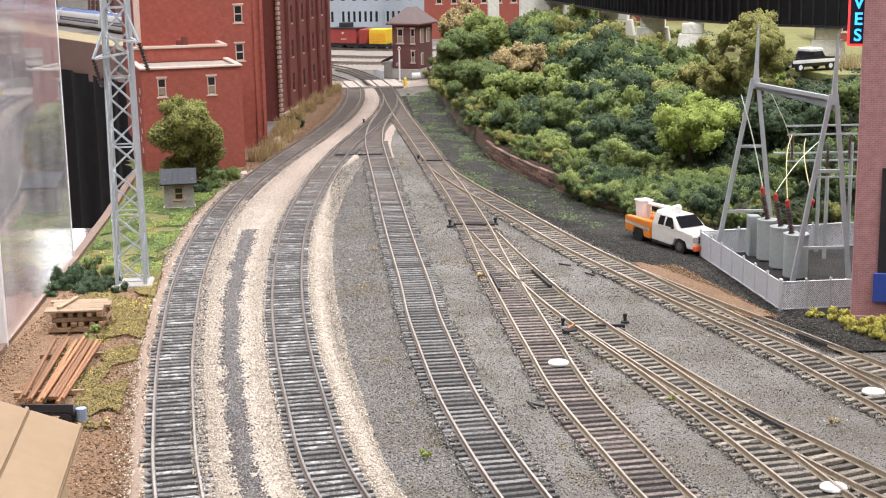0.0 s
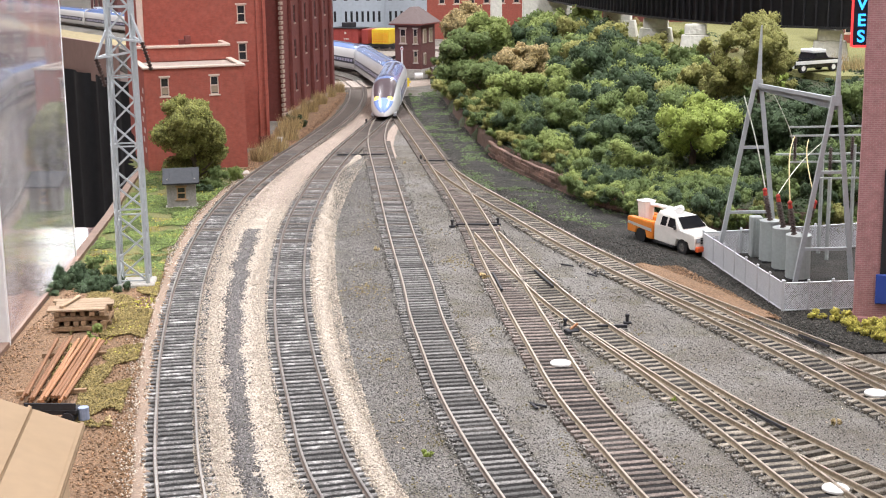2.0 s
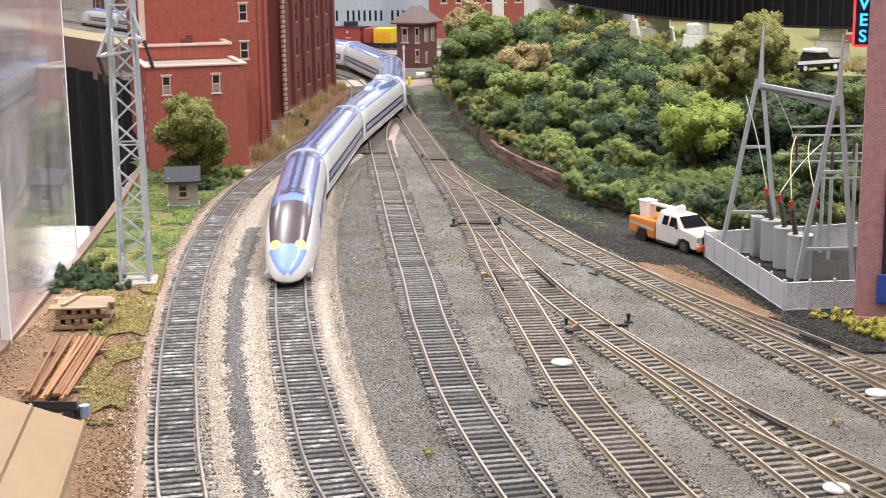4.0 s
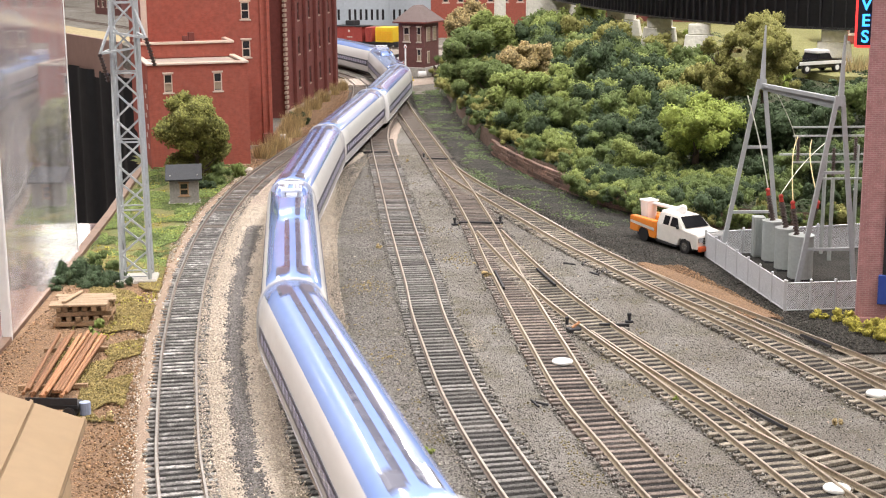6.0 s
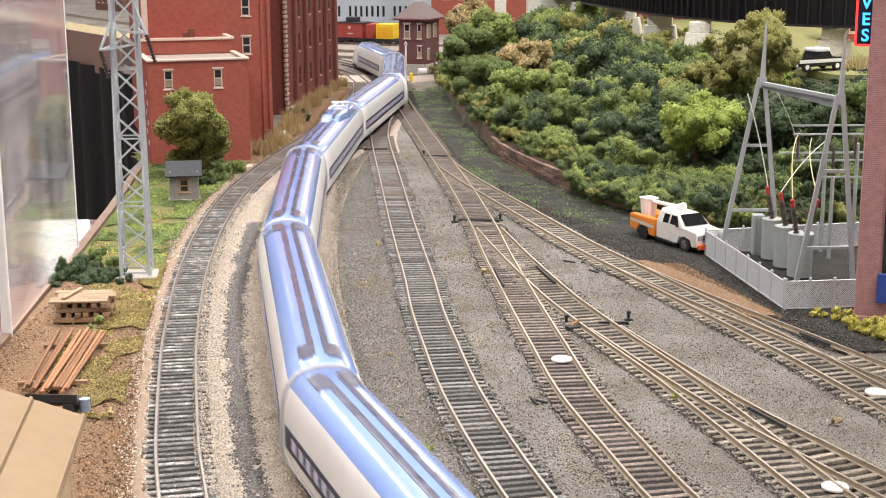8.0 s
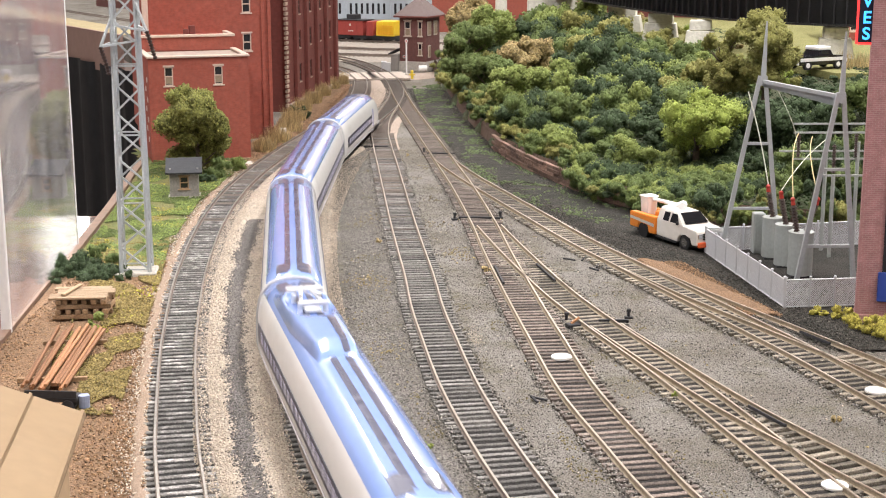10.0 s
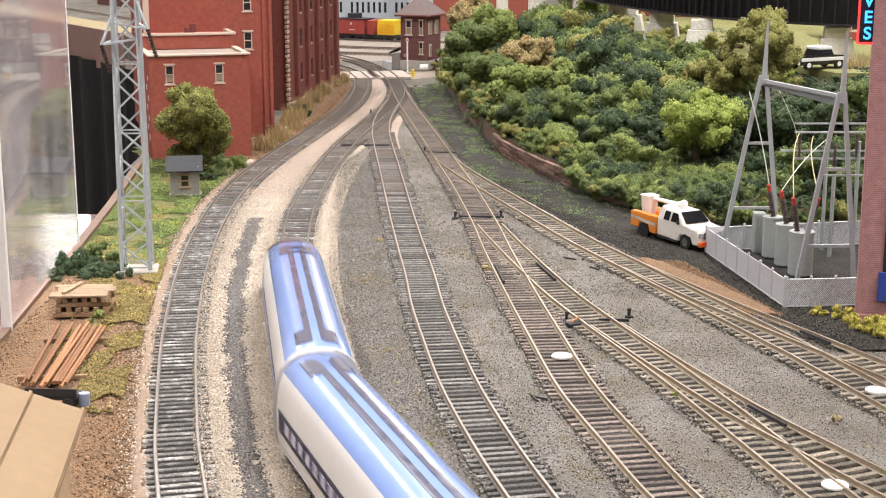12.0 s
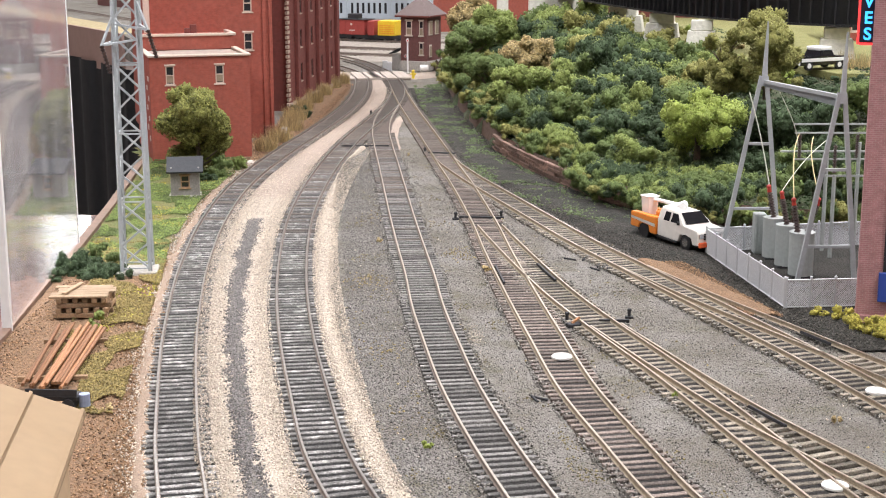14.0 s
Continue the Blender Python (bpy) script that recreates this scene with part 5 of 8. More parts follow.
def hut():
    h = thing("trackside_hut", pose(-0.2035, 1.128, 0.0005, 0, 0, 9), "small grey board hut with a dark slate roof", "hut")
    bm = bmesh.new()
    box(bm, -0.0125, 0.0125, -0.0085, 0.0105, 0, 0.0022)
    part("base", bm, CONCRETE, h)
    bm = bmesh.new()
    wall_with_holes(bm, -0.0112, 0.0112, 0.0022, 0.022, -0.0078, -0.0066, [(0.0, 0.008, 0.007, 0.010)])
    part("front_wall", bm, GREY_BOARD, h)
    for nm, q in (("side_wall", (-0.0112, -0.01, -0.0065, 0.0095, 0.0022, 0.024)), ("side_wall", (0.01, 0.0112, -0.0065, 0.0095, 0.0022, 0.024)), ("rear_wall", (-0.0099, 0.0099, 0.0083, 0.0095, 0.0022, 0.026))):
        bm = bmesh.new()
        box(bm, *q)
        part(nm, bm, GREY_BOARD, h)
    for k in range(9):
        bm = bmesh.new()
        x = -0.0108 + k * 0.0027
        if abs(x) > 0.0038:
            box(bm, x - 0.0003, x + 0.0003, -0.0082, -0.0078, 0.0022, 0.0218)
            part("batten", bm, GREY_BOARD, h)
        else:
            bm.free()
    sash_window(h, 0.0, 0.008, 0.007, 0.010, -0.0074, blind=0.0, trim=TIMBER)
    bm = bmesh.new()
    prism(bm, [(-0.0142, 0.0), (0.0142, 0.0), (0.0142, 0.0012), (-0.0142, 0.0012)], -0.013, 0.013)
    bmesh.ops.transform(bm, verts=bm.verts, matrix=Matrix.Translation((0, 0.0008, 0.0245)) @ Matrix.Rotation(math.radians(19), 4, "X"))
    r = part("roof", bm, SLATE, h)
    for k in range(7):
        bm = bmesh.new()
        x = -0.0135 + k * 0.0045
        box(bm, x - 0.0002, x + 0.0002, -0.013, 0.013, 0.0012, 0.0016)
        bmesh.ops.transform(bm, verts=bm.verts, matrix=Matrix.Translation((0, 0.0008, 0.0245)) @ Matrix.Rotation(math.radians(19), 4, "X"))
        part("seam", bm, SLATE, r)


def timber_stack():
    s = thing("timber_stack", pose(-0.196, 0.768, 0.0028, 0, 0, 4), "stack of brown timber sleepers with pale boards on top", "timber stack")
    rng = random.Random(4)
    for layer in range(4):
        for k in range(6):
            bm = bmesh.new()
            if layer % 2 == 0:
                y = -0.0105 + k * 0.0042
                box(bm, -0.0145, 0.0145, y - 0.0014, y + 0.0014, 0, 0.0026, 0.0003)
            else:
                x = -0.0125 + k * 0.005
                box(bm, x - 0.0015, x + 0.0015, -0.0125, 0.0125, 0, 0.0026, 0.0003)
            part("sleeper", bm, TIMBER, s, at=pose(rng.uniform(-0.001, 0.001), rng.uniform(-0.001, 0.001), layer * 0.0027, 0, 0, rng.uniform(-4, 4)))
    for k in range(5):
        bm = bmesh.new()
        y = -0.0105 + k * 0.0052
        box(bm, -0.0155, 0.0155, y - 0.0024, y + 0.0024, 0, 0.0012, 0.0002)
        part("board", bm, TIMBER_PALE, s, at=pose(rng.uniform(-0.002, 0.002), 0, 0.0109, 0, 0, rng.uniform(-3, 3)))
    bm = bmesh.new()
    box(bm, -0.0012, 0.0012, -0.014, 0.010, 0, 0.0012, 0.0002)
    part("loose_board", bm, TIMBER_PALE, s, at=pose(-0.006, 0.004, 0.0124, 0, 0, -14))


def rod_pile():
    s = thing("rod_pile", pose(-0.1845, 0.678, 0.0030, 0, 0, 4), "pile of rust-brown steel rods on the ground", "rod pile")
    rng = random.Random(5)
    for y in (-0.03, 0.032):
        bm = bmesh.new()
        box(bm, -0.016, 0.016, y - 0.0012, y + 0.0012, -0.0008, 0.0012)
        part("bearer", bm, TIMBER, s)
    for k in range(13):
        bm = bmesh.new()
        x, fan = -0.0105 + k * 0.0017, (k - 6) * 0.0004
        z = 0.0022 + (0.0015 if k % 3 == 1 else 0)
        bar(bm, (x + rng.uniform(-0.0008, 0.0008), -0.048 + rng.uniform(-0.004, 0.004), z), (x + fan + rng.uniform(-0.001, 0.001), 0.050 + rng.uniform(-0.004, 0.004), z), 0.0009, 6)
        part("rod", bm, RUST_ROD, s)


def tan_shed():
    """Card-built shed with its roof nearest the camera."""
    s = thing("tan_shed", pose(-0.124, 0.479, 0, 0, 0, 7.3), "unpainted tan card shed with a sheet roof", "shed")
    bm = bmesh.new()
    box(bm, -0.10, -0.006, -0.17, -0.006, 0, 0.040)
    part("body", bm, TAN_WALL, s)
    # roof slope rises away from the eave at x = 0
    def roof_at(x):
        return 0.045 + 0.40 * -x
    for k in range(6):
        bm = bmesh.new()
        x1, x0 = -0.0172 * k, -0.0172 * (k + 1) + 0.0002
        prism(bm, [(x0, roof_at(x0) * 1.0), (x1, roof_at(x1)), (x1, roof_at(x1) - 0.0014), (x0, roof_at(x0) - 0.0014)], -0.18 + 0.0006 * (k % 2), 0.0)
        part("roof_sheet", bm, TAN_SHEET, s)
        bm = bmesh.new()
        prism(bm, [(x1 - 0.0012, roof_at(x1 - 0.0012) + 0.0012), (x1 - 0.0002, roof_at(x1) + 0.0012), (x1 - 0.0002, roof_at(x1)), (x1 - 0.0012, roof_at(x1 - 0.0012))], -0.179, -0.0008)
        part("roof_batten", bm, TAN_SHEET, s)
    bm = bmesh.new()
    prism(bm, [(-0.10, 0.084), (-0.002, 0.0435), (-0.002, 0.040), (-0.10, 0.040)], -0.170, -0.010)
    part("gable", bm, TAN_WALL, s)
    d = thing("barrel_cart", pose(-0.1655, 0.608, 0.0024, 0, 0, -4), "dark small cart with a pale blue drum", "cart")
    bm = bmesh.new()
    box(bm, -0.017, 0.006, -0.004, 0.004, 0.004, 0.0065, 0.0006)
    box(bm, -0.017, 0.006, -0.0045, -0.0038, 0.0065, 0.0095)
    part("tray", bm, UNDER_DARK, d)
    for x in (-0.012, 0.002):
        bm = bmesh.new()
        bar(bm, (x, -0.005, 0.0025), (x, 0.005, 0.0025), 0.0028, 12)
        part("wheelset", bm, UNDER_DARK, d)
    bm = bmesh.new()
    bar(bm, (0.008, 0, 0.001), (0.008, 0, 0.0065), 0.0024, 14)
    part("drum", bm, BLUE_GREY, d, "pale blue drum")


BLUE_GREY = mat("pale_blue_grey_paint", (0.30, 0.36, 0.52), 0.5, 0.1, 100)
ACRYLIC = mat("clear_acrylic", (0.92, 0.93, 0.95), 0.03, 0.0, 20)
ACRYLIC.node_tree.nodes["Principled BSDF"].inputs["Transmission Weight"].default_value = 1.0
ACRYLIC.node_tree.nodes["Principled BSDF"].inputs["IOR"].default_value = 1.45
for link in list(ACRYLIC.node_tree.links):
    if link.to_socket.name == "Roughness" and link.to_node.bl_idname == "ShaderNodeBsdfPrincipled":
        ACRYLIC.node_tree.links.remove(link)
ACRYLIC.node_tree.nodes["Principled BSDF"].inputs["Roughness"].default_value = 0.03


def haze_over(m, share):
    """A pale smeary film over a clear sheet, standing in for its milky reflection."""
    n, k = m.node_tree.nodes, m.node_tree.links
    out = n["Material Output"]
    haze = n.new("ShaderNodeBsdfDiffuse")
    haze.inputs["Color"].default_value = (0.80, 0.78, 0.80, 1)
    tex = n.new("ShaderNodeTexNoise")
    tex.inputs["Scale"].default_value, tex.inputs["Detail"].default_value = 22, 5
    mp = n.new("ShaderNodeMapping")
    mp.inputs["Scale"].default_value = (1, 2.5, 0.5)
    tc = n.new("ShaderNodeTexCoord")
    k.new(tc.outputs["Object"], mp.inputs["Vector"])
    k.new(mp.outputs[0], tex.inputs["Vector"])
    r = n.new("ShaderNodeMapRange")
    r.inputs[1].default_value, r.inputs[2].default_value = 0.3, 0.75
    r.inputs[3].default_value, r.inputs[4].default_value = share * 0.4, share * 1.7
    k.new(tex.outputs["Fac"], r.inputs[0])
    mx = n.new("ShaderNodeMixShader")
    k.new(r.outputs[0], mx.inputs[0])
    k.new(n["Principled BSDF"].outputs[0], mx.inputs[1])
    k.new(haze.outputs[0], mx.inputs[2])
    k.new(mx.outputs[0], out.inputs["Surface"])


# whitish reflection and haze mixed in as diffuse colour
haze_over(ACRYLIC, 0.11)
# white colour stands in for light gathered in the acrylic's edges
EDGE_LIT_WHITE = mat("white_edge_light", (0.86, 0.86, 0.86), 0.5, 0.04, 60)


def guard_panel():
    """Clear acrylic sheet standing along the layout's edge."""
    a, b = Vector((-0.2265, 0.735, 0)), Vector((-0.2415, 0.945, 0))
    d = b - a
    ang = math.degrees(math.atan2(-d.x, d.y))
    g = thing("acrylic_guard", pose(a.x, a.y, -0.03, 0, 0, ang), "clear acrylic guard sheet with edges painted white as edge-lit", "guard panel")
    bm = bmesh.new()
    box(bm, -0.0045, -0.0015, 0.004, d.length, 0, 0.36)
    p = part("sheet", bm, ACRYLIC, g)
    p.visible_shadow = False
    bm = bmesh.new()
    box(bm, -0.0055, -0.0005, 0.0, 0.0038, 0, 0.36, 0.0004)
    part("edge_strip", bm, EDGE_LIT_WHITE, g, "edge strip painted white as edge-lit acrylic")
    bm = bmesh.new()
    box(bm, -0.0042, -0.0012, d.length, d.length + 0.0012, 0, 0.36)
    part("far_edge", bm, EDGE_LIT_WHITE, g)


def left_plants():
    tree(-0.2085, 1.225, 0.0, 0.088, 0.056, "tree", 31, "round olive-green model tree beside the brick annex", 0.06, 7000, (0.0008, 0.0016), 1.45)
    for k, (x, y, s, tone) in enumerate(((-0.1955, 1.19, 0.016, "dark"), (-0.188, 1.215, 0.022, "mid"), (-0.176, 1.25, 0.016, "leaf"), (-0.222, 0.872, 0.022, "dark"), (-0.210, 0.862, 0.022, "dark"), (-0.200, 0.85, 0.016, "dark"),
                                         (-0.228, 0.855, 0.018, "dark"), (-0.213, 0.885, 0.016, "mid"), (-0.186, 0.742, 0.010, "leaf"))):
        low = tone == "dark" and y < 1.0
        shrub(x, y, 0.0015, s * (1.35 if low else 1.0), tone, 60 + k, "low %s-green ground shrub on the grassy verge" % ("dark" if tone == "dark" else "fresh"), "ground shrubs on the verge", name="ground_cover_shrub" if low else "shrub")
    rng = np.random.default_rng(8)
    for tone, n, label, name, ylo, yhi in (("turf", 15000, "bright green turf crumbs on the verge", "turf_crumbs", 0.87, 1.30), ("yellow", 1900, "yellow flower crumbs on the verge", "flower_crumbs", 0.70, 1.25), ("mid", 12000, "green turf crumbs on the verge", "green_crumbs", 0.87, 1.32),
                                          ("moss", 24000, "olive brown turf crumbs beside the track", "olive_turf", 0.60, 0.95)):
        rows = []
        for _ in range(n * 4):
            y = rng.uniform(ylo, yhi)
            left = np.interp(y, [0.62, 0.85, 0.94, 1.09, 1.30], [-0.182, -0.212, -0.236, -0.248, -0.262])
            right = np.interp(y, [0.62, 0.85, 0.94, 1.09, 1.30], [-0.144, -0.170, -0.182, -0.188, -0.176])
            x = rng.uniform(left, right)
            if noise.noise(Vector((x * 55, y * 40, {"turf": 1, "yellow": 7, "mid": 13, "moss": 19}[tone]))) > (0.16 if tone == "yellow" else -0.12 if tone == "moss" else -0.02):
                rows.append((x, y, 0.0024 + 0.0012 * max(0.0, noise.noise(Vector((x * 120, y * 120, 3)))), rng.uniform(0.0003, 0.0010)))
        tagged(part(name, grains(name, rows[:n], FOAM[tone], 9)), label, "grass", kind="stuff")
    grass_tufts("dry_grass", [(-0.168, 1.36, 0, 0.010, 360), (-0.162, 1.42, 0, 0.012, 480), (-0.158, 1.50, 0, 0.012, 480), (-0.162, 1.58, 0, 0.012, 540), (-0.160, 1.66, 0, 0.010, 600),
                              (-0.155, 1.74, 0, 0.010, 600), (-0.150, 1.82, 0, 0.010, 600), (-0.143, 1.90, 0, 0.009, 480), (-0.135, 1.96, 0, 0.009, 360)], "straw", "dry straw-coloured grass at the foot of the mill", 12, 0.019)
    r = thing("white_rock", pose(-0.1725, 1.285, 0.001), "small white rock beside the annex", "rock")
    bm = bmesh.new()
    bmesh.ops.create_icosphere(bm, subdivisions=2, radius=0.0035)
    for v in bm.verts:
        v.co *= 1 + 0.25 * noise.noise(v.co * 400)
    part("stone", bm, STONE_TRIM, r)
    r = thing("relay_box", pose(-0.1625, 1.475, 0), "small white trackside relay box", "relay box")
    bm = bmesh.new()
    box(bm, -0.003, 0.003, -0.003, 0.003, 0, 0.008, 0.0005)
    part("case", bm, CAR_WHITE, r)
    bm = bmesh.new()
    box(bm, -0.0018, 0.0018, -0.0034, -0.003, 0.002, 0.0062)
    part("door", bm, GREY_STEEL, r)
    shrub(-0.1600, 1.60, 0.002, 0.026, "dark", 77, "dark bush at the foot of the mill", "ground shrubs on the verge")


# ---- the hill ----
HILL_SOIL = mat("dark_green_hill_turf", (0.05, 0.075, 0.03), 0.95, 0.4, 60, 0.8, fine=12, second=(0.07, 0.055, 0.035), mix=0.4)
LAWN = mat("yellow_green_lawn", (0.25, 0.245, 0.09), 0.95, 0.35, 30, 0.6, fine=28)
WEEDS = mat("dull_green_weeds", (0.115, 0.155, 0.066), 0.95, 0.25, 250, rand=0.5, island=True)
WALL_WOOD = mat("red_brown_timber_wall", (0.235, 0.14, 0.105), 0.9, 0.35, 150, 0.5, rand=0.45, second=(0.15, 0.105, 0.085), mix=0.45)
WALL_EARTH = mat("brown_earth_bank", (0.15, 0.10, 0.075), 0.9, 0.3, 80, 0.5)
GIRDER = mat("black_bridge_paint", (0.022, 0.022, 0.025), 0.5, 0.2, 100)
PIER = mat("pale_weathered_concrete", (0.80, 0.78, 0.72), 0.9, 0.1, 60, 0.2, second=(0.64, 0.62, 0.54), mix=0.35)
PLATEAU = 0.076


def hill_height(x, y):
    d = wall_line_distance(x, y, WALL)
    if d < 0.004:
        return -0.008
    u = min(1.0, d / 0.34)
    return 0.013 + (PLATEAU - 0.013) * (u * u * (3 - 2 * u) * 0.6 + u * 0.4) + (0.004 * noise.noise(Vector((x * 14, y * 14, 0))) if u < 1 else 0)


def hill():
    bm = bmesh.new()
    grid_mesh(bm, 110, 100, lambda u, v: (-0.05 + 1.25 * u, 0.90 + 1.28 * v, hill_height(-0.05 + 1.25 * u, 0.90 + 1.28 * v)))
    ob = part("hillside", bm, HILL_SOIL, smooth=True)
    tagged(ob, "dark green turf-covered hillside", "hill", kind="structure")
    bm = bmesh.new()
    slab(bm, [(0.19, 2.05), (0.225, 1.80), (0.27, 1.61), (0.33, 1.44), (0.36, 1.33), (0.60, 1.30), (1.15, 1.30), (1.15, 2.18), (0.19, 2.18)], PLATEAU - 0.006, PLATEAU + 0.0012)
    ob = part("plateau_lawn", bm, LAWN)
    tagged(ob, "yellow-green lawn on the plateau", "lawn", kind="structure")
    # earth bank behind the timbers
    bm = bmesh.new()
    line = spline(WALL, 0.012)
    grid_mesh(bm, len(line) - 1, 4, lambda u, v: (lambda q: (q.x, q.y, 0.016 * v + 0.001 * noise.noise(q * 90)))(side(line, round(u * (len(line) - 1)), -0.003 - 0.003 * v)))
    ob = part("earth_bank", bm, WALL_EARTH, smooth=True)
    tagged(ob, "brown earth bank at the foot of the hill", "bank", kind="structure")
    # timber retaining wall, laid in courses
    w = thing("timber_retaining_wall", pose(0, 0, 0), "low red-brown timber retaining wall", "retaining wall", kind="structure")
    cuts = [i for i, q in enumerate(line) if 1.08 < q.y < 1.37]
    meshes = []
    for ln in (0.022, 0.026, 0.030):
        bm = bmesh.new()
        box(bm, -ln / 2, ln / 2, -0.0018, 0.0018, 0, 0.0029, 0.0003)
        meshes.append(shape("timber", bm, WALL_WOOD))
    rng = random.Random(2)
    for course in range(5):
        for n, i in enumerate(cuts[(course % 2)::2]):
            d = tangent(line, i)
            q = side(line, i, -0.0015 + 0.0012 * rng.random())
            part("timber", meshes[1], None, w, at=Matrix.Translation((q.x, q.y, -0.0005 + course * 0.0030 + rng.uniform(-0.0003, 0.0003))) @ Matrix.Rotation(math.atan2(d.y, d.x) + rng.uniform(-0.03, 0.03), 4, "Z"))


TONES = {"dark": "dense dark green foam shrub on the hillside", "mid": "mid green foam shrub on the hillside", "leaf": "fresh green leafy shrub on the hillside",
         "olive": "olive-toned foam shrub on the hillside", "bright": "bright yellow-green shrub on the hillside", "tan": "tan dried-looking shrub on the hillside"}


def hill_shrubs():
    rng = random.Random(21)
    line = spline(WALL, 0.002)
    seed = 100
    # (distance behind the wall, spacing, size, tones)
    bands = ((0.013, 0.022, 0.022, ("olive", "mid", "leaf", "mid", "olive")), (0.030, 0.029, 0.036, ("mid", "dark", "leaf", "dark")), (0.060, 0.034, 0.043, ("dark", "mid", "dark", "leaf")), (0.096, 0.040, 0.052, ("dark", "mid", "leaf", "dark")),
             (0.138, 0.047, 0.060, ("mid", "dark", "leaf", "dark")), (0.182, 0.049, 0.060, ("dark", "leaf", "mid", "olive")), (0.222, 0.047, 0.052, ("leaf", "olive", "mid")), (0.258, 0.044, 0.044, ("olive", "bright", "olive", "leaf")),
             (0.296, 0.042, 0.036, ("olive", "bright", "olive", "tan")))
    done = []
    for d, gap, size, tones in bands:
        acc = 0.0
        for i in range(2, len(line) - 2):
            acc += 0.002
            q = line[i]
            if acc < gap * rng.uniform(0.85, 1.2) or q.y > 2.08 or (q.x > 0.5):
                continue
            acc = 0.0
            t = tangent(line, i)
            x, y = q.x - t.y * d + rng.uniform(-0.006, 0.006), q.y + t.x * d + rng.uniform(-0.006, 0.006)
            if x > 0.33 * y + 0.03 or y > 2.15 or wall_line_distance(x, y, WALL) < d * 0.6 or any((x - a) ** 2 + (y - b) ** 2 < (gap * 0.55) ** 2 for a, b in done):
                continue
            if y < 0.985 or (y < 1.03 and x > 0.24 and rng.random() < 0.2):
                continue
            done.append((x, y))
            low = 0.38 if math.hypot(x - 0.345, y - 1.30) < 0.10 else 0.5 if d > 0.24 else 1.0
            tone = tones[seed % len(tones)]
            if x > 0.24 and y < 1.32:
                tone = ("dark", "mid", "dark", "dark")[seed % 4]
            if y > 1.5 and d < 0.12:
                tone = ("mid", "olive", "dark", "leaf", "olive")[seed % 5]
            # low ground cover on the open slope round the bright tree
            if (x - 0.20) / 0.17 + abs(y - 1.085) / 0.075 < 1.0 + 0.35 * noise.noise(Vector((x * 30, y * 30, 2))) and x > 0.10 and y < 1.15:
                for k in range(3):
                    a, b = x + rng.uniform(-0.016, 0.016), y + rng.uniform(-0.016, 0.016)
                    if wall_line_distance(a, b, WALL) < 0.006:
                        continue
                    cover = ("mid", "dark", "mid", "leaf")[(seed + k) % 4] if x < 0.20 else ("dark", "dark", "mid")[(seed + k) % 3]
                    shrub(a, b, hill_height(a, b) + 0.001, rng.uniform(0.026, 0.040), cover, seed + k, "low %s-green ground cover on the open slope" % {"mid": "mid", "dark": "dark", "leaf": "fresh"}[cover], "ground cover on the slope", "ground cover", "ground_cover_shrub")
                seed += 1
                continue
            shrub(x, y, hill_height(x, y), low * size * rng.uniform(0.8, 1.25) * (1.15 if y > 1.5 and d < 0.2 else 1.0), tone, seed, TONES[tone])
            seed += 1
    # growth that spills over the wall's nearer end
    for k in range(34):
        i = [n for n, q in enumerate(line) if q.y < 1.135 and q.x < 0.40][0] + int(k * 0.009 / 0.002)
        if i >= len(line) - 2 or line[i].x > 0.42:
            break
        t, q, d = tangent(line, i), line[i], rng.uniform(-0.006, 0.004)
        tone = ("mid", "olive", "dark", "mid", "leaf")[k % 5]
        shrub(q.x - t.y * d, q.y + t.x * d, 0.004 + 0.006 * rng.random(), rng.uniform(0.016, 0.027), tone, 700 + k, TONES[tone])
    tree(0.199, 1.125, hill_height(0.199, 1.125), 0.062, 0.074, "bright", 41, "bright yellow-green tree on the hillside", 0.30, 2600)
    tree(0.281, 1.262, hill_height(0.281, 1.262), 0.104, 0.066, "olive", 42, "tall olive-green tree near the hilltop", 0.22, 5200, (0.0007, 0.0015))
    tree(0.247, 1.28, hill_height(0.247, 1.28), 0.092, 0.044, "olive", 43, "slender olive tree near the hilltop", 0.2, 3000, (0.0007, 0.0015))
    tree(0.030, 1.80, hill_height(0.030, 1.80), 0.085, 0.075, "mid", 44, "dark green tree at the hill's end", 0.15, 2800, (0.0014, 0.0024))
    tree(0.062, 1.92, hill_height(0.062, 1.92), 0.100, 0.080, "leaf", 45, "dark green tree at the hill's end", 0.15, 2800, (0.0014, 0.0024))
    tree(0.040, 2.06, 0.02, 0.112, 0.080, "tan", 46, "tan autumn tree behind the cabin", 0.2, 2400, (0.0014, 0.0024))
    tree(0.095, 1.66, hill_height(0.095, 1.66), 0.070, 0.062, "tan", 47, "tan dried tree on the hillside", 0.25, 1800, (0.0012, 0.0022))
    tree(0.080, 1.52, hill_height(0.080, 1.52), 0.058, 0.070, "leaf", 48, "mid green tree on the hillside", 0.2, 2400, (0.0012, 0.0022))
    tree(0.050, 1.60, hill_height(0.050, 1.60), 0.060, 0.060, "mid", 49, "dark green tree near the wall", 0.2, 2200, (0.0012, 0.0022))
    g = np.random.default_rng(5)
    rows = []
    for _ in range(30000):
        x, y = g.uniform(0.0, 0.60), g.uniform(0.98, 2.0)
        d = wall_line_distance(x, y, WALL)
        if 0.004 < d < 0.36:
            rows.append((x, y, hill_height(x, y) + 0.001, g.uniform(0.0008, 0.0020)))
    # the dark tone paints shade into the gaps between the shrubs
    tagged(part("hill_undergrowth", grains("hill_undergrowth", rows, FOAM["dark"], 6)), "low green undergrowth, darkened to deepen the shaded gaps between shrubs", "undergrowth", kind="stuff")
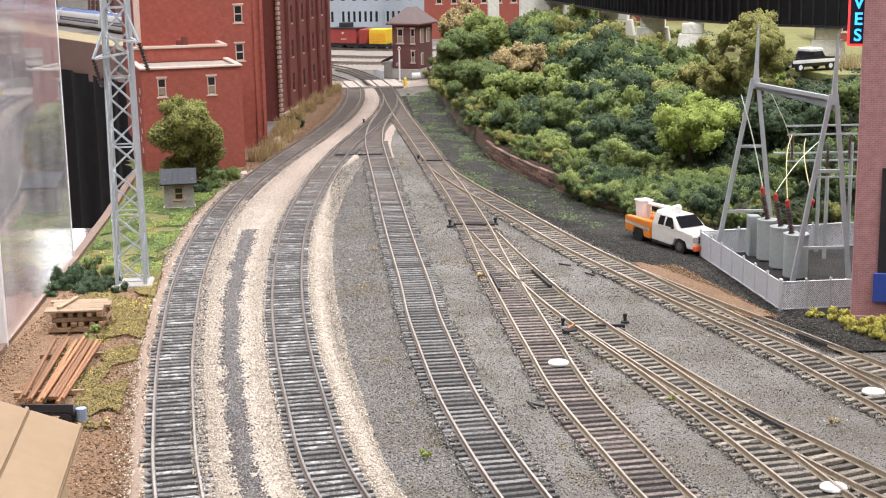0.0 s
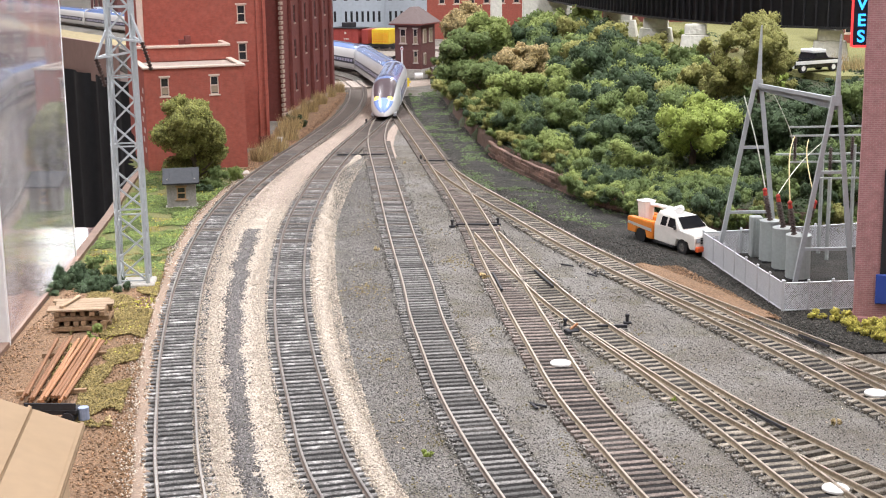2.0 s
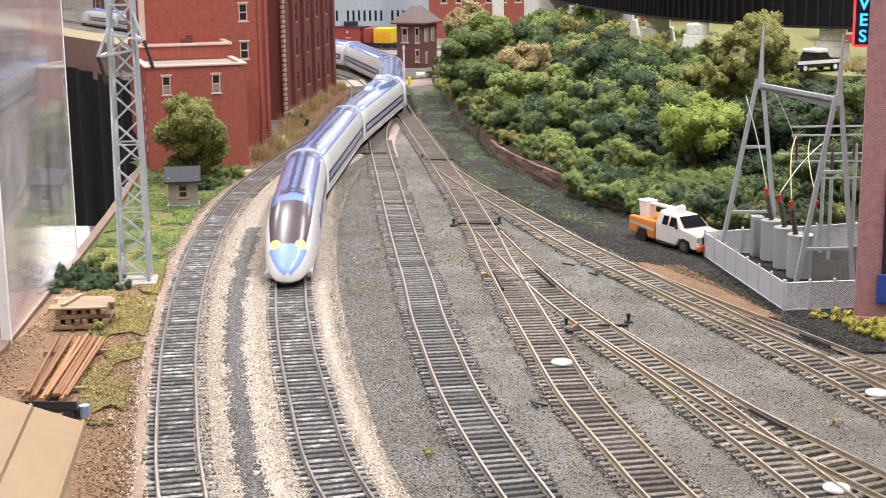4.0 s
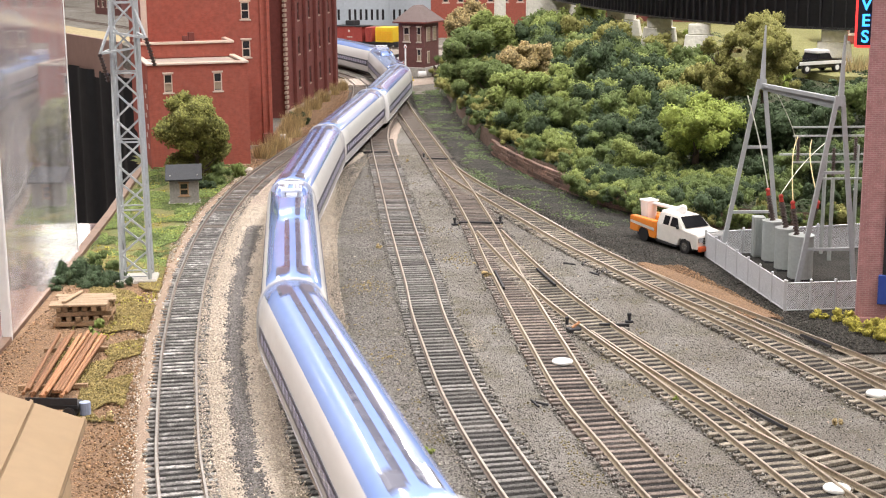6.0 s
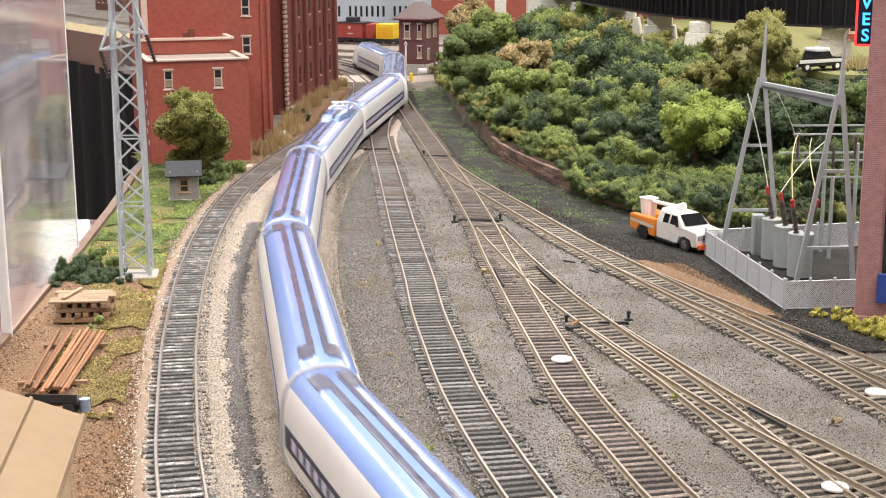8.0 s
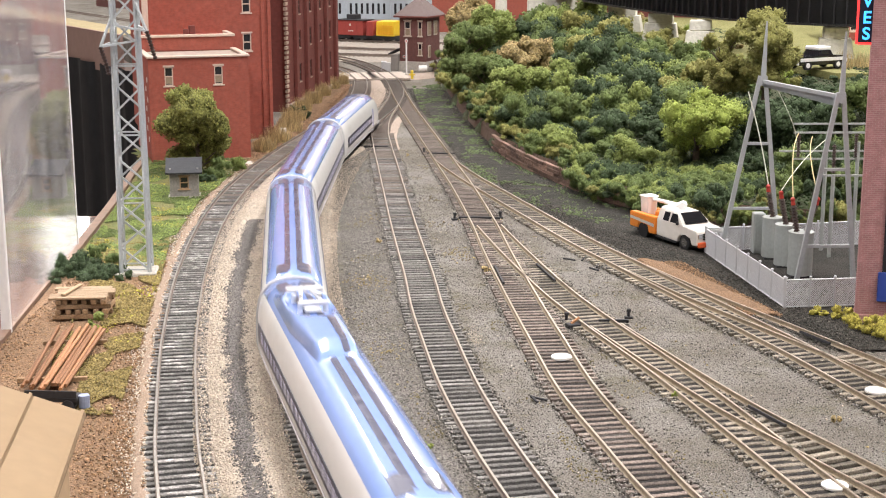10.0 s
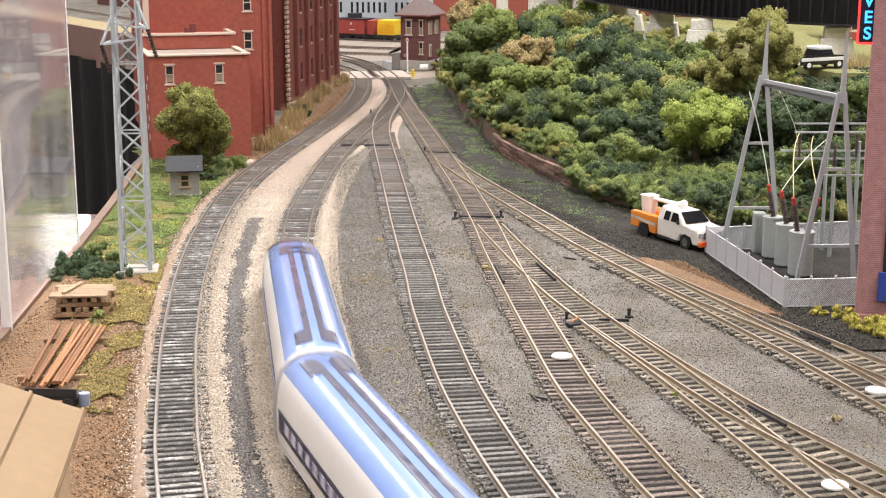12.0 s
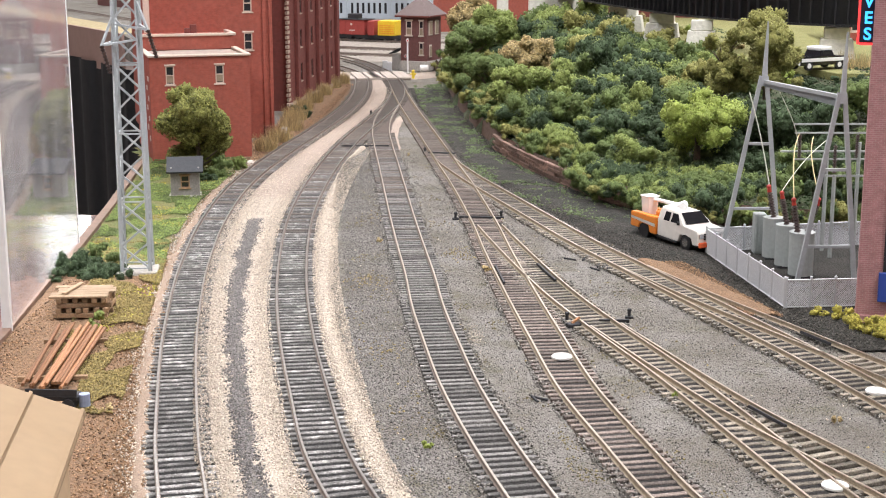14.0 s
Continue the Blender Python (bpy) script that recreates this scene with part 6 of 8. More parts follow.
    rows = []
    for _ in range(26000):
        i = int(g.integers(len(line)))
        if not 1.05 < line[i].y < 1.95:
            continue
        q = side(line, i, -g.uniform(-0.055, -0.002) if line[i].y < 1.3 else g.uniform(0.002, 0.04))
        if noise.noise(Vector((q.x * 45, q.y * 45, 4))) + 0.5 * noise.noise(Vector((q.x * 140, q.y * 140, 9))) > 0.05:
            rows.append((q.x, q.y, 0.0016, g.uniform(0.0005, 0.0015)))
    tagged(part("verge_weeds", grains("verge_weeds", rows, WEEDS, 7)), "green weeds on the dark soil below the wall", "weeds", kind="stuff")


# ---- bridge on the plateau ----
def bridge():
    b = thing("girder_bridge", pose(0, 0, 0), "black plate girder railway bridge with stiffener ribs", "bridge")
    line = spline([(0.16, 2.30), (0.19, 2.05), (0.227, 1.84), (0.286, 1.63), (0.36, 1.51), (0.47, 1.45), (1.1, 1.43)], 0.012)
    for off, nm in ((-0.012, "girder"), (0.012, "girder")):
        bm = bmesh.new()
        lo, hi = [], []
        n = len(line) - 1
        grid_mesh(bm, n, 1, lambda u, v: (lambda q: (q.x, q.y, 0.1115 + 0.042 * v))(side(line, round(u * n), off)))
        bmesh.ops.solidify(bm, geom=bm.faces[:], thickness=0.0012)
        g = part(nm, bm, GIRDER, b)
        bm = bmesh.new()
        box(bm, -0.0006, 0.0006, -0.003, 0.003, 0.1126, 0.1524)
        rib = shape("stiffener", bm, GIRDER)
        bm = bmesh.new()
        for i in range(0, n):
            d = tangent(line, i)
            m = Matrix.Translation(side(line, i, off)) @ Matrix.Rotation(math.atan2(d.y, d.x), 4, "Z")
            part("stiffener", rib, None, g, at=m)
            box(bm, -0.0062, 0.0062, -0.0035, 0.0035, 0.1105, 0.1125, 0, m)
        part("bottom_flange", bm, GIRDER, g)
        bm = bmesh.new()
        for i in range(0, n):
            d = tangent(line, i)
            box(bm, -0.0062, 0.0062, -0.0035, 0.0035, 0.1525, 0.155, 0, Matrix.Translation(side(line, i, off)) @ Matrix.Rotation(math.atan2(d.y, d.x), 4, "Z"))
        part("top_flange", bm, GIRDER, g)
    bm = bmesh.new()
    for i in range(0, len(line) - 1):
        d = tangent(line, i)
        box(bm, -0.0045, 0.0045, -0.016, 0.016, 0.1555, 0.1585, 0, Matrix.Translation(line[i]) @ Matrix.Rotation(math.atan2(d.y, d.x), 4, "Z"))
    part("deck_timber", bm, TIE_DARK, b, kind="stuff")
    for k, (x, y, w, turn, h) in enumerate(((0.283, 1.60, 0.028, 12, 0.1045), (0.258, 1.725, 0.034, 14, 0.1045), (0.232, 1.88, 0.042, 16, 0.1045), (0.40, 1.485, 0.030, 12, 0.1045), (0.55, 1.447, 0.030, 5, 0.1045), (0.70, 1.443, 0.03, 5, 0.1045))):
        p = thing("bridge_pier", pose(x, y, PLATEAU, 0, 0, -turn), "pale stepped concrete bridge pier on the lawn", "bridge pier", "piers of the bridge")
        hh = h + 0.006 - PLATEAU
        bm = bmesh.new()
        made = box(bm, -w * 0.62, w * 0.62, -0.010, 0.010, 0, hh * 0.62, 0.0008)
        for v in bm.verts:
            if v.co.z > hh * 0.5:
                v.co.x *= 0.86
                v.co.y *= 0.86
        part("footing", bm, PIER, p)
        bm = bmesh.new()
        box(bm, -w * 0.42, w * 0.42, -0.0085, 0.0085, hh * 0.62, hh * 0.95, 0.0008)
        bar(bm, (-w * 0.15, 0, hh * 0.78), (w * 0.15, 0, hh * 0.78), hh * 0.2, 10)
        part("cap", bm, PIER, p)
    # tall columns carrying the far approach
    for x, y, w in ((0.086, 2.13, 0.008), (0.162, 2.16, 0.036)):
        p = thing("concrete_column", pose(x, y, 0.06), "tall tan concrete viaduct column", "column", "columns of the viaduct")
        bm = bmesh.new()
        box(bm, -w, w, -0.012, 0.012, 0, 0.14, 0.001)
        part("shaft", bm, PIER, p)
        bm = bmesh.new()
        box(bm, -w * 1.12, w * 1.12, -0.0135, 0.0135, 0.14, 0.147, 0.001)
        part("capital", bm, PIER, p)


# ---- vehicles ----
ORANGE = mat("orange_truck_paint", (0.80, 0.26, 0.03), 0.35, 0.05, 100, coat=0.3)
TRUCK_WHITE = mat("ivory_truck_paint", (0.78, 0.75, 0.70), 0.3, 0.04, 100, coat=0.3)
PURE_WHITE = mat("white_plastic", (0.85, 0.85, 0.85), 0.35, 0.03, 100)
RED_ORANGE = mat("red_orange_bumper", (0.80, 0.13, 0.03), 0.35, 0.05, 100)
TYRE = mat("black_rubber_tyre", (0.018, 0.018, 0.02), 0.8, 0.1, 200)
CHROME = mat("dull_chrome", (0.65, 0.65, 0.66), 0.2, 0.05, 100, metal=1.0)
BLACK_PAINT = mat("gloss_black_paint", (0.012, 0.012, 0.016), 0.15, 0.05, 100, coat=0.5)


def wheel(parent, x, y, r, w, hub):
    bm = bmesh.new()
    bar(bm, (x - w / 2, y, r), (x + w / 2, y, r), r, 20)
    wh = part("wheel", bm, TYRE, parent)
    bm = bmesh.new()
    s = 1 if x > 0 else -1
    bar(bm, (x + s * w * 0.3, y, r), (x + s * w * 0.56, y, r), r * 0.55, 14)
    part("rim", bm, hub, wh)


def hull(bm, profile, half, top_half, z_wide):
    """A car body: side outline (y, z) swept across x, narrowing above z_wide."""
    zmax = max(z for _, z in profile)
    def hw(z):
        return half if z <= z_wide else half + (top_half - half) * (z - z_wide) / (zmax - z_wide)
    a = [bm.verts.new((-hw(z), y, z)) for y, z in profile]
    b = [bm.verts.new((hw(z), y, z)) for y, z in profile]
    n = len(profile)
    bm.faces.new(a)
    bm.faces.new(b[::-1])
    for i in range(n):
        bm.faces.new((a[i], b[i], b[(i + 1) % n], a[(i + 1) % n]))
    bmesh.ops.recalc_face_normals(bm, faces=bm.faces)
    bmesh.ops.bevel(bm, geom=[e for e in bm.edges if e.calc_face_angle(0) > 0.5], offset=0.0005, segments=2, affect="EDGES")


def utility_truck():
    """Front towards -y; origin on the ground under the middle of the wheelbase."""
    ax, ay, bx, by = 0.1415, 0.9825, 0.1635, 0.9405
    ang = math.degrees(math.atan2(-(bx - ax), by - ay)) + 180
    t = thing("utility_truck", pose((ax + bx) / 2 + 0.0060, (ay + by) / 2 - 0.0045, 0.0006, 0, 0, ang), "white pickup cab with orange utility body and bucket lift", "truck")
    bm = bmesh.new()
    hull(bm, [(-0.0365, 0.0055), (-0.0365, 0.0135), (-0.0355, 0.0148), (-0.0215, 0.0162), (-0.0125, 0.0232), (0.006, 0.0238), (0.0078, 0.0228), (0.0082, 0.0155), (0.0082, 0.0050), (-0.015, 0.0045), (-0.0175, 0.0095), (-0.0285, 0.0095), (-0.0305, 0.0050)], 0.0114, 0.0088, 0.0155)
    cab = part("cab", bm, TRUCK_WHITE, t)
    bm = bmesh.new()
    v = [bm.verts.new(p) for p in ((-0.0094, -0.0211, 0.0166), (0.0094, -0.0211, 0.0166), (0.0080, -0.0132, 0.0229), (-0.0080, -0.0132, 0.0229))]
    bm.faces.new(v)
    bmesh.ops.solidify(bm, geom=bm.faces[:], thickness=0.0005)
    bmesh.ops.transform(bm, verts=bm.verts, matrix=Matrix.Translation((0, -0.0004, 0.0004)))
    part("windscreen", bm, WIN_DARK, cab)
    for s in (-1, 1):
        for y0, y1 in ((-0.0165, -0.0065), (-0.0048, 0.0015)):
            bm = bmesh.new()
            lo, hi = 0.0164, 0.0222
            xl, xh = s * 0.01125, s * 0.0094
            sl = 0.004 if y0 < -0.01 else 0.0
            v = [bm.verts.new(p) for p in ((xl, y0, lo), (xl, y1, lo), (xh, y1 - 0.0003, hi), (xh, y0 + sl, hi))]
            bm.faces.new(v)
            bmesh.ops.solidify(bm, geom=bm.faces[:], thickness=0.0006)
            part("side_window", bm, WIN_DARK, cab)
        bm = bmesh.new()
        box(bm, s * 0.0121 - 0.0008, s * 0.0121 + 0.0008, -0.0166, -0.0150, 0.0158, 0.0182, 0.0003)
        part("mirror", bm, TYRE, cab)
        bm = bmesh.new()
        box(bm, s * 0.0088 - 0.0019, s * 0.0088 + 0.0019, -0.0370, -0.0363, 0.0100, 0.0132, 0.0003)
        part("headlight", bm, CHROME, cab)
        bm = bmesh.new()
        box(bm, s * 0.0112 - 0.0008, s * 0.0112 + 0.0008, -0.014, 0.008, 0.0032, 0.0046, 0.0003)
        part("running_board", bm, TYRE, t)
    bm = bmesh.new()
    for k in range(4):
        box(bm, -0.0066, 0.0066, -0.0371, -0.0364, 0.0092 + k * 0.0011, 0.0099 + k * 0.0011)
    part("grille", bm, TYRE, cab)
    bm = bmesh.new()
    box(bm, -0.0113, 0.0113, -0.0386, -0.0366, 0.0042, 0.0078, 0.0006)
    part("front_bumper", bm, RED_ORANGE, t, "red-orange front bumper")
    bm = bmesh.new()
    box(bm, -0.0085, 0.0085, -0.034, 0.034, 0.0030, 0.0050)
    part("chassis", bm, TYRE, t)
    for s in (-1, 1):
        bm = bmesh.new()
        hull(bm, [(0.0092, 0.0048), (0.0092, 0.0165), (0.0385, 0.0165), (0.0385, 0.0062), (0.0290, 0.0062), (0.0275, 0.0098), (0.0180, 0.0098), (0.0162, 0.0048)], 0.0026, 0.0026, 0.02)
        bmesh.ops.transform(bm, verts=bm.verts, matrix=Matrix.Translation((s * 0.0094, 0, 0)))
        sb = part("side_box", bm, ORANGE, t, "orange utility locker side")
        bm = bmesh.new()
        x = s * 0.0122
        v = [bm.verts.new(p) for p in ((x, 0.0098, 0.0098), (x, 0.0375, 0.0118), (x, 0.0375, 0.0137), (x, 0.0098, 0.0120))]
        bm.faces.new(v)
        bmesh.ops.solidify(bm, geom=bm.faces[:], thickness=0.0004)
        part("stripe", bm, PURE_WHITE, sb, "white stripe")
    bm = bmesh.new()
    box(bm, -0.0066, 0.0066, 0.0092, 0.0385, 0.0075, 0.0092)
    box(bm, -0.0066, 0.0066, 0.0092, 0.0105, 0.0092, 0.0165)
    part("bed", bm, ORANGE, t)
    bm = bmesh.new()
    box(bm, -0.005, 0.005, 0.0120, 0.0190, 0.0092, 0.0190, 0.0006)
    part("lift_turret", bm, ORANGE, t)
    bm = bmesh.new()
    bar(bm, (0.0, 0.016, 0.0205), (0.004, -0.0005, 0.0258), 0.0019, 8, 0.0024)
    bar(bm, (0.004, -0.0005, 0.0258), (-0.001, -0.006, 0.0256), 0.0028, 8)
    part("boom", bm, PURE_WHITE, t, "white folded lift boom")
    bm = bmesh.new()
    bar(bm, (0.004, 0.000, 0.0246), (0.001, 0.0300, 0.0248), 0.0014, 8)
    part("upper_boom", bm, PURE_WHITE, t)
    bm = bmesh.new()
    made = box(bm, -0.0045, 0.0045, 0.0285, 0.0375, 0.0135, 0.0265, 0.0006)
    for vv in bm.verts:
        if vv.co.z < 0.02:
            vv.co.x *= 0.85
            vv.co.y = 0.033 + (vv.co.y - 0.033) * 0.85
    bucket = part("bucket", bm, PURE_WHITE, t, "white lift bucket")
    bm = bmesh.new()
    box(bm, -0.0050, 0.0050, 0.0280, 0.0380, 0.0260, 0.0272, 0.0004)
    part("rim", bm, PURE_WHITE, bucket)
    bm = bmesh.new()
    box(bm, -0.009, 0.009, 0.0386, 0.0415, 0.0050, 0.0065, 0.0004)
    part("rear_step", bm, TYRE, t)
    for x in (-0.0098, 0.0098):
        wheel(t, x, -0.0232, 0.0053, 0.0034, CHROME)
        wheel(t, x, 0.0232, 0.0053, 0.0034, TYRE)


def old_pickup():
    p = thing("vintage_pickup", pose(0.352, 1.372, PLATEAU + 0.0014, 0, 0, 118), "black and white vintage pickup parked on the plateau", "truck")
    bm = bmesh.new()
    hull(bm, [(-0.029, 0.0045), (-0.029, 0.012), (-0.012, 0.0132), (-0.0095, 0.0192), (0.004, 0.0195), (0.0062, 0.0132), (0.029, 0.0125), (0.029, 0.0045)], 0.0108, 0.0088, 0.0132)
    body = part("body", bm, BLACK_PAINT, p)
    bm = bmesh.new()
    box(bm, -0.0096, 0.0096, -0.0102, 0.0052, 0.0176, 0.0212, 0.0008)
    part("roof", bm, PURE_WHITE, p, "white cab roof")
    bm = bmesh.new()
    for s in (-1, 1):
        box(bm, s * 0.0109 - 0.0005, s * 0.0109 + 0.0005, -0.028, 0.028, 0.0080, 0.0112, 0.0002)
    box(bm, -0.0105, 0.0105, -0.0305, -0.029, 0.0050, 0.0095, 0.0003)
    box(bm, -0.0105, 0.0105, 0.029, 0.0305, 0.0050, 0.0095, 0.0003)
    part("white_panel", bm, PURE_WHITE, body)
    for s in (-1, 1):
        bm = bmesh.new()
        box(bm, s * 0.0098 - 0.0006, s * 0.0098 + 0.0006, -0.0075, 0.003, 0.0140, 0.0182, 0.0002)
        part("side_window", bm, WIN_DARK, body)
    for x in (-0.0095, 0.0095):
        for y in (-0.0185, 0.0185):
            wheel(p, x, y, 0.0044, 0.0030, PURE_WHITE)


# ---- substation ----
GALV = mat("galvanised_wire", (0.66, 0.68, 0.71), 0.45, 0.08, 300, metal=0.3)
TRANSFORMER = mat("pale_grey_green_paint", (0.40, 0.43, 0.42), 0.5, 0.08, 120)
RED_CAP = mat("red_plastic_cap", (0.50, 0.05, 0.035), 0.4, 0.05, 200)
CABLE = mat("yellowed_cable", (0.62, 0.50, 0.25), 0.6, 0.05, 200)
CABLE_WHITE = mat("pale_cable", (0.70, 0.72, 0.62), 0.6, 0.05, 200)
FENCE_H = 0.0160


def fence_run(name, a, b, posts, solid):
    a, b = Vector((*a, 0)), Vector((*b, 0))
    f = thing("chain_link_fence", pose(0, 0, 0.0012), "silver chain-link fence run with round posts", "fence", "fence round the substation")
    for k in range(posts):
        q = a.lerp(b, k / (posts - 1))
        bm = bmesh.new()
        bar(bm, (q.x, q.y, -0.001), (q.x, q.y, FENCE_H + 0.0010), 0.00065, 8)
        bmesh.ops.create_icosphere(bm, subdivisions=1, radius=0.00095, matrix=Matrix.Translation((q.x, q.y, FENCE_H + 0.0013)))
        part("post", bm, GALV, f)
    for z in (FENCE_H, 0.0006):
        bm = bmesh.new()
        bar(bm, (a.x, a.y, z), (b.x, b.y, z), 0.00048, 6)
        part("rail", bm, GALV, f)
    L, d = (b - a).length, (b - a).normalized()
    bm = bmesh.new()
    pitch, h = 0.00105, FENCE_H - 0.0008
    n = int((L + h) / pitch)
    for k in range(n):
        for sgn in (1, -1):
            s0 = -h + k * pitch if sgn > 0 else k * pitch
            u0, u1 = (s0, s0 + h) if sgn > 0 else (s0, s0 - h)
            z0, z1 = 0.0006, FENCE_H
            # clip to the panel
            t0, t1 = 0.0, 1.0
            du = u1 - u0
            for lim, side_ in ((0.0, 1), (L, -1)):
                g0, g1 = side_ * (u0 - lim), side_ * (u1 - lim)
                if g0 < 0 and g1 < 0:
                    t0, t1 = 1.0, 0.0
                elif g0 < 0:
                    t0 = max(t0, g0 / (g0 - g1))
                elif g1 < 0:
                    t1 = min(t1, g0 / (g0 - g1))
            if t1 - t0 < 0.02:
                continue
            p, q = a + d * (u0 + du * t0), a + d * (u0 + du * t1)
            bar(bm, (p.x, p.y, z0 + (z1 - z0) * t0), (q.x, q.y, z0 + (z1 - z0) * t1), 0.00019, 3)
    part("wire_mesh", bm, GALV, f, kind="stuff")


def a_frame(x0, x1, y, split, top, lean, rungs):
    f = thing("a_frame_mast", pose(0, 0, 0.001), "grey steel A-frame mast with pointed top", "mast", "masts of the substation")
    apex = Vector(((x0 + x1) / 2 + lean, y, split))
    for x in (x0, x1):
        bm = bmesh.new()
        bar(bm, (x, y, -0.001), (apex.x + (x - apex.x) * 0.08, y, split + 0.004), 0.0019, 4, 0.0017)
        part("leg", bm, GREY_STEEL, f)
    bm = bmesh.new()
    bar(bm, (apex.x, y, split - 0.002), (apex.x + 0.0008, y, top), 0.0024, 4, 0.0006)
    part("spire", bm, GREY_STEEL, f)
    for z in rungs:
        k = z / split
        xa, xb = x0 + (apex.x - x0) * k, x1 + (apex.x - x1) * k
        bm = bmesh.new()
        bar(bm, (xa, y, z), (xb, y, z), 0.0012, 4)
        part("rung", bm, GREY_STEEL, f)
    return apex


def wire(name, pts, r, material, label):
    cu = bmesh.new()
    tube(cu, pts, r)
    return tagged(part(name, cu, material), label, "cable", "cables of the substation")


def arc3(a, b, bulge, n=8):
    a, b = Vector(a), Vector(b)
    return [a.lerp(b, i / n) + Vector(bulge) * math.sin(math.pi * i / n) for i in range(n + 1)]


def substation():
    fence_run("a", (0.1905, 0.783), (0.1715, 0.921), 8, True)
    fence_run("b", (0.1910, 0.782), (0.2330, 0.786), 4, False)
    fence_run("c", (0.1715, 0.923), (0.300, 0.950), 6, False)
    p1 = a_frame(0.1795, 0.2175, 0.915, 0.112, 0.150, 0.0040, (0.031, 0.073))
    p2 = a_frame(0.2103, 0.2450, 0.838, 0.110, 0.149, 0.0036, (0.023, 0.069))
    b = thing("mast_beam", pose(0, 0, 0), "grey riveted steel beam between the masts", "beam")
    bm = bmesh.new()
    q1, q2 = p1 + Vector((0, 0, 0.0015)), p2 + Vector((0, 0, 0.0025))
    bar(bm, q1, q2, 0.0016, 4)
    part("top_chord", bm, GREY_STEEL, b)
    bm = bmesh.new()
    w0, w1 = q1 - Vector((0, 0, 0.0012)), q2 - Vector((0, 0, 0.0012))
    vs = [bm.verts.new(p) for p in (w0, w1, w1 - Vector((0, 0, 0.0050)), w0 - Vector((0, 0, 0.0020)))]
    bm.faces.new(vs)
    bmesh.ops.solidify(bm, geom=bm.faces[:], thickness=0.0008)
    part("web_plate", bm, GREY_STEEL, b)
    # gravel bed
    bm = bmesh.new()
    slab(bm, [(0.1915, 0.7845), (0.34, 0.79), (0.34, 0.955), (0.1725, 0.92)], 0.0, 0.0021)
    tagged(part("substation_bed", bm, DARK_SOIL), "dark gravel bed inside the fence", "ground", kind="structure")
    caps = []
    for k, (x, y, r, h) in enumerate(((0.2165, 0.8545, 0.0074, 0.0262), (0.2130, 0.8800, 0.0064, 0.0255), (0.2100, 0.9030, 0.0062, 0.0255))):
        t = thing("transformer", pose(x, y, 0.0021), "pale grey cylindrical transformer tank with ribbed bushings", "transformer", "transformers of the substation")
        bm = bmesh.new()
        bar(bm, (0, 0, 0.0012), (0, 0, h), r, 28)
        part("tank", bm, TRANSFORMER, t, smooth=False)
        bm = bmesh.new()
        bar(bm, (0, 0, h), (0, 0, h + 0.0012), r * 1.04, 28)
        part("lid", bm, TRANSFORMER, t)
        bm = bmesh.new()
        box(bm, -r * 0.9, r * 0.9, -r * 0.9, r * 0.9, 0, 0.0013)
        part("plinth", bm, UNDER_DARK, t)
        for sx, tilt in (((-0.003, -0.0028), (0.0028, 0.0052)) if k == 0 else ((0.0, -0.0034),)):
            z0, z1 = h + 0.0012, h + 0.0175
            bm = bmesh.new()
            ribbed(bm, (sx, 0, z0), (sx + tilt, 0, z1), 0.0021, 9)
            u = part("bushing", bm, INSULATOR, t, "dark ribbed porcelain bushing")
            bm = bmesh.new()
            bar(bm, (sx + tilt, 0, z1), (sx + tilt * 1.15, 0, z1 + 0.003), 0.0014, 10, 0.0011)
            bmesh.ops.create_icosphere(bm, subdivisions=2, radius=0.0015, matrix=Matrix.Translation((sx + tilt * 1.15, 0, z1 + 0.0033)))
            part("cap", bm, RED_CAP, u, "red cap")
            caps.append((x + sx + tilt * 1.15, y, z1 + 0.007))
    r = thing("radiator_cabinet", pose(0.2045, 0.918, 0.0021), "pale grey radiator cabinet beside the tanks", "cabinet")
    bm = bmesh.new()
    box(bm, -0.0038, 0.0038, -0.004, 0.004, 0, 0.0265, 0.0005)
    part("case", bm, TRANSFORMER, r)
    for k in range(4):
        bm = bmesh.new()
        x = -0.0028 + k * 0.0019
        box(bm, x - 0.0005, x + 0.0005, -0.0047, -0.0041, 0.002, 0.025)
        part("fin", bm, TRANSFORMER, r)
    # switch rack behind
    s = thing("switch_rack", pose(0, 0, 0.0015), "grey steel switch rack with dark insulators", "switch rack")
    for x, y in ((0.2475, 0.925), (0.2475, 0.905), (0.268, 0.925)):
        bm = bmesh.new()
        bar(bm, (x, y, 0), (x, y, 0.072 if y > 0.91 else 0.054), 0.0013, 8)
        part("post", bm, TRANSFORMER, s)
    for z, y, x0, x1 in ((0.0535, 0.905, 0.238, 0.275), (0.061, 0.925, 0.226, 0.285), (0.063, 0.945, 0.222, 0.285), (0.078, 0.925, 0.226, 0.290), (0.081, 0.945, 0.230, 0.290)):
        bm = bmesh.new()
        bar(bm, (x0, y, z), (x1, y, z), 0.0008, 4)
        part("crossbar", bm, TRANSFORMER, s)
    for x, y in ((0.2295, 0.925), (0.2475, 0.906), (0.2675, 0.906), (0.2665, 0.925)):
        bm = bmesh.new()
        ribbed(bm, (x, y, 0.062 if y > 0.91 else 0.055), (x, y, 0.077 if y > 0.91 else 0.073), 0.0015, 10)
        part("insulator", bm, INSULATOR, s)
    ends = [(0.229, 0.925, 0.079), (0.238, 0.925, 0.077), (0.248, 0.925, 0.076), (0.200, 0.915, 0.094)]
    wire("cable", arc3(caps[0], ends[0], (-0.002, 0, 0.006)), 0.00035, CABLE, "yellowed cable curving up from a bushing")
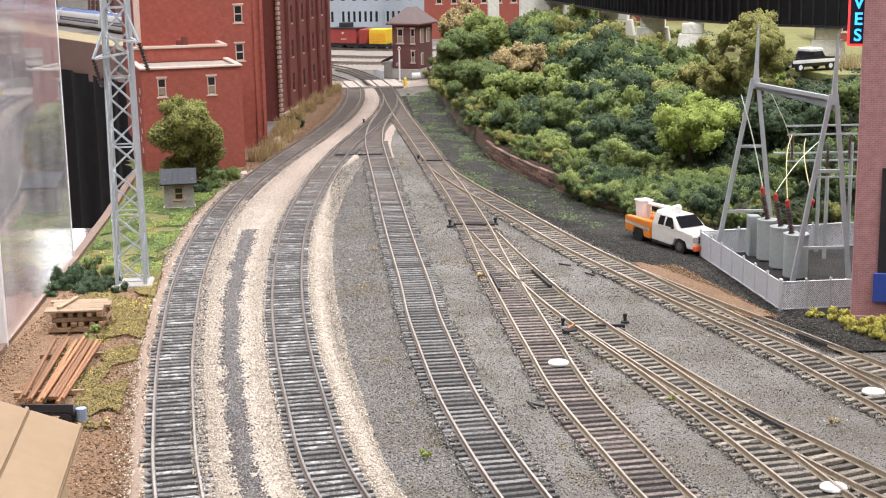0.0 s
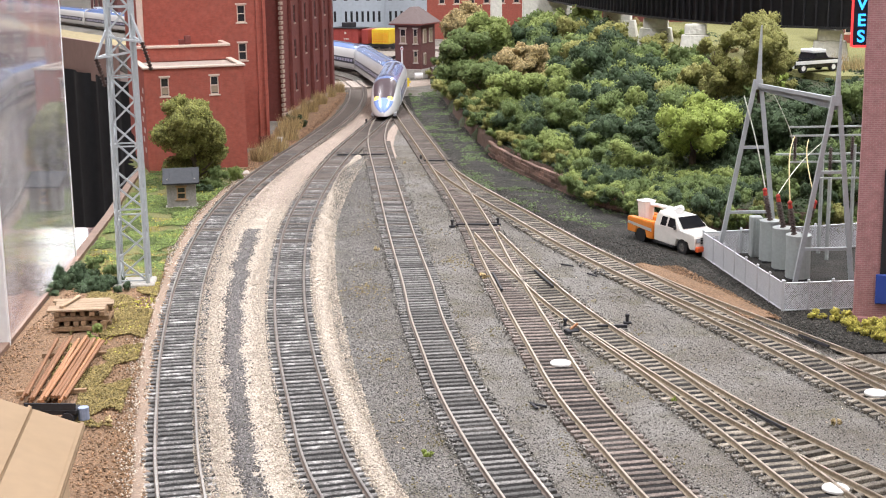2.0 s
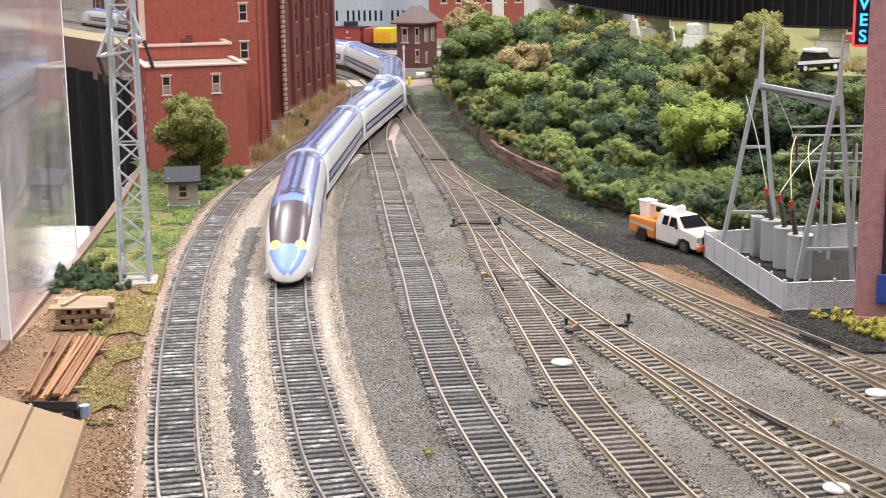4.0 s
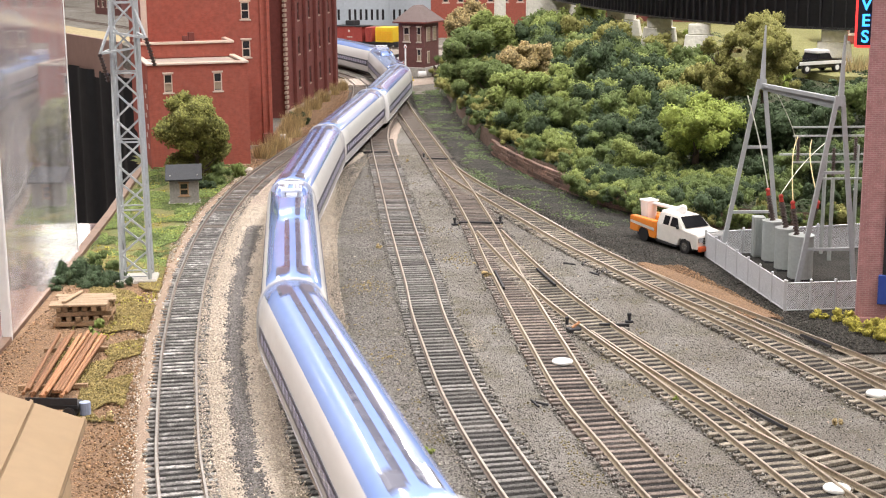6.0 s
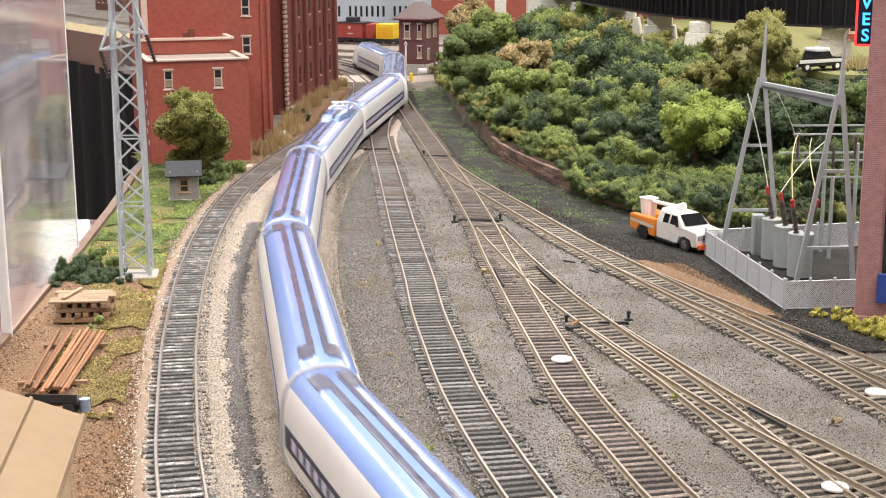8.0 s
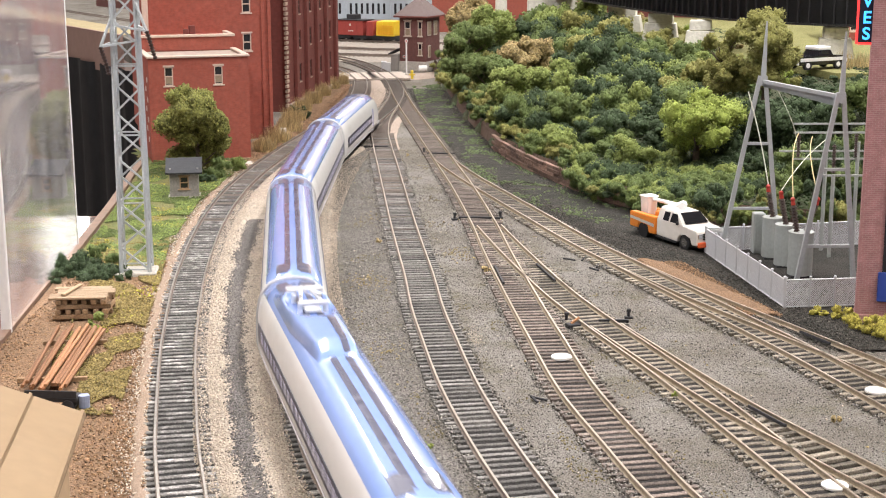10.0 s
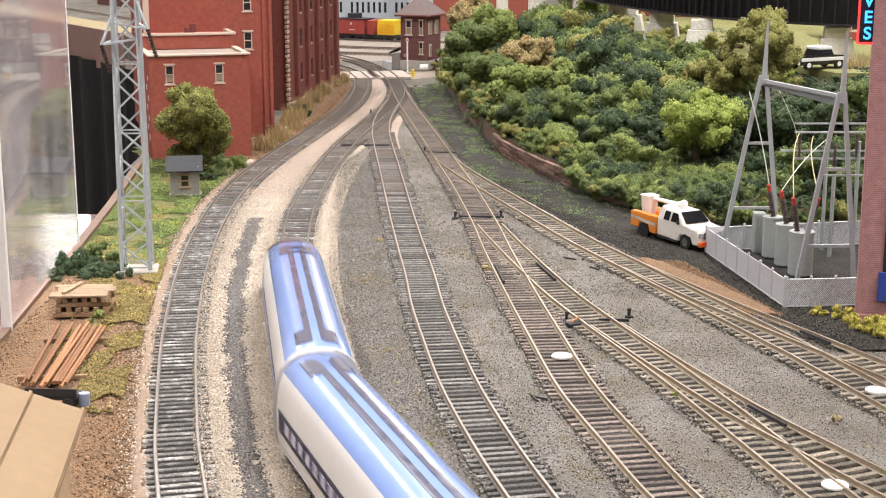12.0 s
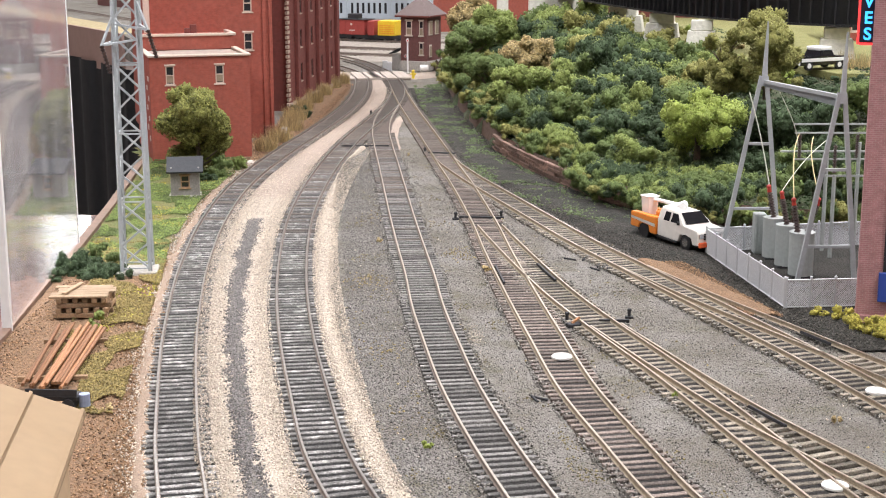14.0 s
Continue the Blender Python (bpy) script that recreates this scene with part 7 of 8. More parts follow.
    wire("cable", arc3(caps[1], ends[1], (-0.003, 0, 0.005)), 0.00035, CABLE, "yellowed cable curving up from a bushing")
    wire("cable", arc3(caps[2], ends[2], (-0.001, 0, 0.002)), 0.00028, CABLE_WHITE, "pale cable curving up from a bushing")
    wire("cable", arc3(caps[3], (p1.x - 0.009, p1.y, p1.z - 0.005), (0.001, 0, 0)), 0.00040, CABLE_WHITE, "pale cable hanging from the mast")
    wire("cable", arc3((p1.x + 0.009, p1.y, p1.z - 0.003), (p1.x + 0.026, p1.y + 0.01, 0.07), (0.004, 0, -0.004)), 0.00028, CABLE_WHITE, "thin pale cable hanging from the beam")


SIGN_DARK = mat("black_sign_board", (0.012, 0.015, 0.03), 0.4, 0.05, 100)
SIGN_RED = glow("red_neon", (1.0, 0.05, 0.05), 1.1)
SIGN_BLUE = glow("blue_neon", (0.06, 0.45, 1.0), 1.6)
BLUE_POSTER = mat("blue_poster", (0.03, 0.07, 0.35), 0.5, 0.05, 100)


def corner_building():
    b = thing("brick_corner_building", pose(0.2215, 0.752, 0, 0, 0, -14), "pinkish brick corner building with a blue poster", "building")
    bm = bmesh.new()
    box(bm, 0, 0.12, 0, 0.012, 0, 0.30)
    part("front_wall", bm, BRICK_PINK, b)
    bm = bmesh.new()
    box(bm, -0.0006, 0.1205, -0.0012, 0.0125, 0, 0.006, 0.0004)
    part("plinth", bm, BRICK_PINK, b)
    bm = bmesh.new()
    box(bm, 0.0125, 0.05, -0.0012, -0.0001, 0.0205, 0.086)
    part("recessed_window", bm, WIN_DARK, b)
    bm = bmesh.new()
    box(bm, 0.0105, 0.05, -0.0028, -0.0013, 0.0140, 0.0300, 0.0003)
    part("poster", bm, BLUE_POSTER, b, "blue poster")
    s = thing("neon_sign", pose(0.2200, 0.758, 0.1495, 0, 0, -6), "vertical neon sign with blue letters and red border", "sign")
    bm = bmesh.new()
    box(bm, -0.0050, 0.0050, -0.0012, 0.0012, 0, 0.055, 0.0004)
    board = part("board", bm, SIGN_DARK, s)
    bm = bmesh.new()
    for q in ((-0.0054, -0.0043, 0, 0.055), (0.0043, 0.0054, 0, 0.055), (-0.0042, 0.0042, -0.0004, 0.0008)):
        box(bm, q[0], q[1], -0.0019, -0.0013, q[2], q[3])
    part("border", bm, SIGN_RED, board, "red neon border")
    for k, ch in enumerate("SEV"):
        cu = bpy.data.curves.new("letter", "FONT")
        cu.body, cu.size, cu.extrude, cu.align_x = ch, 0.0088, 0.0002, "CENTER"
        cu.offset = 0.00018
        tmp = bpy.data.objects.new("letter", cu)
        me = bpy.data.meshes.new_from_object(tmp)
        bpy.data.objects.remove(tmp)
        me.materials.append(SIGN_BLUE)
        part("letter", me, None, board, at=pose(-0.0002, -0.0017, 0.0024 + 0.0083 * k, 90, 0, 0))
    bm = bmesh.new()
    bar(bm, (0.0050, 0.0, 0.03), (0.012, 0.0, 0.03), 0.0006)
    part("bracket", bm, GREY_STEEL, s)
    for k, (x, y, sz) in enumerate(((0.205, 0.765, 0.010), (0.213, 0.757, 0.011), (0.219, 0.742, 0.013), (0.226, 0.735, 0.014), (0.2265, 0.722, 0.013), (0.232, 0.728, 0.014))):
        shrub(x, y, 0.0012, sz, "yellow", 300 + k, "low bright yellow flowering shrub by the fence", "yellow shrubs by the fence")


# ---- small yard things ----
DISC_WHITE = mat("white_disc_plastic", (0.88, 0.87, 0.85), 0.4, 0.03, 100)


def yard_bits():
    for x, y, z in ((0.0585, 0.684, 0.0020), (0.1485, 0.516, 0.0020), (0.1975, 0.630, 0.0020)):
        d = thing("white_disc", pose(x, y, z), "round white plastic disc lying between the rails", "disc", "white discs in the yard")
        bm = bmesh.new()
        bar(bm, (0, 0, 0), (0, 0, 0.0013), 0.0051, 28)
        bmesh.ops.bevel(bm, geom=[e for e in bm.edges if e.calc_face_angle(0) > 1.0], offset=0.0003, segments=2, affect="EDGES")
        part("disc", bm, DISC_WHITE, d)
    for x, y, r in ((0.009, 1.035, 20), (0.0425, 1.04, 0), (0.067, 0.756, 10), (0.1015, 0.763, 0), (-0.017, 1.352, 15), (-0.0815, 1.63, 0)):
        s = thing("switch_stand", pose(x, y, 0.0004, 0, 0, r), "small black switch stand beside the track", "switch stand", "switch stands in the yard")
        bm = bmesh.new()
        box(bm, -0.0022, 0.0022, -0.0015, 0.0015, 0, 0.0014, 0.0002)
        part("base", bm, UNDER_DARK, s)
        bm = bmesh.new()
        bar(bm, (0, 0, 0.001), (0, 0, 0.0042), 0.0009, 8)
        part("stem", bm, UNDER_DARK, s)
        bm = bmesh.new()
        box(bm, -0.0011, 0.0011, -0.0011, 0.0011, 0.0040, 0.0056, 0.0003)
        part("head", bm, UNDER_DARK, s)
    m = thing("switch_motor", pose(0.0715, 0.746, 0.0004, 0, 0, 20), "black switch motor box with rust stains", "switch motor")
    bm = bmesh.new()
    box(bm, -0.0055, 0.0055, -0.0026, 0.0026, 0, 0.0024, 0.0004)
    part("case", bm, UNDER_DARK, m)
    bm = bmesh.new()
    bar(bm, (-0.003, 0, 0.0024), (0.0015, 0, 0.0052), 0.0008)
    part("lever", bm, RUST_ROD, m)
    # throw bars under the points
    for x0, y0, x1, y1 in ((0.012, 1.036, 0.042, 1.033), (-0.014, 1.342, 0.012, 1.338), (0.084, 0.7525, 0.1, 0.752), (-0.098, 1.385, -0.052, 1.385)):
        t = thing("throw_bar", pose(0, 0, 0), "dark throw bar across the switch points", "throw bar", "throw bars in the yard")
        bm = bmesh.new()
        bar(bm, (x0, y0, 0.0021), (x1, y1, 0.0021), 0.0013, 4)
        part("bar", bm, UNDER_DARK, t)
    # black guard rails and scrap
    for key, off, y0, y1 in (("ladder_spur", 0.0062, 0.577, 0.607), ("back_spur", 0.0062, 0.700, 0.726), ("ladder_track", 0.0062, 0.835, 0.885), ("yard_lead", -0.0062, 0.83, 0.88)):
        g = thing("guard_rail", pose(0, 0, 0), "short black guard rail beside a running rail", "guard rail", "guard rails in the yard")
        bm = bmesh.new()
        pts = [side(LINES[key], i, off) for i, q in enumerate(LINES[key]) if y0 <= q.y <= y1]
        tube(bm, [q + Vector((0, 0, 0.0031)) for q in pts], 0.0009, 4)
        part("rail", bm, UNDER_DARK, g)
    rng = random.Random(6)
    for x, y, n in ((0.0985, 0.882, 5), (0.039, 0.627, 2), (0.088, 0.90, 2), (0.10, 0.92, 1)):
        for k in range(n):
            s = thing("scrap_piece", pose(x + rng.uniform(-0.008, 0.008), y + rng.uniform(-0.006, 0.006), 0.0012, 0, 0, rng.uniform(0, 180)), "short dark scrap of rail on the cinders", "scrap", "scrap in the yard")
            bm = bmesh.new()
            bar(bm, (-0.004, 0, 0), (0.004, 0.0012, 0.0004), 0.0006, 6)
            part("rod", bm, UNDER_DARK, s)
    for x, y, c in ((0.1695, 0.592, "straw"), (-0.032, 1.335, "straw"), (0.028, 0.87, "straw"), (-0.043, 0.955, "straw"), (0.105, 0.625, "bright"), (-0.006, 0.56, "bright"), (-0.13, 0.96, "bright"), (-0.148, 0.605, "straw")):
        shrub(x, y, 0.001, rng.uniform(0.003, 0.0055), c, 400 + int(y * 100), "tiny pale crumb of scenery foam on the cinders", "loose crumbs in the yard", "crumb", "foam_crumb")
    g = np.random.default_rng(3)
    rows = []
    for cx, cy, r, n in ((-0.045, 0.85, 0.012, 120), (-0.03, 0.70, 0.012, 70), (0.012, 0.92, 0.012, 120), (-0.05, 1.05, 0.015, 60), (-0.02, 0.60, 0.015, 40), (0.10, 0.66, 0.014, 40)):
        for _ in range(n):
            rows.append((cx + g.normal(0, r * 0.6), cy + g.normal(0, r * 0.9), 0.0006, g.uniform(0.0003, 0.0008)))
    for _ in range(1500):
        x, y = g.uniform(-0.055, 0.2), g.uniform(0.5, 1.12)
        if noise.noise(Vector((x * 28, y * 22, 11))) > 0.22:
            rows.append((x + g.normal(0, 0.002), y, 0.0006, g.uniform(0.0003, 0.0009)))
    spill = [(0.017 + g.normal(0, 0.0022), 0.730 + g.normal(0, 0.012), 0.0003, g.uniform(0.0002, 0.00045)) for _ in range(260)]
    spill += [(g.uniform(-0.06, 0.2), g.uniform(0.47, 1.1), 0.0006, g.uniform(0.0003, 0.0008)) for _ in range(260)]
    tagged(part("pale_specks", grains("pale_specks", spill, CREAM_GRAIN, 13)), "pale plaster specks spilled on the cinders", "gravel", kind="stuff")
    tagged(part("weed_specks", grains("weed_specks", rows, FOAM["tan"], 12)), "olive weed specks on the cinders", "weeds", kind="stuff")


# ---- the far end ----
CABIN_BROWN = brick_mat("maroon_brown_brick", (0.17, 0.065, 0.06), (0.14, 0.055, 0.05), (0.16, 0.08, 0.075), 0.0028)
CABIN_ROOF = mat("mauve_grey_shingles", (0.17, 0.13, 0.125), 0.85, 0.15, 200, 0.2)
WIN_CREAM = mat("cream_window_frame", (0.60, 0.52, 0.45), 0.7, 0.08, 100)
WAREHOUSE_BLUE = mat("pale_blue_grey_siding", (0.42, 0.47, 0.53), 0.6, 0.07, 40)
CAR_RED = mat("faded_red_freight_car", (0.36, 0.06, 0.05), 0.6, 0.15, 100)
CAR_YELLOW = mat("yellow_freight_car", (0.80, 0.55, 0.03), 0.5, 0.08, 100)
PLANK = mat("pale_crossing_plank", (0.50, 0.43, 0.375), 0.8, 0.1, 200, rand=0.05)
YELLOW = mat("yellow_hydrant_paint", (0.80, 0.60, 0.05), 0.5, 0.05, 100)


def signal_cabin():
    c = thing("signal_cabin", pose(-0.024, 2.135, 0, 0, 0, -24), "two-storey maroon brick signal cabin with hipped roof", "building")
    W, D, H = 0.042, 0.050, 0.082
    bm = bmesh.new()
    box(bm, -W - 0.001, 0.001, -0.001, D + 0.001, 0, 0.0145, 0.0005)
    part("base", bm, CONCRETE, c)
    bm = bmesh.new()
    box(bm, -W, 0, 0, D, 0.0145, H)
    part("body", bm, CABIN_BROWN, c)
    bm = bmesh.new()
    e = 0.007
    lo = [bm.verts.new(p) for p in ((-W - e, -e, H - 0.001), (e, -e, H - 0.001), (e, D + e, H - 0.001), (-W - e, D + e, H - 0.001))]
    hi = [bm.verts.new(p) for p in ((-W * 0.6, D * 0.35, H + 0.022), (-W * 0.4, D * 0.35, H + 0.022), (-W * 0.4, D * 0.65, H + 0.022), (-W * 0.6, D * 0.65, H + 0.022))]
    bm.faces.new(lo[::-1])
    bm.faces.new(hi)
    for i in range(4):
        bm.faces.new((lo[i], lo[(i + 1) % 4], hi[(i + 1) % 4], hi[i]))
    part("roof", bm, CABIN_ROOF, c)
    bm = bmesh.new()
    box(bm, -W - e, e, -e, D + e, H - 0.0035, H - 0.0011, 0.0004)
    part("eaves", bm, BRICK_DARK, c)
    for x, z, w, h in ((-0.0285, 0.052, 0.0095, 0.021), (-0.0085, 0.052, 0.0065, 0.021), (-0.0085, 0.024, 0.0062, 0.017)):
        sash_window(c, x, z, w, h, -0.0012, blind=0.45, trim=WIN_CREAM)
    for y, z, w, h in ((0.012, 0.052, 0.012, 0.021), (0.034, 0.052, 0.012, 0.021), (0.012, 0.020, 0.008, 0.018)):
        bm = bmesh.new()
        box(bm, -0.0002, 0.0012, y - w / 2, y + w / 2, z, z + h, 0.0003)
        wi = part("window", bm, WIN_CREAM, c)
        bm = bmesh.new()
        for s in (-1, 1):
            box(bm, 0.0008, 0.0016, y + s * w * 0.22 - w * 0.17, y + s * w * 0.22 + w * 0.17, z + h * 0.08, z + h * 0.92)
        part("pane", bm, BLIND, wi)
    bm = bmesh.new()
    box(bm, -W - 0.013, -W - 0.001, -0.004, 0.014, 0.0, 0.024, 0.0005)
    lean = part("lean_to", bm, GREY_BOARD, c)
    bm = bmesh.new()
    prism(bm, [(-W - 0.016, 0.024), (0.0 - W, 0.032), (0.0 - W, 0.0335), (-W - 0.016, 0.0255)], -0.007, 0.017)
    part("lean_to_roof", bm, SLATE, lean)


REAR_BALLAST = mat("grey_tan_ballast", (0.34, 0.30, 0.26), 0.95, 0.35, 60, 0.6, fine=12)
FAR_TURF = mat("pale_straw_turf", (0.46, 0.38, 0.22), 0.95, 0.25, 60, 0.5)


def rear_yard():
    rows = [("rear_one", [(-0.60, 3.02), (-0.35, 2.83), (-0.15, 2.70), (0.05, 2.62), (0.4, 2.55)]), ("rear_two", [(-0.55, 2.75), (-0.30, 2.60), (-0.10, 2.50), (0.06, 2.45), (0.4, 2.4)]), ("rear_three", [(-0.42, 2.52), (-0.22, 2.43), (-0.05, 2.37), (0.10, 2.35)])]
    for key, pts in rows:
        LINES[key] = spline(pts)
        track(key, "far yard track with pale rails and weathered ties", RAIL_STEEL, TIE_BROWN, 0.0085)
    ribbon("rear_ballast", [(-0.55, 2.60), (-0.25, 2.36), (-0.05, 2.27), (0.12, 2.26)], [(-0.62, 3.12), (-0.35, 2.93), (-0.15, 2.80), (0.12, 2.72)], REAR_BALLAST, 0.0002, "pale ballast of the far yard", 0.004, 0.0004, 0.02)
    line = LINES["rear_one"]

    def freight(name, s_mid, length, material, label, height=0.036):
        i = min(range(len(line)), key=lambda j: abs(line[j].x - s_mid))
        d = tangent(line, i)
        f = thing(name, Matrix.Translation((line[i].x, line[i].y, TOP)) @ Matrix.Rotation(math.atan2(d.y, d.x), 4, "Z"), label, "freight car", "freight cars in the far yard")
        h = length / 2
        bm = bmesh.new()
        box(bm, -h, h, -0.0155, 0.0155, 0.009, height, 0.0008)
        part("body", bm, material, f)
        bm = bmesh.new()
        box(bm, -h - 0.003, h + 0.003, -0.012, 0.012, 0.0055, 0.009)
        part("frame", bm, UNDER_DARK, f)
        for x in (-h * 0.65, h * 0.65):
            bm = bmesh.new()
            for dx in (-0.0095, 0.0095):
                bar(bm, (x + dx, -0.0098, 0.0048), (x + dx, 0.0098, 0.0048), 0.0048, 14)
            box(bm, x - 0.013, x + 0.013, -0.0125, -0.0105, 0.003, 0.0065)
            part("truck", bm, UNDER_DARK, f)
        bm = bmesh.new()
        n = max(3, int(length / 0.011))
        for k in range(n + 1):
            x = -h + length * k / n
            box(bm, x - 0.0005, x + 0.0005, -0.0164, -0.0156, 0.009, height - 0.001)
        part("ribs", bm, material, f)
        return f
    f = freight("red_freight_car", -0.160, 0.054, CAR_RED, "faded red freight car on the far yard track")
    bm = bmesh.new()
    box(bm, -0.012, 0.008, -0.010, 0.010, 0.0375, 0.0465, 0.001)
    part("cupola", bm, UNDER_DARK, f, "black cupola")
    bm = bmesh.new()
    box(bm, -0.031, 0.031, -0.0175, 0.0175, 0.036, 0.0375, 0.0004)
    part("roof", bm, UNDER_DARK, f, "black overhanging roof")
    bm = bmesh.new()
    for k in range(3):
        box(bm, -0.004 + 0.004 * k, -0.001 + 0.004 * k, -0.0168, -0.0164, 0.016, 0.018)
    box(bm, -0.002, 0.002, -0.0168, -0.0164, 0.026, 0.030)
    part("faded_lettering", bm, STONE_TRIM, f)
    freight("red_freight_car", -0.238, 0.085, CAR_RED, "faded red freight car on the far yard track", 0.032)
    freight("red_freight_car", -0.124, 0.012, CAR_RED, "short red freight car on the far yard track", 0.035)
    f = freight("yellow_freight_car", -0.097, 0.034, CAR_YELLOW, "bright yellow maintenance car on the far yard track")
    bm = bmesh.new()
    for k in range(5):
        box(bm, -0.015, 0.015, -0.0168, -0.0164, 0.013 + 0.0035 * k, 0.0138 + 0.0035 * k)
    part("panel_lines", bm, ORANGE, f)
    # pale blue industrial hall with narrow windows
    w = thing("industrial_hall", pose(-0.50, 3.42, 0, 0, 0, -9), "pale blue-grey corrugated industrial hall with dark windows", "building")
    holes = [(0.19 + 0.013 * k, 0.012, 0.0058, 0.024) for k in range(30) if k % 8 != 7] + [(0.19 + 0.026 * k, 0.060, 0.009, 0.026) for k in range(16)]
    bm = bmesh.new()
    wall_with_holes(bm, 0, 0.75, 0, 0.24, 0, 0.006, holes)
    part("front_wall", bm, WAREHOUSE_BLUE, w)
    for x, z, ww, h in holes:
        bm = bmesh.new()
        box(bm, x - ww / 2, x + ww / 2, 0.002, 0.004, z, z + h)
        part("window", bm, WIN_DARK, w)
    for k in range(57):
        bm = bmesh.new()
        x = 0.0095 + k * 0.013
        if all(abs(x - h[0]) > h[2] / 2 + 0.001 for h in holes):
            box(bm, x - 0.001, x + 0.001, -0.0018, -0.0001, 0, 0.24)
            part("rib", bm, WAREHOUSE_BLUE, w)
        else:
            bm.free()
    bm = bmesh.new()
    box(bm, 0, 0.75, 0.0061, 0.3, 0.234, 0.24)
    part("roof", bm, SLATE, w)
    b = thing("far_brick_building", pose(-0.02, 2.95, 0, 0, 0, 0), "far red brick building behind the cabin", "building")
    holes = [(0.03 + 0.03 * k, 0.07 + 0.05 * j, 0.012, 0.024) for k in range(9) for j in range(3)]
    bm = bmesh.new()
    wall_with_holes(bm, 0, 0.30, 0, 0.26, 0, 0.006, holes)
    part("front_wall", bm, BRICK_RED, b)
    bm = bmesh.new()
    box(bm, 0, 0.006, 0.0061, 0.2, 0, 0.26)
    part("side_wall", bm, BRICK_RED, b)
    bm = bmesh.new()
    box(bm, 0.294, 0.30, 0.0061, 0.2, 0, 0.26)
    part("side_wall", bm, BRICK_RED, b)
    for x, z, ww, h in holes:
        sash_window(b, x, z, ww, h, 0.001, blind=0.0)
    b = thing("brown_block", pose(0.215, 2.19, PLATEAU, 0, 0, -14), "long dull brown brick block behind the bridge", "building")
    holes = [(0.04 + 0.045 * k, 0.02 + 0.055 * j, 0.016, 0.03) for k in range(16) for j in range(2)]
    bm = bmesh.new()
    wall_with_holes(bm, 0, 0.8, 0, 0.20, 0, 0.006, holes)
    part("front_wall", bm, BRICK_DARK, b)
    for x, z, ww, h in holes:
        sash_window(b, x, z, ww, h, 0.001, blind=0.0)
    bm = bmesh.new()
    box(bm, 0, 0.8, 0.0061, 0.2, 0.19, 0.195)
    part("roof", bm, SLATE, b)
    b = thing("small_brick_shop", pose(0.455, 1.72, PLATEAU, 0, 0, -8), "small red brick shop beyond the bridge", "building")
    bm = bmesh.new()
    wall_with_holes(bm, 0, 0.16, 0, 0.05, 0, 0.004, [(0.03, 0.012, 0.012, 0.02), (0.06, 0.012, 0.012, 0.02), (0.09, 0.012, 0.012, 0.02), (0.12, 0.012, 0.012, 0.02)])
    part("front_wall", bm, BRICK_RED, b)
    for k in range(4):
        sash_window(b, 0.03 + 0.03 * k, 0.012, 0.012, 0.02, 0.001, blind=0.0)
    bm = bmesh.new()
    box(bm, -0.002, 0.162, -0.002, 0.09, 0.05, 0.053)
    part("roof", bm, CREAM_TRIM, b)
    grass_tufts("dry_hilltop_grass", [(0.385 + 0.02 * k, 1.38 - 0.012 * (k % 3), PLATEAU, 0.012, 150) for k in range(7)], "straw", "dry straw grass on the hilltop", 17, 0.020)
    # crossing planks
    c = thing("level_crossing", pose(0, 0, 0), "level crossing of pale planks across two tracks", "level crossing")
    for key, ymid in (("outer", 2.045), ("main", 2.05)):
        line2 = LINES[key]
        i = min(range(len(line2)), key=lambda j: abs(line2[j].y - ymid))
        d = tangent(line2, i)
        for off in (-0.0225, -0.0140, -0.0048, 0.0, 0.0048, 0.0140, 0.0225):
            bm = bmesh.new()
            wdt = 0.0023 if abs(off) < 0.01 else 0.0041
            box(bm, -wdt, wdt, -0.045, 0.045, 0.0012, 0.0040, 0.0003)
            q = side(line2, i, off)
            part("plank", bm, PLANK, c, at=Matrix.Translation((q.x, q.y, 0)) @ Matrix.Rotation(math.atan2(-d.x, d.y), 4, "Z"))
    ribbon("crossing_road", [(-0.17, 2.0), (-0.10, 2.005), (-0.05, 2.01), (0.0, 2.06), (0.03, 2.12)], [(-0.17, 2.10), (-0.10, 2.10), (-0.04, 2.11), (0.0, 2.15), (0.02, 2.18)], BEIGE_PATH, 0.0003, "pale road over the crossing", 0.001, 0.0003)
    # signal, hydrant, van, cabinets
    s = thing("railway_signal", pose(-0.051, 2.085, 0), "pale railway signal mast with round heads", "signal")
    bm = bmesh.new()
    box(bm, -0.005, 0.005, -0.004, 0.004, 0, 0.003, 0.0004)
    part("base", bm, CONCRETE, s)
    bm = bmesh.new()
    bar(bm, (0, 0, 0.003), (0, 0, 0.052), 0.0012, 8)
    part("mast", bm, CAR_WHITE, s)
    for z, x in ((0.049, 0.0), (0.027, -0.003)):
        bm = bmesh.new()
        bar(bm, (x, -0.0022, z), (x, -0.0008, z), 0.0023, 16)
        hd = part("head", bm, CAR_WHITE if z > 0.04 else GREY_STEEL, s)
        bm = bmesh.new()
        bar(bm, (x, -0.0030, z), (x, -0.0022, z), 0.0012, 10)
        part("lens", bm, RED_CAP, hd, "red lens")
    h = thing("fire_hydrant", pose(-0.042, 2.03, 0), "yellow fire hydrant beside the crossing", "hydrant")
    bm = bmesh.new()
    bar(bm, (0, 0, 0), (0, 0, 0.010), 0.0022, 10, 0.0019)
    part("barrel", bm, YELLOW, h)
    bm = bmesh.new()
    bmesh.ops.create_icosphere(bm, subdivisions=2, radius=0.0023, matrix=Matrix.Translation((0, 0, 0.0105)))
    part("bonnet", bm, YELLOW, h)
    bm = bmesh.new()
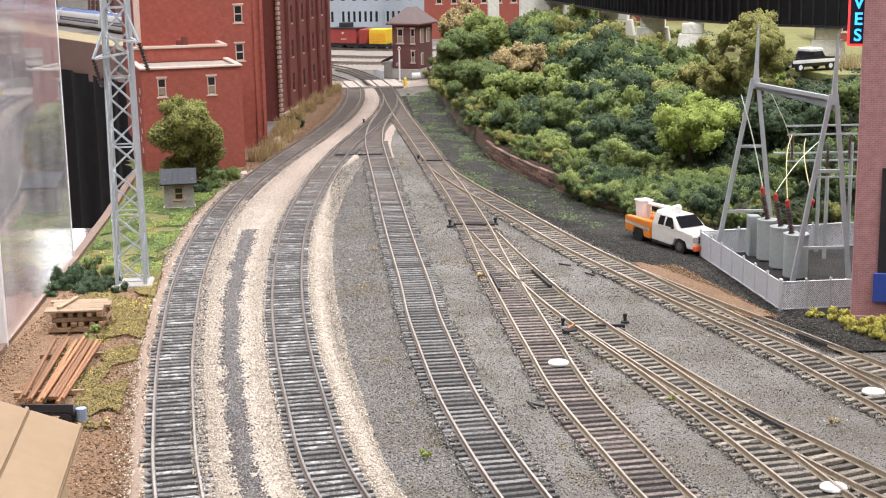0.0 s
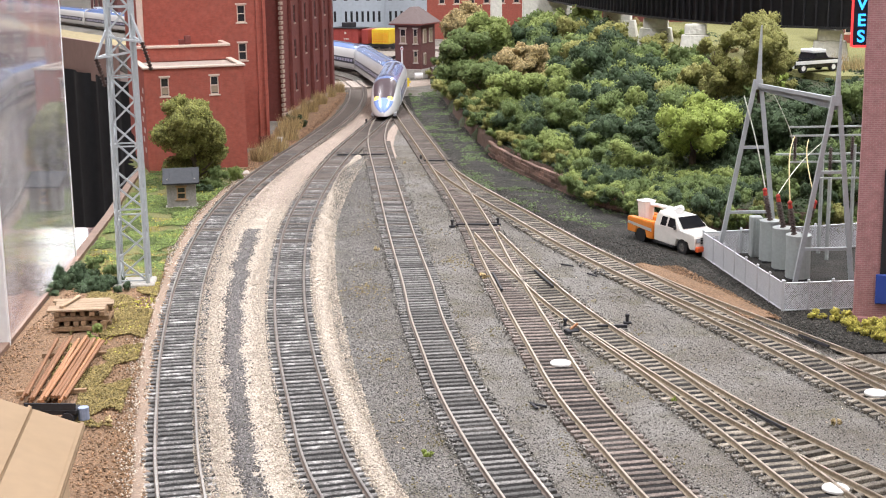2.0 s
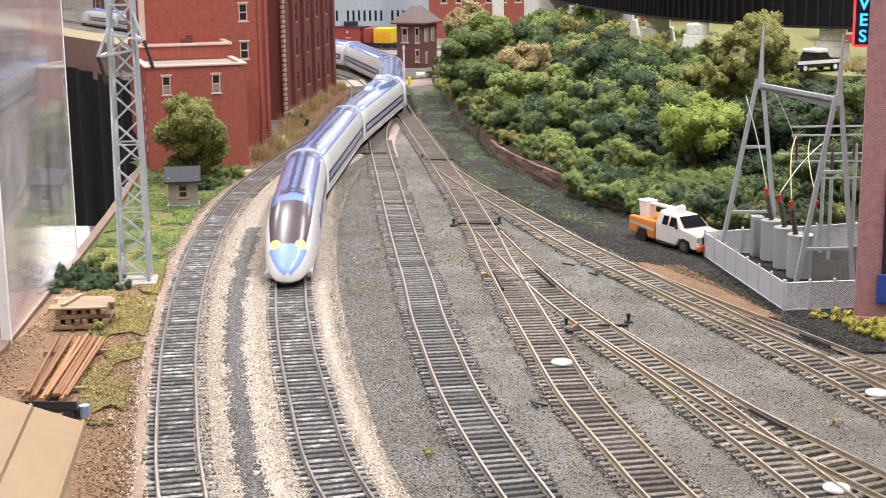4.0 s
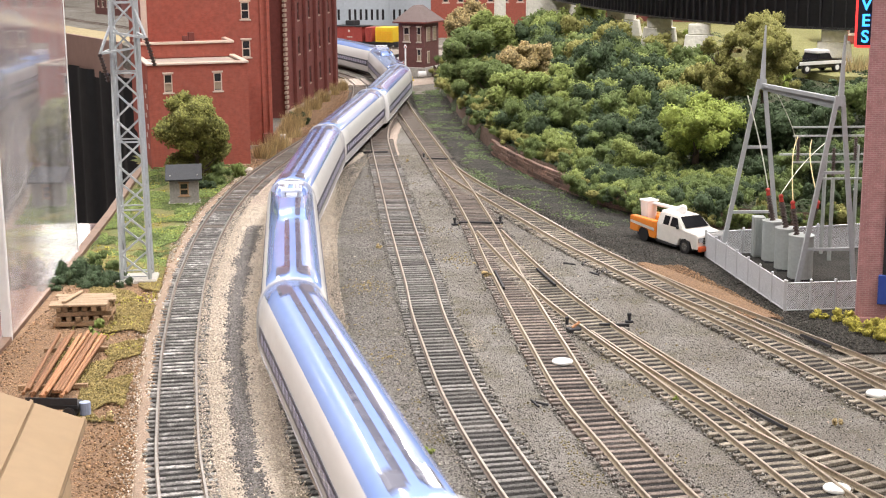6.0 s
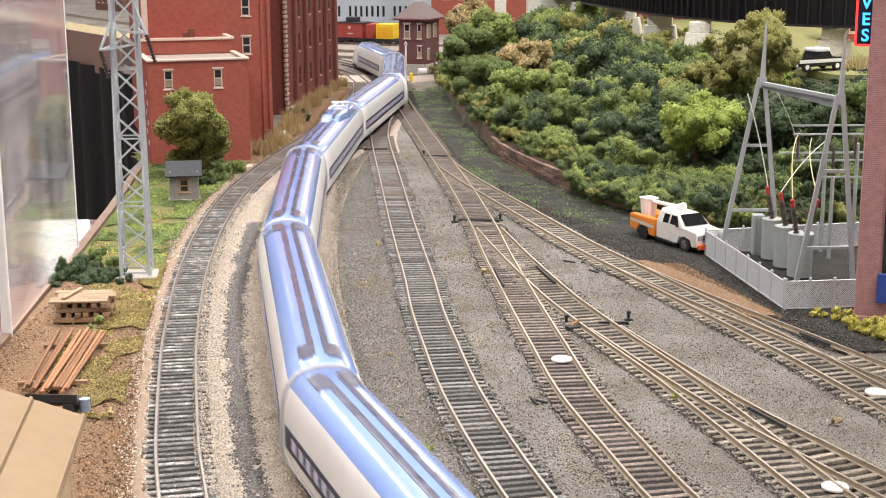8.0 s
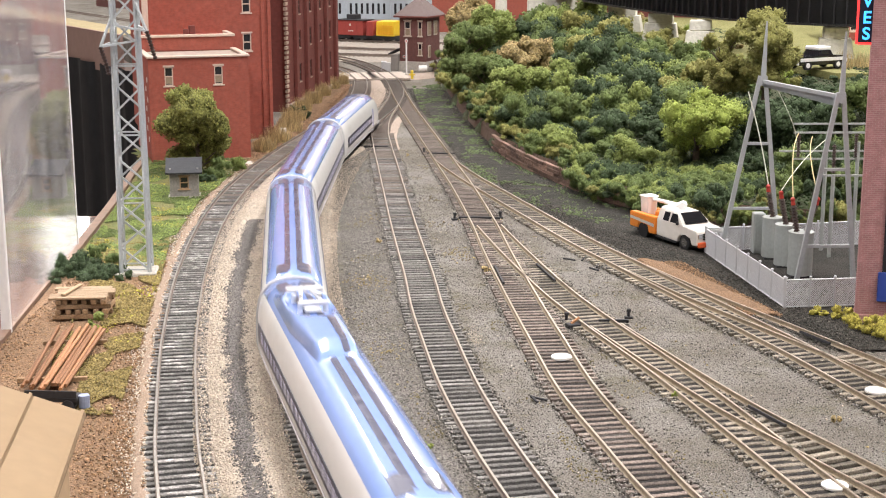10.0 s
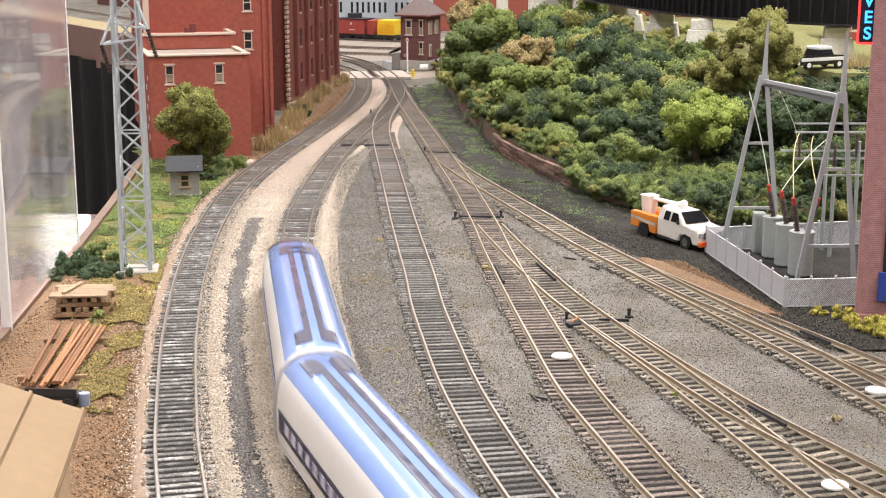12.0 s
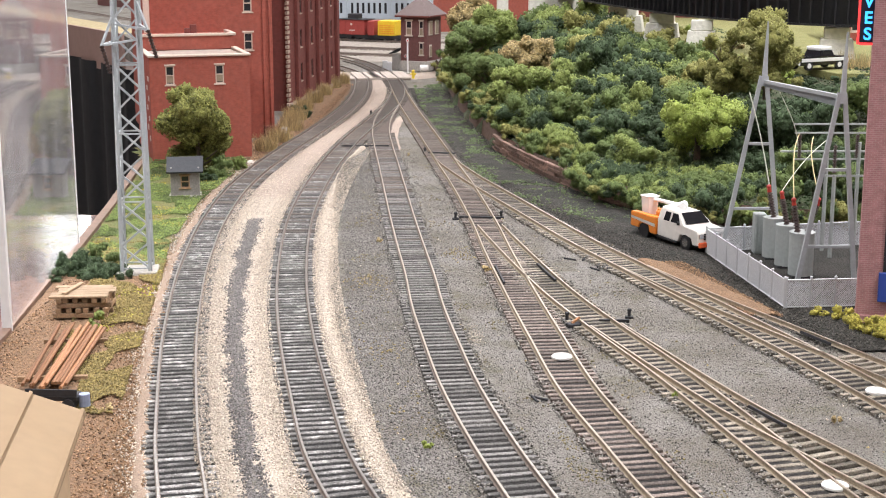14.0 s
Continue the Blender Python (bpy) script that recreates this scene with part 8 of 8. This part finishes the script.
    bar(bm, (-0.004, 0, 0.0068), (0.004, 0, 0.0068), 0.0011, 8)
    part("nozzle", bm, YELLOW, h)
    t = thing("white_tank", pose(-0.028, 2.12, 0.001, 0, 0, 10), "white rounded tank beside the cabin", "tank")
    bm = bmesh.new()
    bar(bm, (-0.006, 0, 0.0055), (0.006, 0, 0.0055), 0.0045, 16)
    part("shell", bm, PURE_WHITE, t)
    bm = bmesh.new()
    for x in (-0.004, 0.004):
        box(bm, x - 0.0008, x + 0.0008, -0.004, 0.004, 0, 0.003)
    part("saddle", bm, CONCRETE, t)
    for x, y in ((-0.079, 2.13), (-0.086, 2.15)):
        k = thing("relay_cabinet", pose(x, y, 0), "silver-grey relay cabinet by the crossing", "relay cabinet", "relay cabinets")
        bm = bmesh.new()
        box(bm, -0.0035, 0.0035, -0.003, 0.003, 0, 0.013, 0.0004)
        part("case", bm, GALV, k)
        bm = bmesh.new()
        box(bm, -0.0040, 0.0040, -0.0035, 0.0035, 0.013, 0.0142, 0.0003)
        part("lid", bm, GALV, k)


def far_left():
    """The other leg of the layout, across the aisle."""
    ribbon("far_turf", [(-0.63, 2.87), (-0.84, 3.20), (-1.31, 3.96), (-2.3, 5.55)], [(-0.55, 2.92), (-0.76, 3.24), (-1.22, 4.0), (-2.2, 5.6)], FAR_TURF, 0.0004, "pale straw turf strip along the far edge", 0.004, 0.002, 0.03)
    for x, y, w, h, lab in ((-0.93, 3.95, 0.16, 0.075, "dark maroon brick depot across the aisle"), (-0.62, 3.55, 0.12, 0.075, "dark maroon brick depot across the aisle"), (-1.35, 4.5, 0.25, 0.16, "dark maroon brick depot across the aisle")):
        d = thing("brick_depot", pose(x, y, 0, 0, 0, -52), lab, "building", "depots across the aisle")
        holes = [(0.02 + 0.028 * k, 0.02, 0.012, 0.028) for k in range(int((w - 0.02) / 0.028))]
        bm = bmesh.new()
        wall_with_holes(bm, 0, w, 0, h, 0, 0.005, holes)
        part("front_wall", bm, CABIN_BROWN, d)
        for q in holes:
            sash_window(d, *q, 0.001, blind=0.0)
        bm = bmesh.new()
        box(bm, 0.0, w, 0.0051, 0.10, 0, h - 0.004)
        part("rear_block", bm, CABIN_BROWN, d)
        bm = bmesh.new()
        box(bm, -0.003, w + 0.003, -0.003, 0.103, h, h + 0.004, 0.0005)
        part("roof", bm, CABIN_ROOF, d)


ground()
hall_window()
ground_cover()
brick_buildings()
lattice_tower()
hut()
timber_stack()
rod_pile()
tan_shed()
guard_panel()
left_plants()
hill()
hill_shrubs()
bridge()
utility_truck()
old_pickup()
substation()
corner_building()
yard_bits()
signal_cabin()
CARS = train()
ground_grains()
tracks()
rear_yard()
far_left()
motions()
